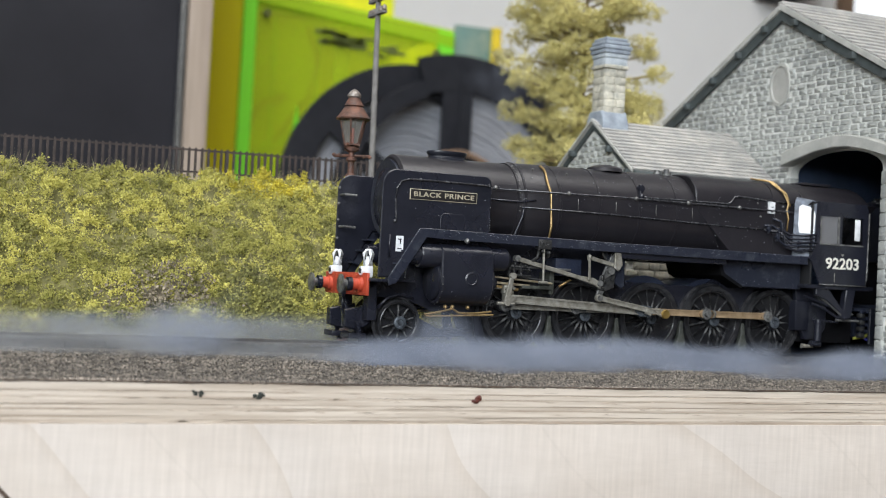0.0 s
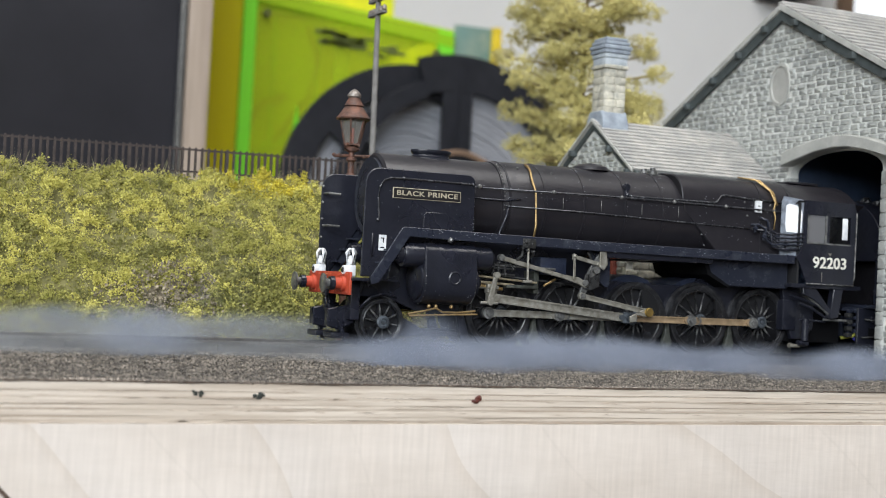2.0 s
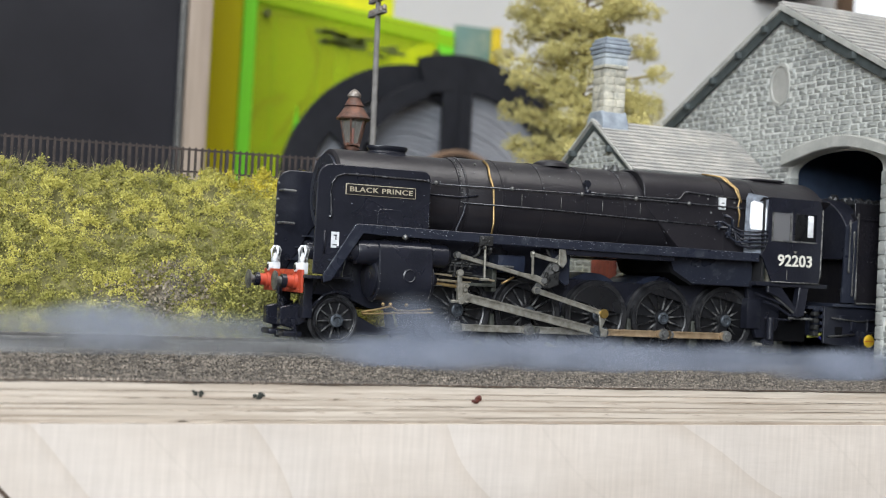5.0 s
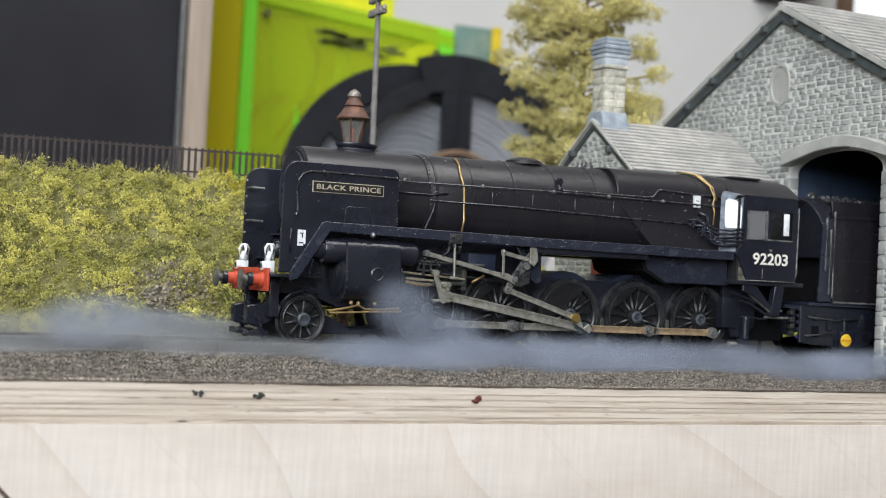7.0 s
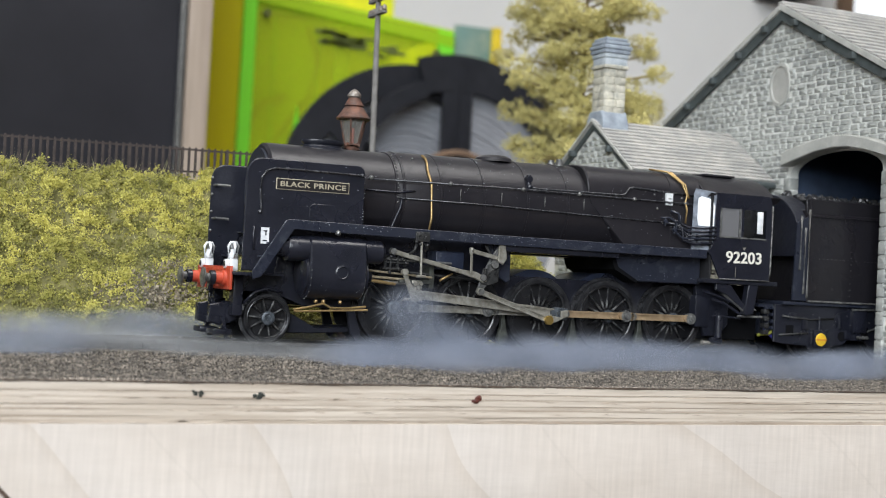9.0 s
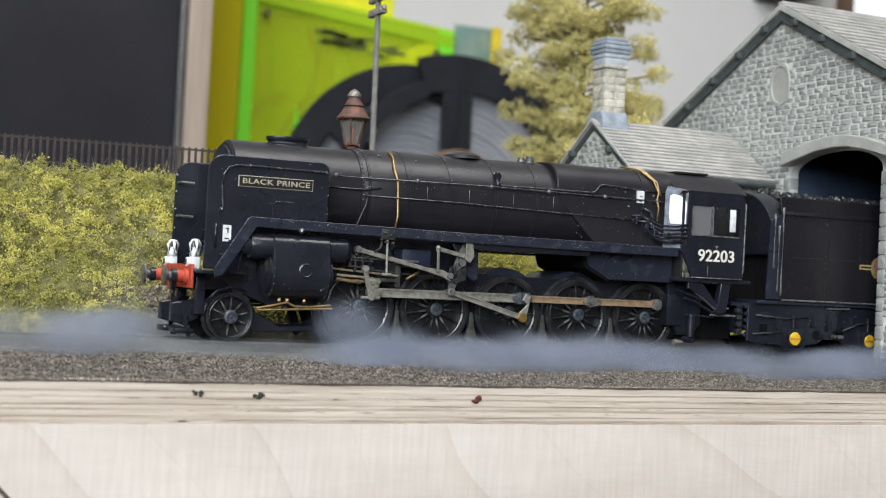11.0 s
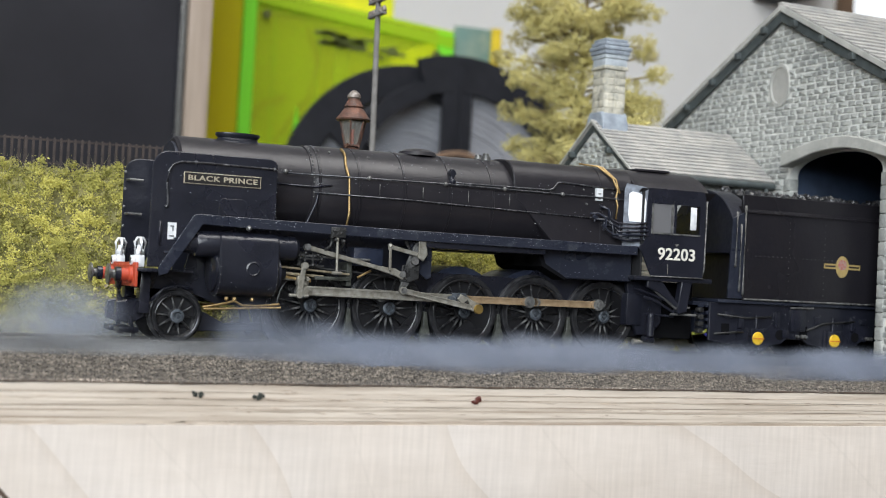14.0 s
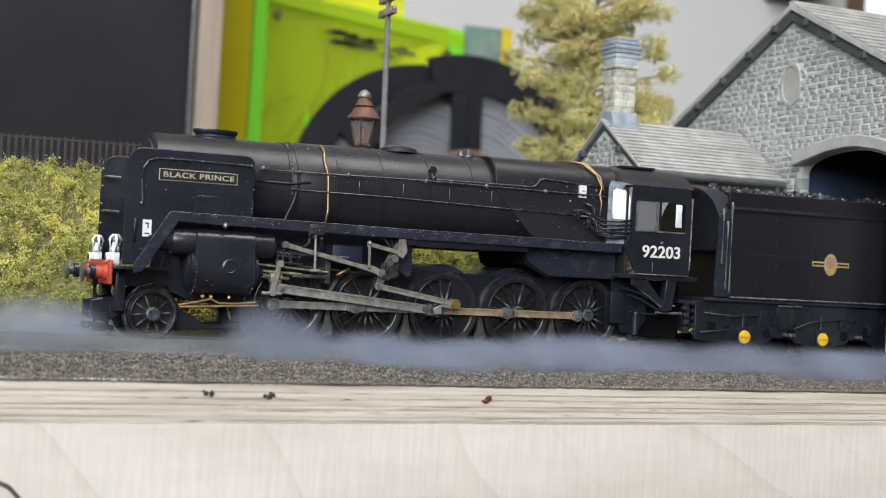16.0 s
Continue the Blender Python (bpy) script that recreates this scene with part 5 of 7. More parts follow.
def build_board():
    bm = box(B(), -420, 780, -61.4, 420, -9, -6.2)
    solid("ground", bm, EARTH, "dark ash-covered baseboard of a model railway", "ground", "structure")
    base = thing("baseboard", "pale birch plywood baseboard with a layered front edge", "baseboard", kind="structure")
    random.seed(3)
    z = -6.0
    layers = ((1.7, PLYA), (0.3, PLYB), (0.9, PLYA), (0.45, PLYB), (1.1, PLYA), (0.25, PLYB), (0.55, PLYA), (0.5, PLYB), (1.15, PLYA), (0.3, PLYB), (0.5, PLYA), (0.75, PLYB))
    for k, (h, m) in enumerate(layers):
        bm = B()
        n = 120
        y0 = -61.6 - (0.05 if m is PLYA else 0.015)
        top, bot = [], []
        for i in range(n + 1):
            x = -420 + i * 10
            w = 0.10 * math.sin(x * 0.05 + k * 1.7) + 0.05 * math.sin(x * 0.21 + k) + random.uniform(-0.07, 0.07)
            top.append((x, z + w * 0.6))
            bot.append((x, z - h + w * 0.4))
        slab(bm, top + bot[::-1], y0, 40, "xz")
        part("ply_layer", bm, m, base)
        z -= h
    part("glue_line", slab(B(), [(-420 + k * 4, -6.12 + 0.10 * math.sin(k * 0.7) + random.uniform(-0.08, 0.08)) for k in range(300)] + [(776, -5.75), (-420, -5.75)], -61.78, -61.2, "xz"), GLUE, base, "dark brown glue line under the ballast")
    bm = box(B(), -420, 780, -62.0, -50, -130, z - 0.05, 0.15)
    part("front_panel", bm, PLYFACE, base, "pale smooth birch board with faint grain lines")
    bm = pipe(B(), [(-112.5, -62.05, -24.6), (-108.6, -62.05, -25.4), (-105.4, -62.05, -27.0), (-103.2, -62.05, -29.4), (-102.4, -62.05, -32)], 0.5, 6)
    part("knot", bm, SPLINTER, base, "brown edge of a knot in the board")
    random.seed(17)
    bm = B()
    for k in range(420):
        x, zz = random.uniform(-130, 170), random.choice((-7.8, -9.1, -9.3, -10.9, -12.0, -13.9, -14.3)) + random.gauss(0, 0.22)
        ln, th = random.uniform(0.8, 6.5), random.uniform(0.03, 0.12)
        slab(bm, [(x, zz), (x + ln * 0.5, zz + th), (x + ln, zz + random.uniform(-0.1, 0.1)), (x + ln * 0.4, zz - th)], -61.68, -61.5)
    sp = part("splinters", bm, SPLINTERPALE, base)
    sp["kind"] = "stuff"
    for x in (-400, 740):
        for y in (-40, 380):
            part("leg", box(B(), x, x + 40, y, y + 40, -900, -16, 2), PLYFACE, base)
    part("underframe", box(B(), -420, 780, 400, 418, -110, -9.2), PLYFACE, base)
    for x in (-419, 761):
        part("underframe", box(B(), x, x + 18, -49, 399, -110, -16), PLYFACE, base)
    # flecks stuck on the edge
    for nm, x, zz, w, h, m, seed in (("paint_blob", -1.9, -9.0, 2.4, 2.3, REDBLOB, 1), ("glue_fleck", -66.6, -8.2, 3.0, 1.9, GREENBLOB, 2), ("glue_fleck", -53.2, -8.6, 3.2, 1.5, GREENBLOB, 3)):
        random.seed(seed)
        bm = B()
        for k in range(9 if nm == "paint_blob" else 14):
            a = random.uniform(0, 6.28)
            q = random.uniform(0, 0.42)
            rr = w * random.uniform(0.10, 0.30) if nm == "paint_blob" else w * random.uniform(0.05, 0.17)
            ball(bm, (x + w * q * math.cos(a), -61.8, zz + h * q * math.sin(a)), rr, 2, (1, 0.35, 0.85))
        solid(nm, bm, m, "small dark fleck stuck to the plywood edge", "paint fleck")


def build_track():
    for sgn in (-1, 1):
        bm = B()
        y = 8.25 * sgn
        box(bm, -420, 420, y - 0.35, y + 0.35, -0.9, 0.0, 0.1)
        rail = solid("rail", bm, RAILTOP, "worn model rail with rusty sides", "rail", group="track rails")
        bm = B()
        box(bm, -420, 420, y - 0.18, y + 0.18, -2.1, -0.9)
        box(bm, -420, 420, y - 0.8, y + 0.8, -2.5, -2.1)
        part("rail_web", bm, RAILMAT, rail)
    random.seed(8)
    bm = box(B(), -1.55, 1.55, -16, 16, -4.6, -2.7, 0.15)
    me = mesh_of("sleeper", bm, SLEEPER)
    bm = box(B(), -1.1, 1.1, -2.2, 2.2, -2.9, -2.45, 0.2)
    for d in (-1, 1):
        box(bm, -0.9, 0.9, d * 1.1 - 0.55, d * 1.1 + 0.55, -2.6, -0.9, 0.25)
    chair = mesh_of("rail_chair", bm, SLEEPER)
    for k in range(64):
        s = new("sleeper", me)
        s.matrix_world = pose((-250 + k * 9.2) * MM, random.uniform(-0.3, 0.3) * MM, 0, 0, 0, random.uniform(-1, 1))
        tagged(s, "dark wooden railway sleeper with rail chairs", "sleeper", "track sleepers")
        for y in (-8.25, 8.25):
            c = new("rail_chair", chair)
            c.parent, c.location = s, (0, y * MM, 0)


def scatter_mesh(name, verts, faces, material, label, category, kind="stuff"):
    me = bpy.data.meshes.new(name)
    me.from_pydata((np.asarray(verts) * MM).tolist(), [], faces)
    me.materials.append(material)
    return tagged(new(name, me), label, category, kind=kind)


def build_ballast():
    """Ash ballast: small lumps, dense along the front strip."""
    rng = np.random.default_rng(4)
    n = 64000
    x = rng.uniform(-190, 185, n)
    y = np.where(rng.random(n) < 0.9, rng.uniform(-61.9, -9.6, n), rng.uniform(-8, 32, n))
    # the bed rises towards the track
    zz = -6.1 + 3.3 * np.clip((y + 56) / 40, 0, 1)
    zz = np.where(y > 18, -3.5 - 2 * np.clip((y - 18) / 8, 0, 1), zz)
    r = 0.15 + 0.28 * rng.random(n) ** 1.6
    octa = np.array([(1, 0, 0), (-1, 0, 0), (0, 1, 0), (0, -1, 0), (0, 0, 1), (0, 0, -1)], float)
    jit = 1 + rng.uniform(-0.35, 0.35, (n, 6, 1))
    ang = rng.uniform(0, 6.28, n)
    c, s = np.cos(ang), np.sin(ang)
    pts = octa[None] * jit * r[:, None, None]
    px = pts[:, :, 0] * c[:, None] - pts[:, :, 1] * s[:, None]
    py = pts[:, :, 0] * s[:, None] + pts[:, :, 1] * c[:, None]
    pts = np.stack([px + x[:, None], py + y[:, None], pts[:, :, 2] * 0.8 + (zz + r * 0.35)[:, None]], -1)
    f = np.array([(0, 2, 4), (2, 1, 4), (1, 3, 4), (3, 0, 4), (2, 0, 5), (1, 2, 5), (3, 1, 5), (0, 3, 5)])
    faces = (f[None] + 6 * np.arange(n)[:, None, None]).reshape(-1, 3).tolist()
    scatter_mesh("ballast", pts.reshape(-1, 3), faces, BALLAST, "brown-grey ash ballast spread beside the track", "ballast")
    # its bed
    bm = B()
    slab(bm, [(-61.5, -6.3), (-61.5, -6.0), (-52, -5.9), (-18, -3.4), (18, -3.4), (30, -6.0), (30, -6.3)], -419, 420, "yz")
    solid("ballast_bed", bm, EARTH, "dark ash bed under the track", "ballast", "structure")


# ---- bank, fence, trees
def bank_height(x, y):
    t = min(1.0, max(0.0, (y - 26.0) / 52.0))
    h = -6 + 51.0 * (t ** 0.8) * (1.0 if x < 60 else max(0.25, 1 - (x - 60) / 60))
    return h + 2.6 * noise.noise(Vector((x * 0.035, y * 0.05, 0))) + 1.8 * noise.noise(Vector((x * 0.10, y * 0.12, 3))) + 1.6 * noise.noise(Vector((x * 0.22, y * 0.24, 9)))


def clump_cloud(cx, cy, cz, n, size, rng, flat=1.0):
    """n small ragged flakes about each centre, as triangles pairs."""
    m = len(cx) * n
    c = np.repeat(np.stack([cx, cy, cz], -1), n, 0) + rng.normal(0, 1, (m, 3)) * size * np.array([1.0, 1.0, flat])
    a, b = rng.normal(0, 1, (m, 3)), rng.normal(0, 1, (m, 3))
    a /= np.linalg.norm(a, axis=1)[:, None]
    b -= a * (a * b).sum(1)[:, None]
    b /= np.linalg.norm(b, axis=1)[:, None]
    s = rng.uniform(0.35, 0.8, (m, 1)) * size * 0.9
    v = np.stack([c - a * s, c + b * s * 0.7, c + a * s, c - b * s * 0.7 + np.cross(a, b) * s * 0.5], 1)
    faces = (np.array([(0, 1, 2), (0, 2, 3)])[None] + 4 * np.arange(m)[:, None, None]).reshape(-1, 3).tolist()
    return v.reshape(-1, 3), faces


def build_bank():
    bm = B()
    nx, ny = 90, 26
    grid = [[bm.verts.new((-330 + i * 6.0, 22 + j * 4.0, bank_height(-330 + i * 6.0, 22 + j * 4.0))) for j in range(ny)] for i in range(nx)]
    for i in range(nx - 1):
        for j in range(ny - 1):
            bm.faces.new((grid[i][j], grid[i + 1][j], grid[i + 1][j + 1], grid[i][j + 1]))
    solid("bank", bm, BANKSOIL, "grassy railway bank behind the track", "bank", "structure")
    rng = np.random.default_rng(12)
    for name, m, count, size, label, lo, hi, gold in (
            ("hedge_foliage", LEAF, 17000, 0.55, "fine yellow-green foam foliage covering the bank", 0.0, 1.0, 0),
            ("hedge_foliage_dark", LEAFDARK, 5200, 0.7, "green foam foliage, darker to put shade into the bank's hollows", 0.0, 0.98, 0),
            ("hedge_foliage_yellow", LEAFGOLD, 900, 0.6, "bright yellow foam foliage near the top of the bank", 0.86, 1.03, 1)):
        cx, cy, cz = [], [], []
        while len(cx) < count:
            x = rng.uniform(-135, 118) if not gold else rng.normal(-6, 13)
            t = rng.uniform(lo, hi)
            y = 25 + 54 * t
            d = noise.noise(Vector((x * 0.07, y * 0.07, 7 + size)))
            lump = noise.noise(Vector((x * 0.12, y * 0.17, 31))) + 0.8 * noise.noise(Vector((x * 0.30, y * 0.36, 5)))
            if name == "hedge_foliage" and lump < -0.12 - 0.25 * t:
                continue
            # dark flakes stay in the hollows, painting the shade there
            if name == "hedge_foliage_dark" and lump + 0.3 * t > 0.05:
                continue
            if gold and d < -0.1:
                continue
            cx.append(x)
            cy.append(y)
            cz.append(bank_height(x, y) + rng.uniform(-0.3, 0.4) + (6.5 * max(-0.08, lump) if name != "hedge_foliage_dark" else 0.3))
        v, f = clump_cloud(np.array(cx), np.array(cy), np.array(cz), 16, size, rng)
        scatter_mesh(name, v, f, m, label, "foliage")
    for name, m, bx, by, wx, wy, count, label in (("bush", LEAFDARK, -24, 33, 9, 4.5, 420, "dark green ragged bush at the foot of the bank"),
                                                  ("twig_clump", BROWNTWIG, -51, 36, 7, 3.0, 150, "grey-brown twiggy clump on the bank")):
        cx, cy = rng.normal(bx, wx, count), rng.normal(by, wy, count)
        cy = np.maximum(cy, 25)
        cz = np.array([bank_height(a, b) for a, b in zip(cx, cy)]) + rng.uniform(0, 3.2, count)
        v, f = clump_cloud(cx, cy, cz, 16, 0.95, rng)
        scatter_mesh(name, v, f, m, label, "foliage")
    # dry straws and static grass
    verts, faces = [], []
    for k in range(3000):
        x, t = rng.uniform(-135, 60), rng.uniform(0.05, 1.02) if k > 420 else rng.uniform(0.92, 1.04)
        y = 25 + 54 * t
        z = bank_height(x, y)
        h = rng.uniform(1.5, 4.0) if k > 420 else rng.uniform(3.0, 7.5)
        d = Vector((rng.normal(0, 1.1), rng.normal(-0.2, 0.5), 1)).normalized() * h
        i = len(verts)
        w = 0.07
        verts += [(x - w, y, z), (x + w, y, z), (x + d.x, y + d.y, z + d.z)]
        faces.append((i, i + 1, i + 2))
    scatter_mesh("dry_grass", verts, faces, STRAW, "pale dry static grass on the bank", "grass")


def build_fence():
    y = 82.0
    fence = thing("fence", "rusty brown spiked iron fence along the top of the bank", "fence")
    zt = lambda x: 55.0 + (x + 88) * 0.009
    bm = slab(B(), [(-0.36, 0), (-0.36, 9.0), (-0.15, 9.5), (0.15, 9.5), (0.36, 9.0), (0.36, 0)], -0.3, 0.3, "xz")
    me = mesh_of("picket", bm, FENCEMAT)
    x = -150.0
    while x < 75:
        p = new("picket", me)
        p.parent, p.location = fence, Vector((x, y, zt(x) - 9.6)) * MM
        x += 2.05
    for dz in (-0.9, -7.8):
        bm = B()
        slab(bm, [(-152, zt(-152) + dz - 0.3), (76, zt(76) + dz - 0.3), (76, zt(76) + dz + 0.3), (-152, zt(-152) + dz + 0.3)], y - 0.15, y + 0.3)
        part("fence_rail", bm, FENCEMAT, fence)
    bm = slab(B(), [(-0.5, -4), (-0.5, 9.2), (0, 9.8), (0.5, 9.2), (0.5, -4)], -0.5, 0.5, "xz")
    me = mesh_of("fence_post", bm, FENCEMAT)
    for k in range(8):
        x = -146 + k * 30.75
        p = new("fence_post", me)
        p.parent, p.location = fence, Vector((x, y + 0.5, zt(x) - 9.8)) * MM


def build_lamp():
    lx, ly = -2.3, 26.0
    lamp = thing("gas_lamp", "rusty brown model gas lamp with a glazed lantern", "street lamp", (lx, ly, 0))
    bm = lathe(B(), [(2.2, -6), (2.2, -2), (1.7, -1), (1.5, 12), (1.1, 13), (1.0, 40), (1.3, 41), (0.9, 42), (1.0, 44), (1.6, 45.2), (1.6, 46.2), (0.9, 47), (0.9, 50), (1.5, 50.6), (1.5, 51.2), (0.8, 51.6),
                     (0.8, 52.8), (1.7, 53.3), (1.9, 54.2), (1.2, 54.8)], "Z", (0, 0, 0), 18)
    part("post", bm, RUST, lamp)
    bm = rod(B(), (-5.3, 0, 51.6), (5.6, 0, 52.2), 0.42, 8)
    for x in (-5.3, 5.6, -3.6, 3.8):
        ball(bm, (x, 0, 51.9), 0.62, 1)
    part("ladder_bar", bm, RUST, lamp)
    bm = B()
    for a in range(0, 360, 90):
        q = Matrix.Rotation(radians(a + 30), 4, "Z")
        pipe(bm, [q @ V(1.0, 0, 54), q @ V(2.6, 0, 53.6), q @ V(2.7, 0, 55), q @ V(1.6, 0, 55.6)], 0.28, 6)
    part("bracket", bm, RUST, lamp)
    bm = lathe(B(), [(2.1, 55.0), (3.85, 62.2)], "Z", (0, 0, 0), 6)
    part("lantern_glass", bm, LAMPGLASS, lamp, "dusty hexagonal lantern glass")
    bm = B()
    for k in range(6):
        a = math.tau * k / 6
        rod(bm, (2.2 * math.cos(a), 2.2 * math.sin(a), 55), (3.95 * math.cos(a), 3.95 * math.sin(a), 62.3), 0.26, 6)
    lathe(bm, [(2.4, 54.8), (2.4, 55.3), (1.9, 55.4)], "Z", (0, 0, 0), 6)
    part("lantern_frame", bm, RUST, lamp)
    bm = rod(B(), (0, 0, 55.4), (0, 0, 59.8), 0.55, 8)
    part("burner", bm, RED, lamp, "small red painted burner")
    bm = lathe(B(), [(4.9, 62.2), (5.1, 62.6), (4.3, 63.5), (2.9, 65.6), (2.5, 65.8), (2.9, 66.2), (2.6, 66.6), (1.7, 68.2), (1.6, 68.6), (0.2, 69.0)], "Z", (0, 0, 0), 12)
    part("lantern_roof", bm, RUST, lamp)
    bm = lathe(B(), [(1.5, 68.3), (2.0, 68.8), (1.9, 69.5), (1.4, 70.2), (0.7, 70.8), (0.1, 71.0)], "Z", (0, 0, 0), 12)
    part("finial", bm, ZINC, lamp, "pale zinc cap")


def build_pole():
    px_, py_ = 25.3, 82.0
    pole = thing("telegraph_pole", "weathered grey-brown telegraph pole with insulator arms", "telegraph pole", (px_, py_, 0))
    bm = rod(B(), (0.8, 0, 40), (0, 0, 125), 1.05, 12, 0.85)
    part("pole", bm, POLEMAT, pole)
    for z in (104.6, 109.2, 113.8):
        bm = box(B(), -0.9, 0.9, -6.5, 6.5, z - 0.4, z + 0.4, 0.1)
        arm = part("crossarm", bm, POLEMAT, pole)
        for y in (-6, -3, 3, 6):
            bm = lathe(B(), [(0.5, z + 0.4), (0.9, z + 0.8), (0.9, z + 1.6), (0.4, z + 2.3)], "Z", (0, y, 0), 10)
            part("insulator", bm, ZINC, arm)


def build_tree():
    tx, ty = 151.0, 165.0
    tree = thing("tree", "model tree with loose ochre foliage behind the buildings", "tree", (tx, ty, 0))
    rng = np.random.default_rng(21)
    bm = rod(B(), (0, 0, -6), (0, 0, 62), 3.2, 10, 2.4)
    rod(bm, (0, 0, 62), (2, 0, 150), 2.4, 10, 0.5)
    cx, cy, cz = [], [], []
    for k in range(150):
        z0 = rng.uniform(46, 150)
        a = rng.uniform(0, 6.28)
        wide = 37 * math.sin(math.pi * min(1, max(0, (z0 - 14) / 150))) ** 0.6 + 3
        ln = wide * rng.uniform(0.3, 1.0)
        p0 = V(0.5, 0, z0 - 6)
        p1 = p0 + V(math.cos(a) * ln, math.sin(a) * ln, ln * rng.uniform(0.1, 0.5))
        pipe(bm, [p0, p0.lerp(p1, 0.5) + V(0, 0, 1.5), p1], 0.5, 5)
        big = rng.uniform(5.0, 8.5)
        for q in range(56):
            d = rng.normal(0, 1, 3)
            d = d / np.linalg.norm(d) * big * rng.uniform(0.45, 1.0)
            cx.append(p1.x + d[0])
            cy.append(p1.y + d[1])
            cz.append(p1.z + d[2] * 0.75)
    part("trunk", bm, TWIG, tree)
    v, f = clump_cloud(np.array(cx), np.array(cy), np.array(cz), 16, 0.8, rng, 0.9)
    me = bpy.data.meshes.new("crown")
    me.from_pydata((v * MM).tolist(), [], f)
    me.materials.append(TREELEAF)
    c = new("crown", me)
    c.parent = tree


LAMPGLASS = clear_glass("dusty_lantern_glass", (0.75, 0.72, 0.66), 0.15, 0.84)

# ---- engine shed and office
PEAK = (26.0, 114.5)
SLOPE = 0.503


def stone_mesh(w, h, d, seed):
    """A rough-faced block: a frustum with a broken face, towards -x."""
    rnd = random.Random(seed)
    bm = B()
    back = [bm.verts.new((0, y * rnd.uniform(0.92, 1.06), z * rnd.uniform(0.86, 1.1))) for y, z in ((-w / 2, -h / 2), (w / 2, -h / 2), (w / 2, h / 2), (-w / 2, h / 2))]
    fr = [bm.verts.new((-d * rnd.uniform(0.4, 1.1), y * rnd.uniform(0.72, 0.95), z * rnd.uniform(0.6, 0.92))) for y, z in ((-w / 2, -h / 2), (w / 2, -h / 2), (w / 2, h / 2), (-w / 2, h / 2))]
    mid = bm.verts.new((-d * rnd.uniform(0.9, 1.5), rnd.uniform(-0.2, 0.2) * w, rnd.uniform(-0.2, 0.2) * h))
    for k in range(4):
        bm.faces.new((back[k], back[(k + 1) % 4], fr[(k + 1) % 4], fr[k]))
        bm.faces.new((fr[k], fr[(k + 1) % 4], mid))
    bmesh.ops.recalc_face_normals(bm, faces=bm.faces)
    return bm


def stone_wall(parent, x, inside, y0, y1, z0, z1, keep, seed, near):
    """Courses of blocks on the plane x. Those within near(y, z) are single parts, the rest one part."""
    rnd = random.Random(seed)
    kinds = [(mesh_of("stone", stone_mesh(w, 1.62, 0.42, k), STONEP, 20), w) for k, w in enumerate((2.6, 3.4, 4.2, 5.0, 3.0, 3.8, 2.2, 4.6, 3.2, 4.4, 2.8, 3.6))]
    verts, faces = [], []
    z, row = z0, 0
    while z < z1:
        y = y0 + (0 if row % 2 else -2.0) + rnd.uniform(-0.6, 0.6)
        while y < y1:
            me, w = rnd.choice(kinds)
            cy = y + w / 2
            y += w + 0.28
            if not inside(cy, z):
                continue
            at = Vector((x, cy, z + rnd.uniform(-0.16, 0.16))) * MM
            if near(cy, z) and keep > 0:
                keep -= 1
                ob = new("stone", me)
                ob.parent, ob.location = parent, at
                ob.rotation_euler = (radians(rnd.uniform(-3, 3)), 0, 0)
            else:
                i = len(verts)
                verts += [tuple(v.co + at) for v in me.vertices]
                faces += [tuple(i + j for j in p.vertices) for p in me.polygons]
        z += 1.9
        row += 1
    me = bpy.data.meshes.new("stonework")
    me.from_pydata(verts, [], faces)
    me.materials.append(STONE)
    ob = new("stonework", me)
    ob.parent = parent
    ob["kind"] = "stuff"


def courses(parent, x0, x1, ridge, eave, n, seed):
    """Stepped slate courses from the eave up to the ridge; each is a thin tilted strip with a ragged lower edge."""
    rnd = random.Random(seed)
    (yr, zr), (ye, ze) = ridge, eave
    d = V(yr - ye, zr - ze)
    u, L = d.normalized(), d.length
    nrm = V(-u.y, u.x) if u.x > 0 else V(u.y, -u.x)
    step = L / n
    for k in range(n):
        a = V(ye, ze) + u * (k * step - 0.5) + nrm * 0.75
        b = V(ye, ze) + u * min(L, (k + 1) * step + 0.4) + nrm * 0.12
        bm = B()
        m = 46
        lo, lo2, hi = [], [], []
        for i in range(m + 1):
            x = x0 + (x1 - x0) * i / m
            j = rnd.uniform(-0.10, 0.10)
            aa = a + u * j + nrm * rnd.uniform(-0.05, 0.05)
            lo.append(bm.verts.new((x, aa.x, aa.y)))
            lo2.append(bm.verts.new((x, aa.x - nrm.x * 0.6, aa.y - nrm.y * 0.6)))
            hi.append(bm.verts.new((x, b.x, b.y)))
        for i in range(m):
            bm.faces.new((lo[i], lo[i + 1], hi[i + 1], hi[i]))
            bm.faces.new((lo2[i], lo2[i + 1], lo[i + 1], lo[i]))
        bm.faces.new((lo2[0], lo[0], hi[0]))
        bm.faces.new((lo2[m], lo[m], hi[m]))
        bmesh.ops.recalc_face_normals(bm, faces=bm.faces)
        part("slate_course", bm, SLATE, parent)


def roof_slab(parent, x0, x1, ridge, eave, t=1.6):
    bm = slab(B(), [ridge, eave, (eave[0], eave[1] - t), (ridge[0], ridge[1] - t)], x0, x1, "yz")
    return part("roof", bm, SLATE, parent, "pale grey slate roof in stepped courses")


def rake(parent, x, ridge, eave, m, drop, w, t):
    """A board along a gable's slope."""
    (yr, zr), (ye, ze) = ridge, eave
    bm = slab(B(), [(yr, zr - drop), (ye, ze - drop), (ye, ze - drop - w), (yr, zr - drop - w)], x, x + t, "yz", 0.1)
    return part("bargeboard", bm, m, parent)


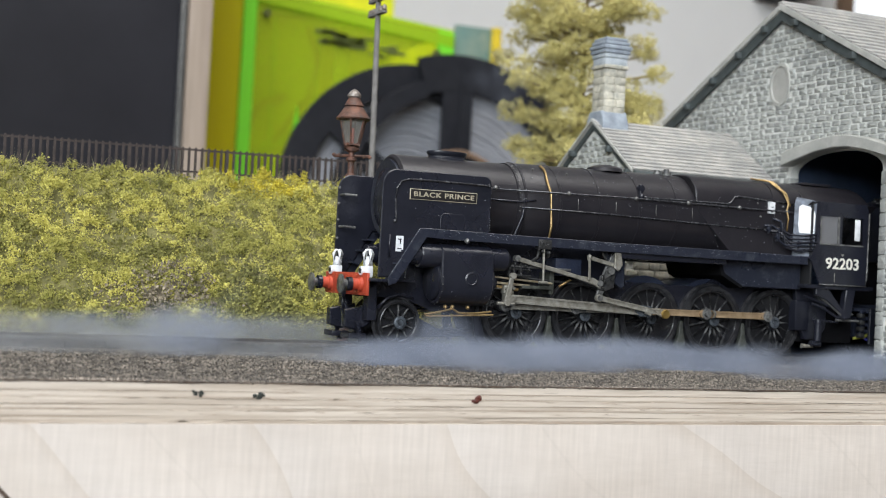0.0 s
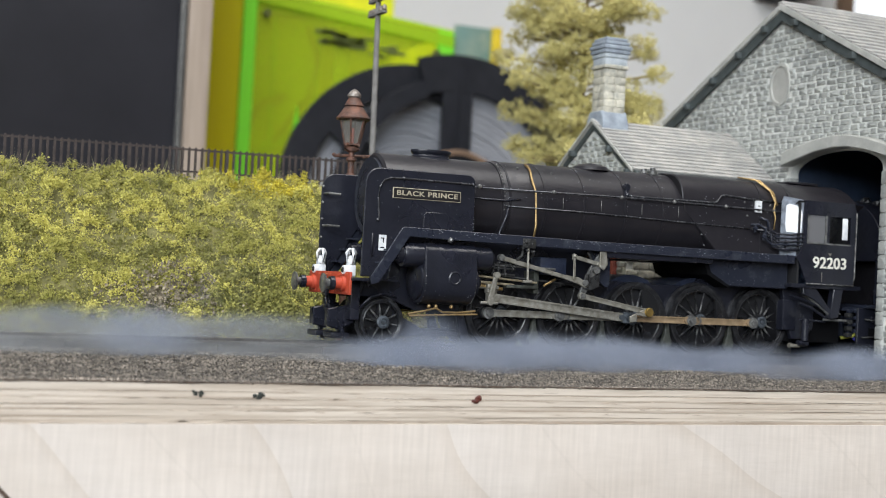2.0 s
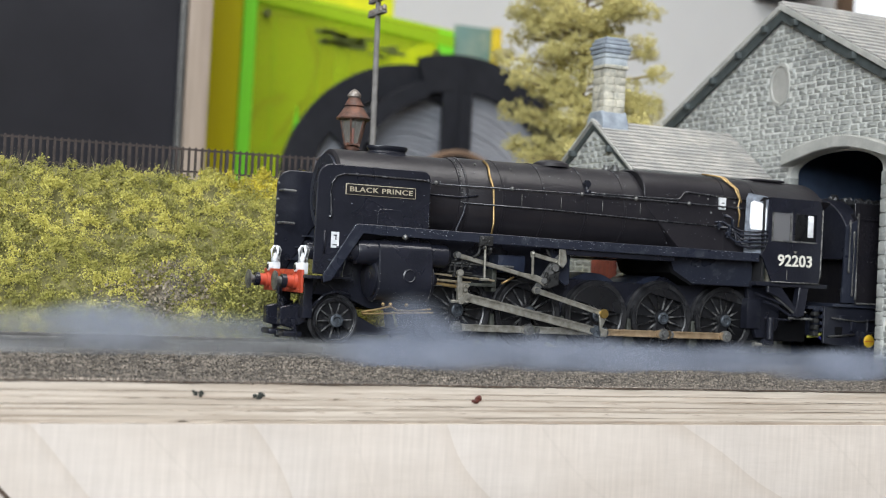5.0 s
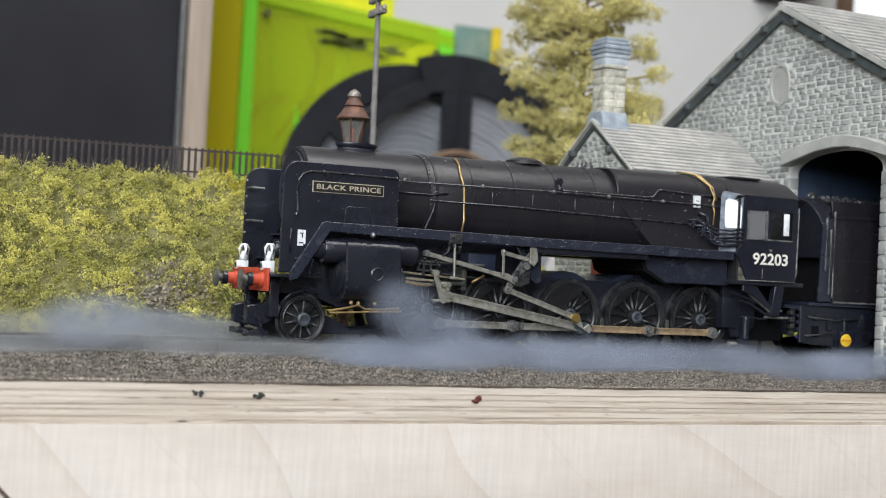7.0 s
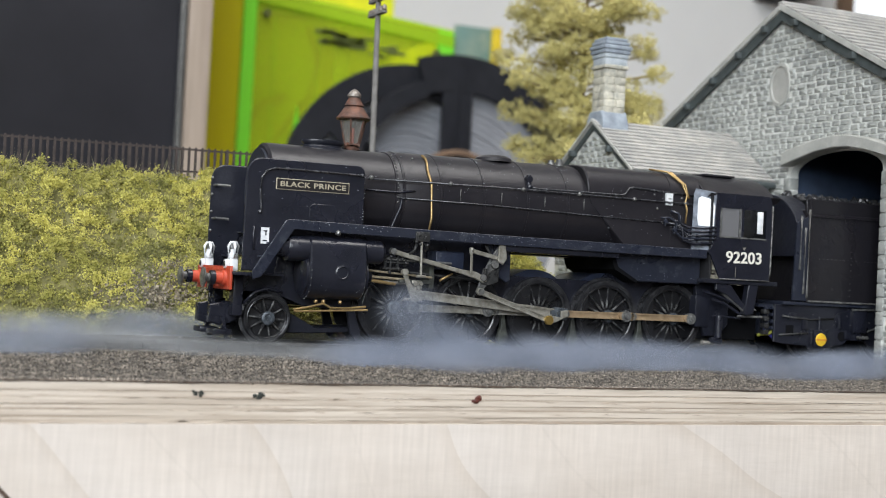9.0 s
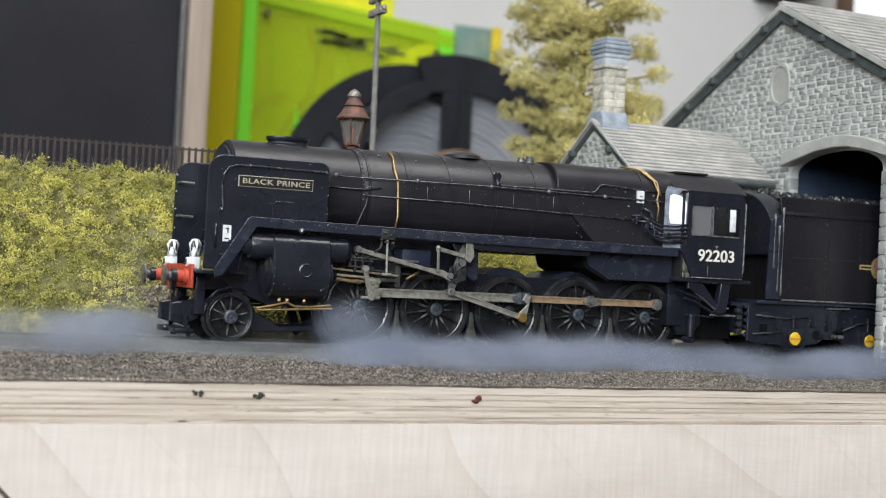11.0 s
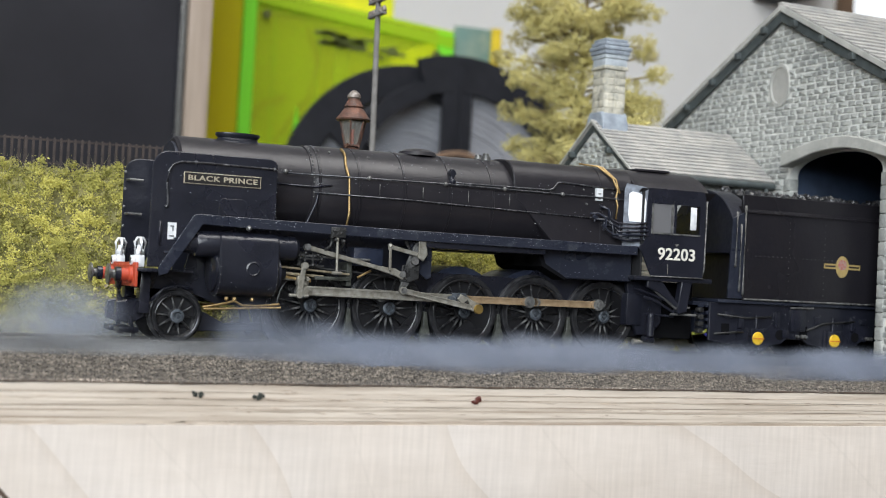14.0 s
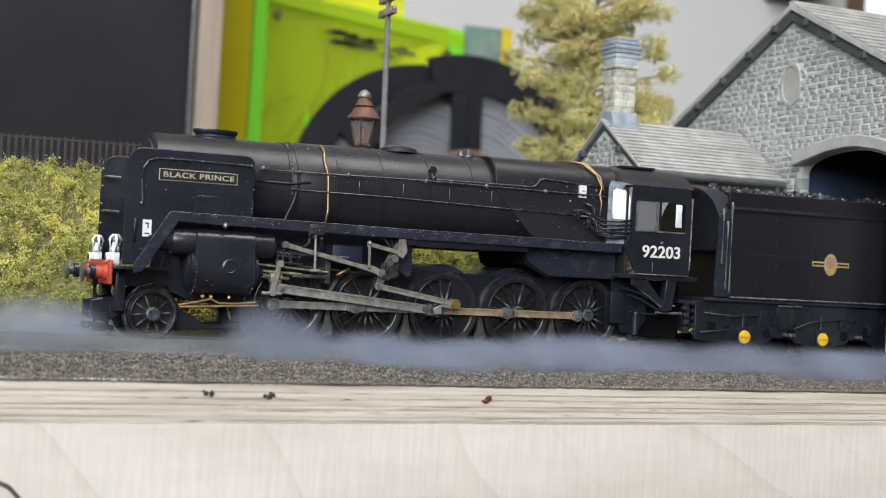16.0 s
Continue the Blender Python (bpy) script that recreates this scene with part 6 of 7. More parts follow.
def build_shed():
    shed = thing("engine_shed", "grey stone model engine shed with slate roof and arched doorway", "engine shed")
    X, (py, pz) = X_SHED, PEAK
    ya, yb = py - 63.0, py + 63.0
    ze = pz - 3.0 - 63 * SLOPE
    arch = [(-1.6 + 21.4 * math.cos(radians(a)), 58.0 + 6.4 * math.sin(radians(a))) for a in range(0, 181, 15)]
    out = [(yb, -6.2), (yb, ze), (py, pz - 3.0), (ya, ze), (ya, -6.2), (-23.0, -6.2)] + arch[::-1] + [(19.8, -6.2)]
    bm = slab(B(), out, X, X + 3, "yz")
    wall = part("gable_wall", bm, MORTAR, shed, "grey gable wall of small rough stone blocks")
    def inside(y, z):
        if z > pz - 5.2 - abs(y - py) * SLOPE or y > yb - 2 or y < ya + 2:
            return False
        if -25.4 < y < 22.2 and z < 56.5:
            return False
        if ((y + 1.6) / 24.4) ** 2 + ((z - 56.5) / 11) ** 2 < 1 and z > 55:
            return False
        if ((y - 26.9) / 5.4) ** 2 + ((z - 88) / 7.3) ** 2 < 1:
            return False
        return y < 23 or z > 50
    stone_wall(wall, X, inside, ya, yb, -5, 113, 290, 2, lambda y, z: z > 64 and y < 62)
    # jamb blocks at the door
    for k in range(15):
        for y in (-24.4, 21.2):
            bm = box(B(), X - 0.6, X + 3.2, y - 1.5, y + 1.5, -6 + k * 4.2, -2.1 + k * 4.2, 0.25)
            part("quoin", bm, STONEP, wall)
    # oval louvre
    bm = slab(B(), [(26.9 + 4.3 * math.cos(a * math.tau / 28), 88 + 6.1 * math.sin(a * math.tau / 28)) for a in range(28)], X - 0.25, X + 0.2, "yz")
    ov = part("oval_window", bm, OVAL, wall, "plain grey blind oval window")
    bm = lathe(B(), [(4.25, -0.1), (4.4, -0.75), (5.2, -0.75), (5.4, 0.1)], "X", (0, 0, 0), 36)
    bmesh.ops.transform(bm, matrix=Matrix.Translation((X, 26.9, 88)) @ Matrix.Diagonal((1, 1, 1.38, 1)), verts=bm.verts)
    part("oval_surround", bm, HOOD, ov)
    # hood over the doorway
    hood = [(19.2, 64.6), (14, 65.7), (3, 67.7), (-6, 68.4), (-12, 68.2), (-20, 66.7), (-29, 64.1), (-40, 60)]
    inn = [(19.2, 60.2), (14, 61.4), (3, 63.8), (-6, 64.6), (-12, 64.4), (-20, 63.0), (-29, 60.6), (-40, 56.6)]
    bm = slab(B(), hood + inn[::-1], X - 5.0, X, "yz", 0.3)
    part("door_hood", bm, HOOD, shed, "smooth grey arched hood over the doorway")
    # side and back walls; the dim interior is put into their navy colour
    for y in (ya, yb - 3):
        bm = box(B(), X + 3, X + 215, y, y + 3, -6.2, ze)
        part("side_wall", bm, SHADEDIN, shed)
    # wall added behind the doorway so the inside reads navy, not black
    part("dividing_wall", box(B(), X + 3.2, X + 210, 24, 27, -6.2, 84), SHADEDIN, shed, "added inside wall in navy for the dim interior")
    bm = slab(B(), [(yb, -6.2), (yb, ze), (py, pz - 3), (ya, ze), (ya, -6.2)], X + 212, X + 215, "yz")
    part("back_wall", bm, SHADEDIN, shed)
    for s in (-1, 1):
        eave = (py + s * 66.5, pz - 66.5 * SLOPE)
        r = roof_slab(shed, X - 2.1, X + 222, PEAK, eave)
        if s < 0:
            courses(r, X - 2.5, X + 222, PEAK, eave, 17, 5)
        bb = rake(shed, X - 1.7, PEAK, eave, BARGE, 1.6, 4.0, 1.0)
        for t in (0.12, 0.33, 0.55, 0.78):
            y, z = py + s * 66 * t, pz - 66 * t * SLOPE - 3.4
            bm = box(B(), X - 3.4, X, y - 1.0, y + 1.0, z - 1.1, z + 1.1, 0.2)
            part("purlin_end", bm, BARGE, bb)
        bm = slab(B(), [PEAK, eave, (eave[0], eave[1] - 2.0), (PEAK[0], PEAK[1] - 2.0)], X - 2.7, X - 1.3, "yz", 0.15)
        part("verge", bm, HOOD, r)
    bm = box(B(), X - 2.5, X + 222, py - 1.2, py + 1.2, pz - 0.4, pz + 0.9, 0.3)
    part("ridge_tiles", bm, SLATE, shed)
    # office in front of the gable
    off = thing("shed_office", "small grey stone office with slate roof beside the engine shed", "building")
    ry, rz, e1, e2, ez = 54.0, 73.6, 27.6, 80.4, 55.6
    x0 = 92.0
    bm = slab(B(), [(31, -6.2), (31, ez + 0.8), (ry, rz - 2), (77, ez + 0.8), (77, -6.2)], x0 + 2, x0 + 5, "yz")
    gw = part("gable_wall", bm, MORTAR, off, "grey stone gable wall")
    stone_wall(gw, x0 + 2, lambda y, z: z < rz - 4 - abs(y - ry) * 0.68 and 31 < y < 77 and z > 20, 31, 77, 20, 74, 60, 9, lambda y, z: z > 50)
    for y in (31, 74):
        bm = box(B(), x0 + 5, X_SHED, y, y + 3, -6.2, ez + 0.6)
        part("side_wall", bm, STONE, off)
    dr = part("door", box(B(), x0 + 0.7, x0 + 1.9, 36, 50, -6, 32, 0.2), DOORRED, off, "dull red plank door")
    for k in range(5):
        part("plank", box(B(), x0 + 0.3, x0 + 0.65, 36.2 + k * 2.75, 38.7 + k * 2.75, -5.8, 31.6, 0.1), DOORRED, dr)
    random.seed(44)
    for row in range(12):
        x = x0 + 2.2 + (row % 2) * 2.4
        while x < X_SHED - 5:
            w = random.uniform(4.0, 7.0)
            part("wall_stone", box(B(), x, x + w - 0.3, 30.3, 31.0, 4 + row * 2.9, 6.6 + row * 2.9, 0.25), CHIMSTONE, off)
            x += w
    for s, e in ((-1, e1), (1, e2)):
        r = roof_slab(off, x0 + 1, X_SHED - 0.5, (ry, rz), (e, ez), 1.2)
        if s < 0:
            courses(r, x0 + 0.6, X_SHED - 0.6, (ry, rz), (e, ez), 14, 6)
        bb = rake(off, x0 + 1.2, (ry, rz), (e, ez), BARGE, 1.0, 2.2, 0.8)
        for t in (0.45, 0.9):
            y = ry + (e - ry) * t
            z = rz + (ez - rz) * t - 2.6
            bm = box(B(), x0 - 0.6, x0 + 2.5, y - 0.9, y + 0.9, z - 1.0, z + 1.0, 0.2)
            part("purlin_end", bm, BARGE, bb)
        bm = slab(B(), [(ry, rz + 0.3), (e, ez + 0.3), (e, ez - 0.8), (ry, rz - 0.8)], x0 + 0.2, x0 + 1.6, "yz", 0.1)
        part("verge", bm, HOOD, r)
    bm = rod(B(), (x0 + 1, e1 - 0.6, ez - 1.3), (X_SHED - 1, e1 - 0.6, ez - 1.3), 1.1, 10)
    rod(bm, (X_SHED - 4, e1 - 0.6, ez - 1.3), (X_SHED - 4, e1 - 0.6, -6), 0.7, 8)
    part("gutter", bm, BARGE, off, "dark gutter and downpipe")
    # chimney
    cx, cy = 98.6, 54.0
    ch = thing("chimney_stack", "cream and grey stone chimney with blue-grey cap on the office ridge", "chimney")
    bm = slab(B(), [(cy - 5.6, 69.5), (cy - 5.6, 72.4), (cy - 3.8, 76.4), (cy + 3.8, 76.4), (cy + 5.6, 72.4), (cy + 5.6, 69.5)], cx - 4.9, cx + 4.9, "yz", 0.3)
    part("lead_flashing", bm, LEAD, ch, "blue-grey lead flashing at the stack's foot")
    random.seed(31)
    bm = box(B(), cx - 3.5, cx + 3.5, cy - 3.5, cy + 3.5, 72, 97)
    part("core", bm, CHIMSTONE, ch)
    z, row = 75.4, 0
    while z < 94:
        h = 2.5
        for side in range(4):
            for k in range(2):
                w = 4.4 if (row + k) % 2 else 3.4
                c0 = -3.9 if k == 0 else 3.9 - w
                q = Matrix.Translation((cx, cy, 0)) @ Matrix.Rotation(side * math.pi / 2, 4, "Z")
                bm = box(B(), c0 + 0.08, c0 + w - 0.08, -3.95 - random.uniform(0, 0.2), -3.2, z + 0.03, z + h - 0.03, 0.12, q)
                part("stone", bm, CHIMSTONE, ch)
        z += h
        row += 1
    for (r, za, zb, m) in ((4.6, 90.6, 91.8, CHIMSTONE), (4.2, 91.8, 94.2, LEADPALE), (4.5, 94.2, 95.6, LEADPALE), (4.9, 95.6, 97.0, LEAD), (5.2, 97.0, 98.4, LEAD), (4.7, 98.6, 99.8, LEAD), (4.2, 99.9, 101.0, LEAD)):
        bm = box(B(), cx - r, cx + r, cy - r, cy + r, za, zb, 0.3)
        part("cap_course", bm, m, ch)


DOORRED = mat("dull_red_door", (0.30, 0.075, 0.05), 0.6, 0, (0.2, 0.05, 0.035), 300, bump=0.2)
LEADPALE = mat("pale_blue_painted_cap", (0.50, 0.54, 0.57), 0.6, 0, (0.36, 0.40, 0.44), 300, bump=0.3)
OVAL = mat("plain_grey_blind", (0.42, 0.41, 0.38), 0.6, 0, (0.34, 0.335, 0.31), 200)


# ---- the room behind the layout
def build_room():
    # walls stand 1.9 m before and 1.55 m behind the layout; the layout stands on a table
    def wall(name, x0, x1, y0, y1, z0, z1, m=ROOMDARK, label="unseen room wall, greyed to keep reflections dark"):
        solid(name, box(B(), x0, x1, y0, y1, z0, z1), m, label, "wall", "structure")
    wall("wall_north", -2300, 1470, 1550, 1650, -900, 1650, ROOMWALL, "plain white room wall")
    # the grey walls are out of view and shape the reflections
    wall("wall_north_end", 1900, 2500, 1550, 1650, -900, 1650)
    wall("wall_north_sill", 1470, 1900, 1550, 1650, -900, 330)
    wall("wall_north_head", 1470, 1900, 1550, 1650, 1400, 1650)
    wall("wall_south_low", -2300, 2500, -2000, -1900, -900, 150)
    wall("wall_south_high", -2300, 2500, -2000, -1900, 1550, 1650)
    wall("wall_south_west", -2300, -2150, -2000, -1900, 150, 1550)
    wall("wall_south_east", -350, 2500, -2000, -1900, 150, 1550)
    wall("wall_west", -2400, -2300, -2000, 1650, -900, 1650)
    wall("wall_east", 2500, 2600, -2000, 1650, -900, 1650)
    for k, (x0, x1, y0, y1) in enumerate(((-2400, -600, -2000, 1650), (800, 2600, -2000, 1650), (-600, 800, -2000, -900), (-600, 800, 0, 1650))):
        solid("ceiling", box(B(), x0, x1, y0, y1, 1650, 1750), ROOMWALL, "plain white ceiling", "ceiling", "structure")
    solid("floor", box(B(), -2400, 2600, -2000, 1650, -950, -900), FLOORWOOD, "brown boarded floor", "floor", "structure")
    solid("window_frame", box(box(B(), 1440, 1470, 1535, 1549, 330, 1400), 1900, 1930, 1535, 1549, 330, 1400), DARKBROWN, "brown timber window frame", "window", "structure")
    outside = bpy.data.materials.new("overcast_brightness")
    outside.use_nodes = True
    outside.node_tree.nodes["Principled BSDF"].inputs["Emission Color"].default_value = (0.9, 0.95, 1.0, 1)
    outside.node_tree.nodes["Principled BSDF"].inputs["Emission Strength"].default_value = 1.0
    solid("backdrop", box(B(), 1200, 2300, 1900, 1910, 100, 1700), outside, "overcast sky outside the window", "sky", "structure")
    # black box added to stand in for a dark patch on the wall
    cab = thing("dark_wall_box", "dark box added high on the white wall", "cabinet")
    part("body", box(B(), 1266, 1335, 1440, 1549, 508, 900, 4), PANEL, cab)
    part("door", box(B(), 1269, 1332, 1434, 1439, 512, 896, 1), PANEL, cab)
    table = thing("table", "pale wooden work table behind the layout", "table")
    part("tabletop", box(B(), -700, 1100, 430, 1250, -60, -30, 3), DESK, table)
    for x in (-680, 1040):
        for y in (440, 1190):
            part("leg", box(B(), x, x + 50, y, y + 50, -900, -60, 3), DESK, table)
    # black panel with a pale pine upright
    pan = thing("black_panel", "large matt black panel with a pale pine edge", "panel")
    part("panel", box(B(), -700, 77, 562, 577, -30, 520, 1), PANEL, pan)
    part("pine_upright", box(B(), 78, 93.5, 556, 590, -30, 520, 1), PINEEDGE, pan, "pale pine upright")
    part("metal_strip", box(B(), 73, 76.5, 557, 561, -30, 520, 0.3), DARKSTEEL, pan)


def build_green_case():
    case = thing("neon_case", "translucent neon green plastic case with electronics inside", "plastic case")
    y0, y1 = 705, 840
    zt0, zt1 = 238, 223
    x0, x1 = 158, 337
    # front, left, top, back and right panes
    part("front_pane", slab(B(), [(x0, -30), (x1, -30), (x1, zt1), (x0, zt0)], y0, y0 + 4), NEON, case)
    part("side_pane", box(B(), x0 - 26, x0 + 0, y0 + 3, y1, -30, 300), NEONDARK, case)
    part("back_pane", box(B(), x0 - 20, x1, y1, y1 + 4, -30, 300), NEONBACK, case)
    part("edge_strip", slab(B(), [(x0 - 3, -30), (x0 + 7, -30), (x0 + 9, zt0), (x0 - 1, zt0)], y0 - 2, y0 + 2), NEONEDGE, case, "bright edge-lit green strip")
    part("edge_strip", slab(B(), [(x1 - 14, 150), (x1, 150), (x1, zt1), (x1 - 14, zt1 + 1.5)], y0 - 2, y0 + 2), NEONEDGE, case, "bright edge-lit green strip")
    part("top_pane", slab(B(), [(x0, zt0), (x1, zt1), (x1, zt1 + 3), (x0, zt0 + 3)], y0, y1), NEONTOP, case)
    random.seed(14)
    for k in range(26):
        x = 214 + random.uniform(0, 66)
        z = 208 - (x - 216) * 0.10 + random.uniform(-8, 6)
        part("circuit_chip", box(B(), x, x + random.uniform(5, 16), y0 - 1.4, y0 - 0.2, z, z + random.uniform(1.5, 4.5)), GREENSHADOW, case)
    # inner shading of the case, put into shapes of darker green
    part("inner_panel", slab(B(), [(170, -28), (205, -28), (224, 140), (226, 232), (170, 236)], y0 + 12, y0 + 15), NEONSHADE, case, "inner panel in darker green for the case's shading")
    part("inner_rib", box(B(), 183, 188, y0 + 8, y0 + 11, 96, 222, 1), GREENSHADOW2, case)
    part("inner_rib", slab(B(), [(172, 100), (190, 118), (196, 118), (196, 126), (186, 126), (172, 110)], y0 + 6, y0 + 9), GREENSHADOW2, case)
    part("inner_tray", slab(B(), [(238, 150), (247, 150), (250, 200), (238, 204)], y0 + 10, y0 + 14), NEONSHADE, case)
    part("corner_block", box(B(), 166, 214, y0 + 5, y0 + 30, 222, 246, 2), GREENSHADOW3, case, "dark green block for the case's shaded corner")
    part("edge_strip", slab(B(), [(200, 92), (204, 92), (206, 122), (204, 150), (200, 122)], y0 - 1.5, y0 + 1.5), NEONEDGE, case, "bright edge-lit green strip")
    part("top_band", slab(B(), [(x0 + 8, zt0 - 9), (x1, zt1 - 12), (x1, zt1 - 2), (x0 + 8, zt0 - 2)], y0 - 2.5, y0 - 0.5), NEONBAND, case, "bright lime rim of the case")
    part("inner_block", box(B(), 186, 236, y0 + 30, y0 + 60, -28, 162, 3), NEONBLOCK, case, "yellow inner block")
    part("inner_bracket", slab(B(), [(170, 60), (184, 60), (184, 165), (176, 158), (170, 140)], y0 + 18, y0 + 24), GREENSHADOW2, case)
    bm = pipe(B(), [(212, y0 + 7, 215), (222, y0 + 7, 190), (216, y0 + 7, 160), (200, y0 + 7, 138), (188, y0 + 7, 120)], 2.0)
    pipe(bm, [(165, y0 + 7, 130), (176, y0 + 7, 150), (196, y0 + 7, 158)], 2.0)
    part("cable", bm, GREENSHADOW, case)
    for x, z in ((175, 220), (322, 205)):
        part("screw", rod(B(), (x, y0 - 3, z), (x, y0 + 1, z), 3.2, 14), GREENSHADOW, case)
    # a small framed board beside it
    br = thing("circuit_module", "small teal circuit module with a yellow edge", "circuit module")
    part("board", box(B(), 342, 376, 712, 716, 150, 233, 1), TEAL, br)
    part("yellow_edge", box(B(), 376, 384, 708, 722, 150, 234, 1), NEONYEL, br)


def build_reel():
    reel = thing("reel", "large black plastic spool with grey translucent openings", "spool")
    def sector(r0, r1, a0, a1, ya, yb, n=16):
        o = [(cx + r1 * math.cos(radians(a0 + (a1 - a0) * k / n)), cz + r1 * math.sin(radians(a0 + (a1 - a0) * k / n))) for k in range(n + 1)]
        i = [(cx + r0 * math.cos(radians(a0 + (a1 - a0) * k / n)), cz + r0 * math.sin(radians(a0 + (a1 - a0) * k / n))) for k in range(n + 1)]
        return slab(B(), o + i[::-1], ya, yb, "xz", 0.6)
    cx, cy, cz = 278, 640, 75
    for k in range(4):
        part("rim", sector(84, 108, k * 90, k * 90 + 90, cy, cy + 5), REEL, reel)
    for k in range(12):
        part("wound_filament", sector(24 + k * 5.3, 28.9 + k * 5.3, 0, 359, cy + 9 + (k % 3) * 0.5, cy + 40, 64), SILVER, reel, "grey wound filament")
    part("hub", sector(12, 24, 0, 359, cy, cy + 5, 32), REEL, reel)
    d = V(math.cos(radians(138)), math.sin(radians(138)))
    n = V(-d.y, d.x) * 9
    p, q = V(cx, cz) + d * 20, V(cx, cz) + d * 90
    part("spoke", slab(B(), [tuple(p + n), tuple(q + n), tuple(q - n), tuple(p - n)], cy + 0.5, cy + 4.5, "xz", 0.4), REEL, reel)
    cx, cy, cz = 312, 630, 72
    part("front_rim", sector(92, 121, 14, 108, cy, cy + 5, 30), REEL, reel)
    part("front_rim", sector(89, 103, 107, 172, cy + 0.2, cy + 4.8, 30), REEL, reel)
    d = V(0, 1)
    n = V(12.5, 0)
    p, q = V(cx - 2, cz) + d * 30, V(cx - 2, cz) + d * 104
    part("spoke", slab(B(), [tuple(p + n), tuple(q + n), tuple(q - n), tuple(p - n)], cy + 0.5, cy + 4.5, "xz", 0.4), REEL, reel)
    part("spoke_ridge", slab(B(), [(cx - 1.4, cz + 34), (cx - 1.4, cz + 112), (cx + 1.4, cz + 112), (cx + 1.4, cz + 34)], cy - 1.4, cy + 0.3, "xz", 0.3), REEL, reel)
    for k in range(9):
        part("wound_filament", sector(47 + k * 5.3, 51.9 + k * 5.3, -60, 96, cy + 6 + (k % 3) * 0.4, cy + 9, 40), SILVER, reel, "grey wound filament")
    part("front_hub", sector(10, 46, 0, 359, cy, cy + 5, 40), REEL, reel)
    part("bearing", sector(43, 47, 0, 359, cy - 3, cy - 1, 40), DARKBROWN, reel)


# these neon copies carry the case's shade and edge glow as colour
NEON = clear_glass("neon_green_pane", (0.82, 0.90, 0.08), 0.2, 0.78)
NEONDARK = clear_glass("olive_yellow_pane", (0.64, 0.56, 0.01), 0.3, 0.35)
NEONBACK = mat("yellow_green_back", (0.92, 0.86, 0.01), 0.5, 0, (0.58, 0.64, 0.02), 9)
NEONEDGE = clear_glass("bright_green_edge", (0.30, 0.90, 0.06), 0.3, 0.38)
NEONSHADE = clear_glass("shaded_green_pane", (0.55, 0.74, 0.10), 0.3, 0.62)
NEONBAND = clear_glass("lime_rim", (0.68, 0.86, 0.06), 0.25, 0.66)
GREENSHADOW3 = mat("dark_green_shading", (0.10, 0.30, 0.05), 0.4)
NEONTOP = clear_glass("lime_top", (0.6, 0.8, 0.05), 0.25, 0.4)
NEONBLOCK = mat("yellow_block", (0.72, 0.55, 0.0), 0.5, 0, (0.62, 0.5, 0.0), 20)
GREENSHADOW2 = mat("mid_green_shading", (0.16, 0.34, 0.03), 0.5)
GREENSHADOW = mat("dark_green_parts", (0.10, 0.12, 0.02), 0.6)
TEAL = mat("teal_board", (0.10, 0.20, 0.18), 0.5, 0, (0.22, 0.28, 0.22), 60)
NEONYEL = mat("yellow_plastic", (0.75, 0.55, 0.02), 0.5)
SILVER = mat("grey_filament", (0.30, 0.31, 0.34), 0.35, 0.2, (0.20, 0.21, 0.235), 14, stretch=(1, 1, 1))

build_board()
build_track()
build_ballast()
build_bank()
build_fence()
build_lamp()
build_pole()
build_tree()
build_shed()
build_room()
build_green_case()
build_reel()



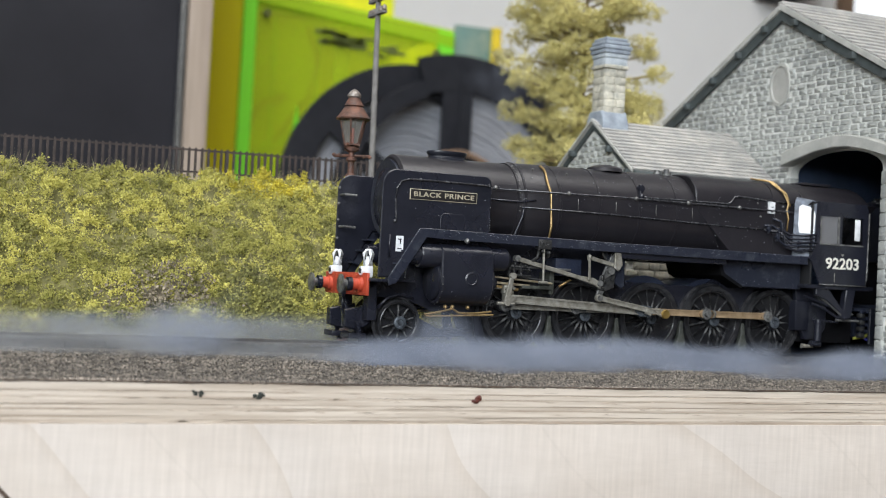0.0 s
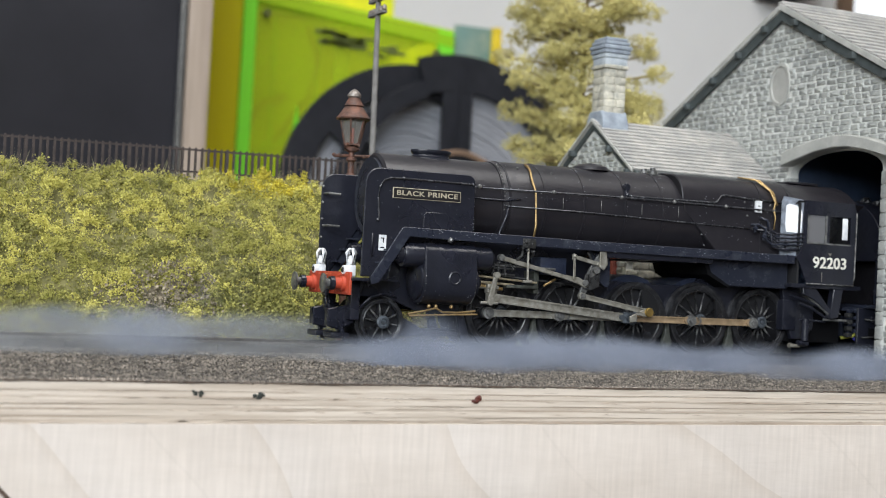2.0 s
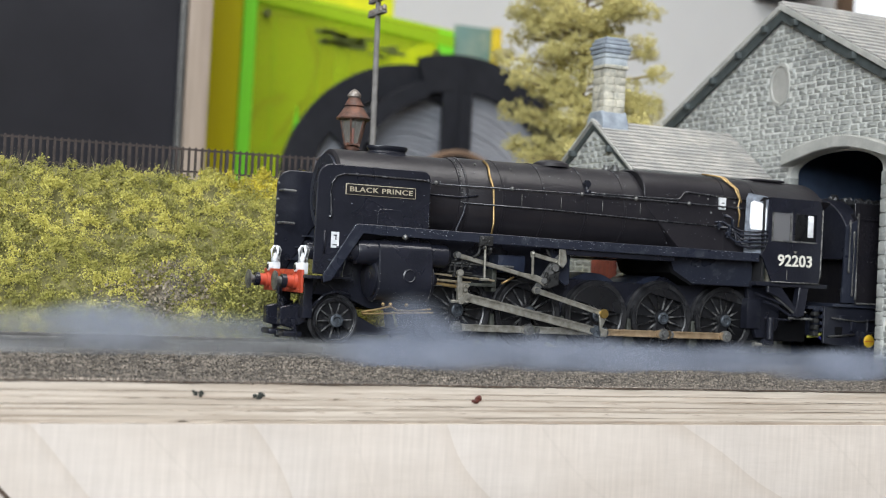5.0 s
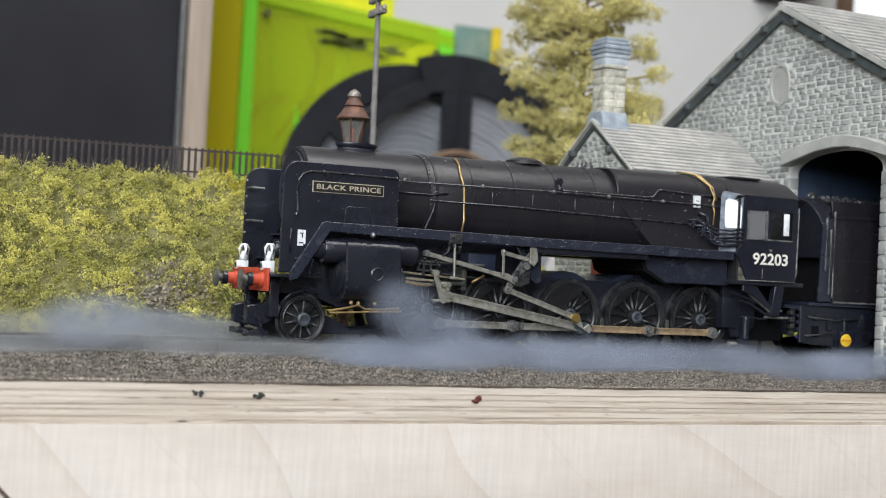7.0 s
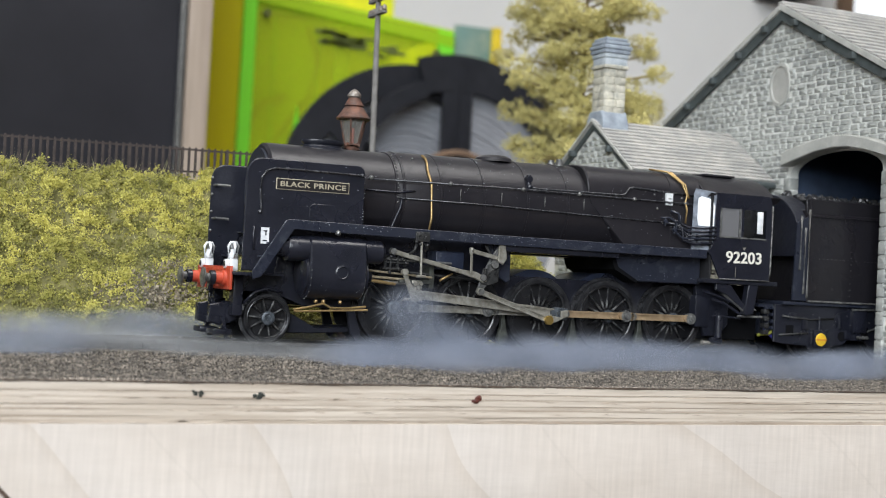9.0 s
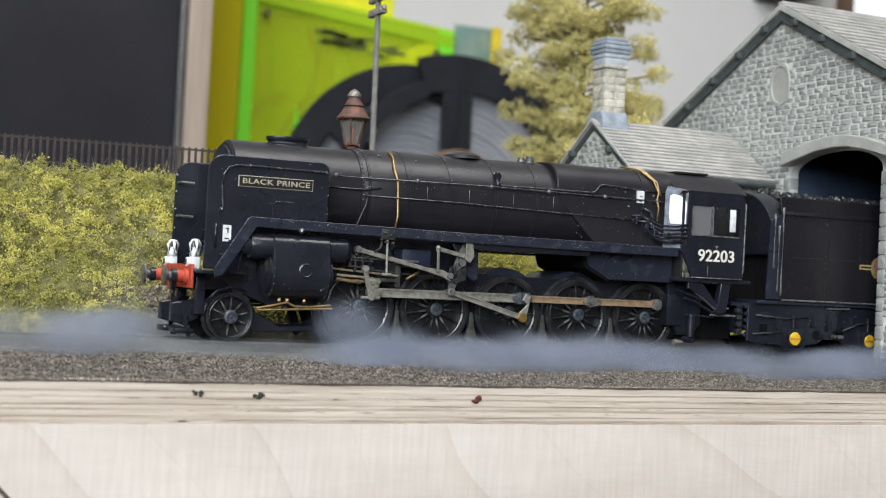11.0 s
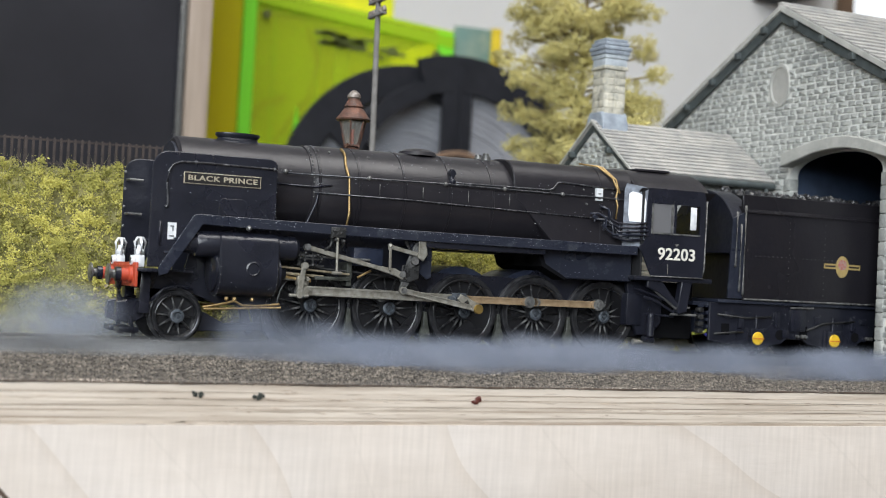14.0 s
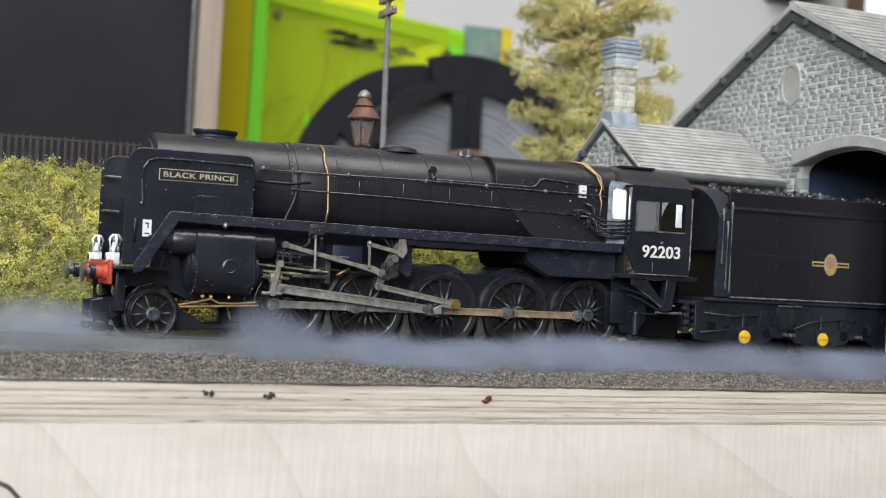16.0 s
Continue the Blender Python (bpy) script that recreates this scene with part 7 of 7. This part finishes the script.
# ---- steam, in soft puffs of thin drifting veils
def steam_material(name, density, lo=0.25, hi=0.68, scale=75.0, swirl=0.7, colour=(0.37, 0.41, 0.50)):
    m = bpy.data.materials.new(name)
    m.use_nodes = True
    n, l = m.node_tree.nodes, m.node_tree.links
    n.remove(n["Principled BSDF"])
    co = n.new("ShaderNodeTexCoord")
    half = n.new("ShaderNodeVectorMath")
    half.operation = "MULTIPLY_ADD"
    half.inputs[1].default_value, half.inputs[2].default_value = (2, 2, 2), (-1, -1, -1)
    l.new(co.outputs["Generated"], half.inputs[0])
    ball_ = n.new("ShaderNodeTexGradient")
    ball_.gradient_type = "SPHERICAL"
    l.new(half.outputs[0], ball_.inputs["Vector"])
    soft = n.new("ShaderNodeMapRange")
    soft.interpolation_type = "SMOOTHERSTEP"
    soft.inputs["From Min"].default_value, soft.inputs["From Max"].default_value = 0.02, 0.75
    l.new(ball_.outputs["Fac"], soft.inputs["Value"])
    info = n.new("ShaderNodeObjectInfo")
    shift = n.new("ShaderNodeVectorMath")
    shift.operation = "MULTIPLY_ADD"
    shift.inputs[1].default_value = (1, 1, 1)
    l.new(co.outputs["Object"], shift.inputs[0])
    l.new(info.outputs["Random"], shift.inputs[2])
    tex = n.new("ShaderNodeTexNoise")
    tex.inputs["Scale"].default_value, tex.inputs["Detail"].default_value, tex.inputs["Distortion"].default_value = scale, 4.0, swirl
    l.new(shift.outputs[0], tex.inputs["Vector"])
    cut = n.new("ShaderNodeMapRange")
    cut.inputs["From Min"].default_value, cut.inputs["From Max"].default_value = lo, hi
    l.new(tex.outputs["Fac"], cut.inputs["Value"])
    a, b = n.new("ShaderNodeMath"), n.new("ShaderNodeMath")
    a.operation = b.operation = "MULTIPLY"
    l.new(soft.outputs[0], a.inputs[0])
    l.new(cut.outputs[0], a.inputs[1])
    l.new(a.outputs[0], b.inputs[0])
    b.inputs[1].default_value = density
    clear, dif, tl, both, mix = n.new("ShaderNodeBsdfTransparent"), n.new("ShaderNodeBsdfDiffuse"), n.new("ShaderNodeBsdfTranslucent"), n.new("ShaderNodeMixShader"), n.new("ShaderNodeMixShader")
    dif.inputs["Color"].default_value = tl.inputs["Color"].default_value = (*colour, 1)
    both.inputs[0].default_value = 0.35
    l.new(dif.outputs[0], both.inputs[1])
    l.new(tl.outputs[0], both.inputs[2])
    l.new(b.outputs[0], mix.inputs[0])
    l.new(clear.outputs[0], mix.inputs[1])
    l.new(both.outputs[0], mix.inputs[2])
    l.new(mix.outputs[0], n["Material Output"].inputs["Surface"])
    return m


STEAMTHICK = steam_material("thick_steam", 0.40, 0.05, 0.62, 42.0, 0.6)
STEAMFAINT = steam_material("faint_steam", 0.07, 0.47, 0.72, 38.0, 2.4)
STEAMTHIN = steam_material("thin_steam", 0.24, 0.12, 0.62, 50.0, 0.8)
MIST = steam_material("ground_mist", 0.23, -0.1, 0.6, 26.0, 0.4, (0.42, 0.435, 0.45))


def puff_mesh(rx, ry, rz, seed, veils=3):
    """A puff: curved veils, one behind another, filling an ellipsoid."""
    rnd = random.Random(seed)
    bm = B()
    nx, nz = 12, 8
    for k in range(veils):
        y = ry * (-0.6 + 1.2 * (k + 0.5) / veils)
        ph = rnd.uniform(0, 6)
        g = []
        for i in range(nx + 1):
            g.append([])
            for j in range(nz + 1):
                u, w = -1 + 2 * i / nx, -1 + 2 * j / nz
                g[-1].append(bm.verts.new((u * rx, y + ry * 0.22 * math.sin(ph + 2.3 * u + 1.7 * w), w * rz)))
        for i in range(nx):
            for j in range(nz):
                bm.faces.new((g[i][j], g[i + 1][j], g[i + 1][j + 1], g[i][j + 1]))
    for s in (-1, 1):
        bm.verts.new((0, s * ry, 0))
    return bm


PUFFS = []


def puff(at, size, material, seed, rows=None, drift=(0, 0, 0)):
    ob = new("steam_puff", mesh_of("steam_puff", puff_mesh(*size, seed), material))
    tagged(ob, "soft blue-grey steam drifting low over the track", "steam", kind="stuff")
    ob.location = Vector(at) * MM
    PUFFS.append((ob, Vector(at), rows, Vector(drift), seed))
    return ob


def build_steam():
    rnd = random.Random(77)
    # a low bank along the near side of the engine, in front of the wheels
    for k in range(18):
        x = -12 + k * 10.2
        puff((x, rnd.uniform(-40, -24), rnd.uniform(-2.4, 0.2)), (rnd.uniform(19, 27), rnd.uniform(5, 9), rnd.uniform(6.2, 8.0)), STEAMTHICK, 100 + k, None, (rnd.uniform(-4, -1), 0, rnd.uniform(-0.4, 0.4)))
    # a thin veil over the empty track, and mist at the foot of the bank
    for k in range(7):
        x = -118 + k * 17
        puff((x, rnd.uniform(-26, -12), rnd.uniform(-2.5, -0.5)), (rnd.uniform(24, 34), 6, rnd.uniform(3.4, 4.8)), MIST, 200 + k, None, (rnd.uniform(-6, -2), 0, 0))
    for k in range(9):
        x = -120 + k * 17
        puff((x, rnd.uniform(19, 25), rnd.uniform(-1.2, 0.8)), (rnd.uniform(24, 34), 4, rnd.uniform(5.5, 7.5)), MIST, 300 + k, None, (rnd.uniform(-5, -2), 0, 0))
    # puffs that wander as the engine comes on: seconds and place
    roam = (
        ("cylinder", ( (0, 7.3, -24, 2.2), (2, 3.4, -24, 1.4), (3.5, 0.2, -24, 2.7), (6.5, -3.7, -24, 9), (7.5, -4.9, -24, 10.4), (9, -1.7, -24, 8.4), (11.5, -24.1, -24, 3.4), (13, -36.4, -24, 3.1), (14.5, -44.8, -24, 1.8), (16, -43.4, -24, 2.2) )),
        ("wheel", ( (0, -4.2, -26, -2.9), (3.5, 1.8, -26, 0), (6.5, 4.7, -26, 4.4), (8, 7.9, -26, 3.1), (9, 6.4, -26, 1.6), (11.5, -13.5, -26, -0.3), (14, -28.3, -26, 0.7), (16, -36.9, -26, 0.5) )),
        ("front", ( (0, -59.4, -22, 3), (2, -70.1, -22, 2), (4, -76.6, -22, 2.1), (6.5, -78.1, -22, 5.7), (7.5, -86.4, -22, 1.8), (8.3, -92, -22, -1.5), (9, -94.4, -22, -1.0), (11.5, -80.5, -22, 1.7), (13, -85.6, -22, 2.8), (14, -88.3, -22, 6.6), (14.8, -97.1, -22, 7.6), (16, -94.4, -22, 3.2) )),
        ("wisp", ((0, -34.8, 20, 1.5), (4, -48.8, 20, 1.8), (9, -58, 20, 4), (11, -62, 20, 10), (12, -68, 20, 30), (12.5, -72, 20, 52), (13, -78, 20, 74), (13.5, -84, 20, 104), (14, -88, 20, 132), (16, -92, 20, 150))),
        ("wisp", ((0, -12.3, 20, 2.9), (5, -34.9, 20, 3), (9, -46, 20, 4), (12, -50, 20, 5), (14, -52, 20, 10), (14.8, -52, 20, 32), (15.2, -51, 20, 58), (15.5, -50, 20, 78), (16, -50, 20, 116))),
        ("wisp", ((0, 62, 60, 84), (0.8, 62, 60, 120), (1.0, 62, 60, 190), (1.6, 62, 60, 190), (1.9, 62, 30, 20), (2.4, 61, 50, 44), (3.0, 62, 60, 76), (3.5, 61, 60, 100), (4.0, 60, 60, 150), (6, 56, 60, 190), (16, 56, 60, 190))),
        ("bank", ( (0, -74.8, 24, 1.5), (4, -87.8, 24, 3.3), (6.5, -52.5, 24, 2.2), (9, -61.5, 24, 1.9), (12, -67.5, 24, 1.8), (16, -79.1, 24, 0.7) )),
        ("bank", ( (0, -23.4, 26, 2.3), (4, -31.6, 26, 2.8), (6.5, -39.5, 26, 1.8), (9, -47.3, 26, 2.3), (12, -74.4, 26, 0.7), (16, -87.4, 26, 0.3) )),
    )
    for k, (name, rows) in enumerate(roam):
        size = {"cylinder": (14, 6, 11), "wheel": (17, 6, 9), "front": (19, 6, 9), "bank": (24, 4, 6), "wisp": (20, 4, 26)}[name]
        puff(rows[0][1:], size, STEAMFAINT if name == "wisp" else STEAMTHIN if name in ("cylinder", "bank") else STEAMTHICK, 400 + k, rows)


build_steam()


def steam_motions():
    for ob, at, rows, drift, seed in PUFFS:
        if rows is None:
            rows = []
            for k in range(9):
                t = k * 2.0
                sway = Vector((2.2 * math.sin(t * 0.55 + seed), 0.6 * math.sin(t * 0.4 + seed * 1.7), 0.35 * math.sin(t * 0.7 + seed * 0.6)))
                p = at + drift * (t / 8.0) + sway
                rows.append((t, p.x, p.y, p.z))
        walk(ob, [(t, pose(x * MM, y * MM, z * MM, 0, 6 * math.sin(t * 0.5 + seed), 0)) for t, x, y, z in rows])


# ---- what moves
def motions():
    walk(loco, [(t, pose(s * MM, 0, 0)) for t, s in PATH])
    walk(tender, [(t, pose(s * MM, 0, 0)) for t, s in PATH])
    for w, c, r, side, _ in WHEELS:
        phase = 0 if side < 0 else 90
        rows = []
        for t, s in PATH:
            a = crank_angle(s) if r == R_DRIVE else math.degrees(-s / r)
            base = pose(*(Vector(c) * MM), 0, -(a + phase), 0)
            rows.append((t, base @ pose(0, 0, 0, 0, 0, 180 if side > 0 else 0)))
        walk(w, rows)
    for ob in RODS:
        walk(ob, [(t, pose(CRANK * math.cos(radians(crank_angle(s))) * MM, 0, (R_DRIVE + CRANK * math.sin(radians(crank_angle(s)))) * MM)) for t, s in PATH])
    con, cross, comb, ecc, link = [], [], [], [], []
    for t, s in PATH:
        a = radians(crank_angle(s))
        px, pz = HUBS[2] + CRANK * math.cos(a), R_DRIVE + CRANK * math.sin(a)
        cz = 13.8
        cx = px - math.sqrt(CON ** 2 - (pz - cz) ** 2)
        tilt = math.degrees(math.atan2(pz - cz, px - cx))
        con.append((t, pose(cx * MM, 0, cz * MM, 0, -tilt, 0)))
        cross.append((t, pose(cx * MM, 0, cz * MM)))
        comb.append((t, pose((cx - 1.5) * MM, 0, 12.6 * MM, 0, math.degrees(math.atan2(31.2 + 0.3 * (cx - 33) - cx + 1.5, 9.8)), 0)))
        ex = HUBS[2] + RETURN[0] * math.cos(a) - RETURN[1] * math.sin(a)
        ez = R_DRIVE + RETURN[0] * math.sin(a) + RETURN[1] * math.cos(a)
        # the link's foot swings on its pivot, at the rod's length from the return crank
        d = V(LINKP[0] - ex, LINKP[1] - ez)
        q = (ECC ** 2 - LINK_R ** 2 + d.length_squared) / (2 * d.length)
        h = math.sqrt(max(0.0, ECC ** 2 - q * q))
        u = d.normalized()
        best = min((V(ex, ez) + u * q + V(-u.y, u.x) * h * k for k in (1, -1)), key=lambda p: p.y)
        ecc.append((t, pose(best.x * MM, 0, best.y * MM, 0, -math.degrees(math.atan2(ez - best.y, ex - best.x)), 0)))
        link.append((t, pose(LINKP[0] * MM, 0, LINKP[1] * MM, 0, -math.degrees(math.atan2(best.x - LINKP[0], LINKP[1] - best.y)), 0)))
    for ob, rows in ((CONROD, con), (CROSSHEAD, cross), (COMBLEVER, comb), (ECCROD, ecc), (EXPLINK, link)):
        walk(ob, rows)
    steam_motions()


motions()
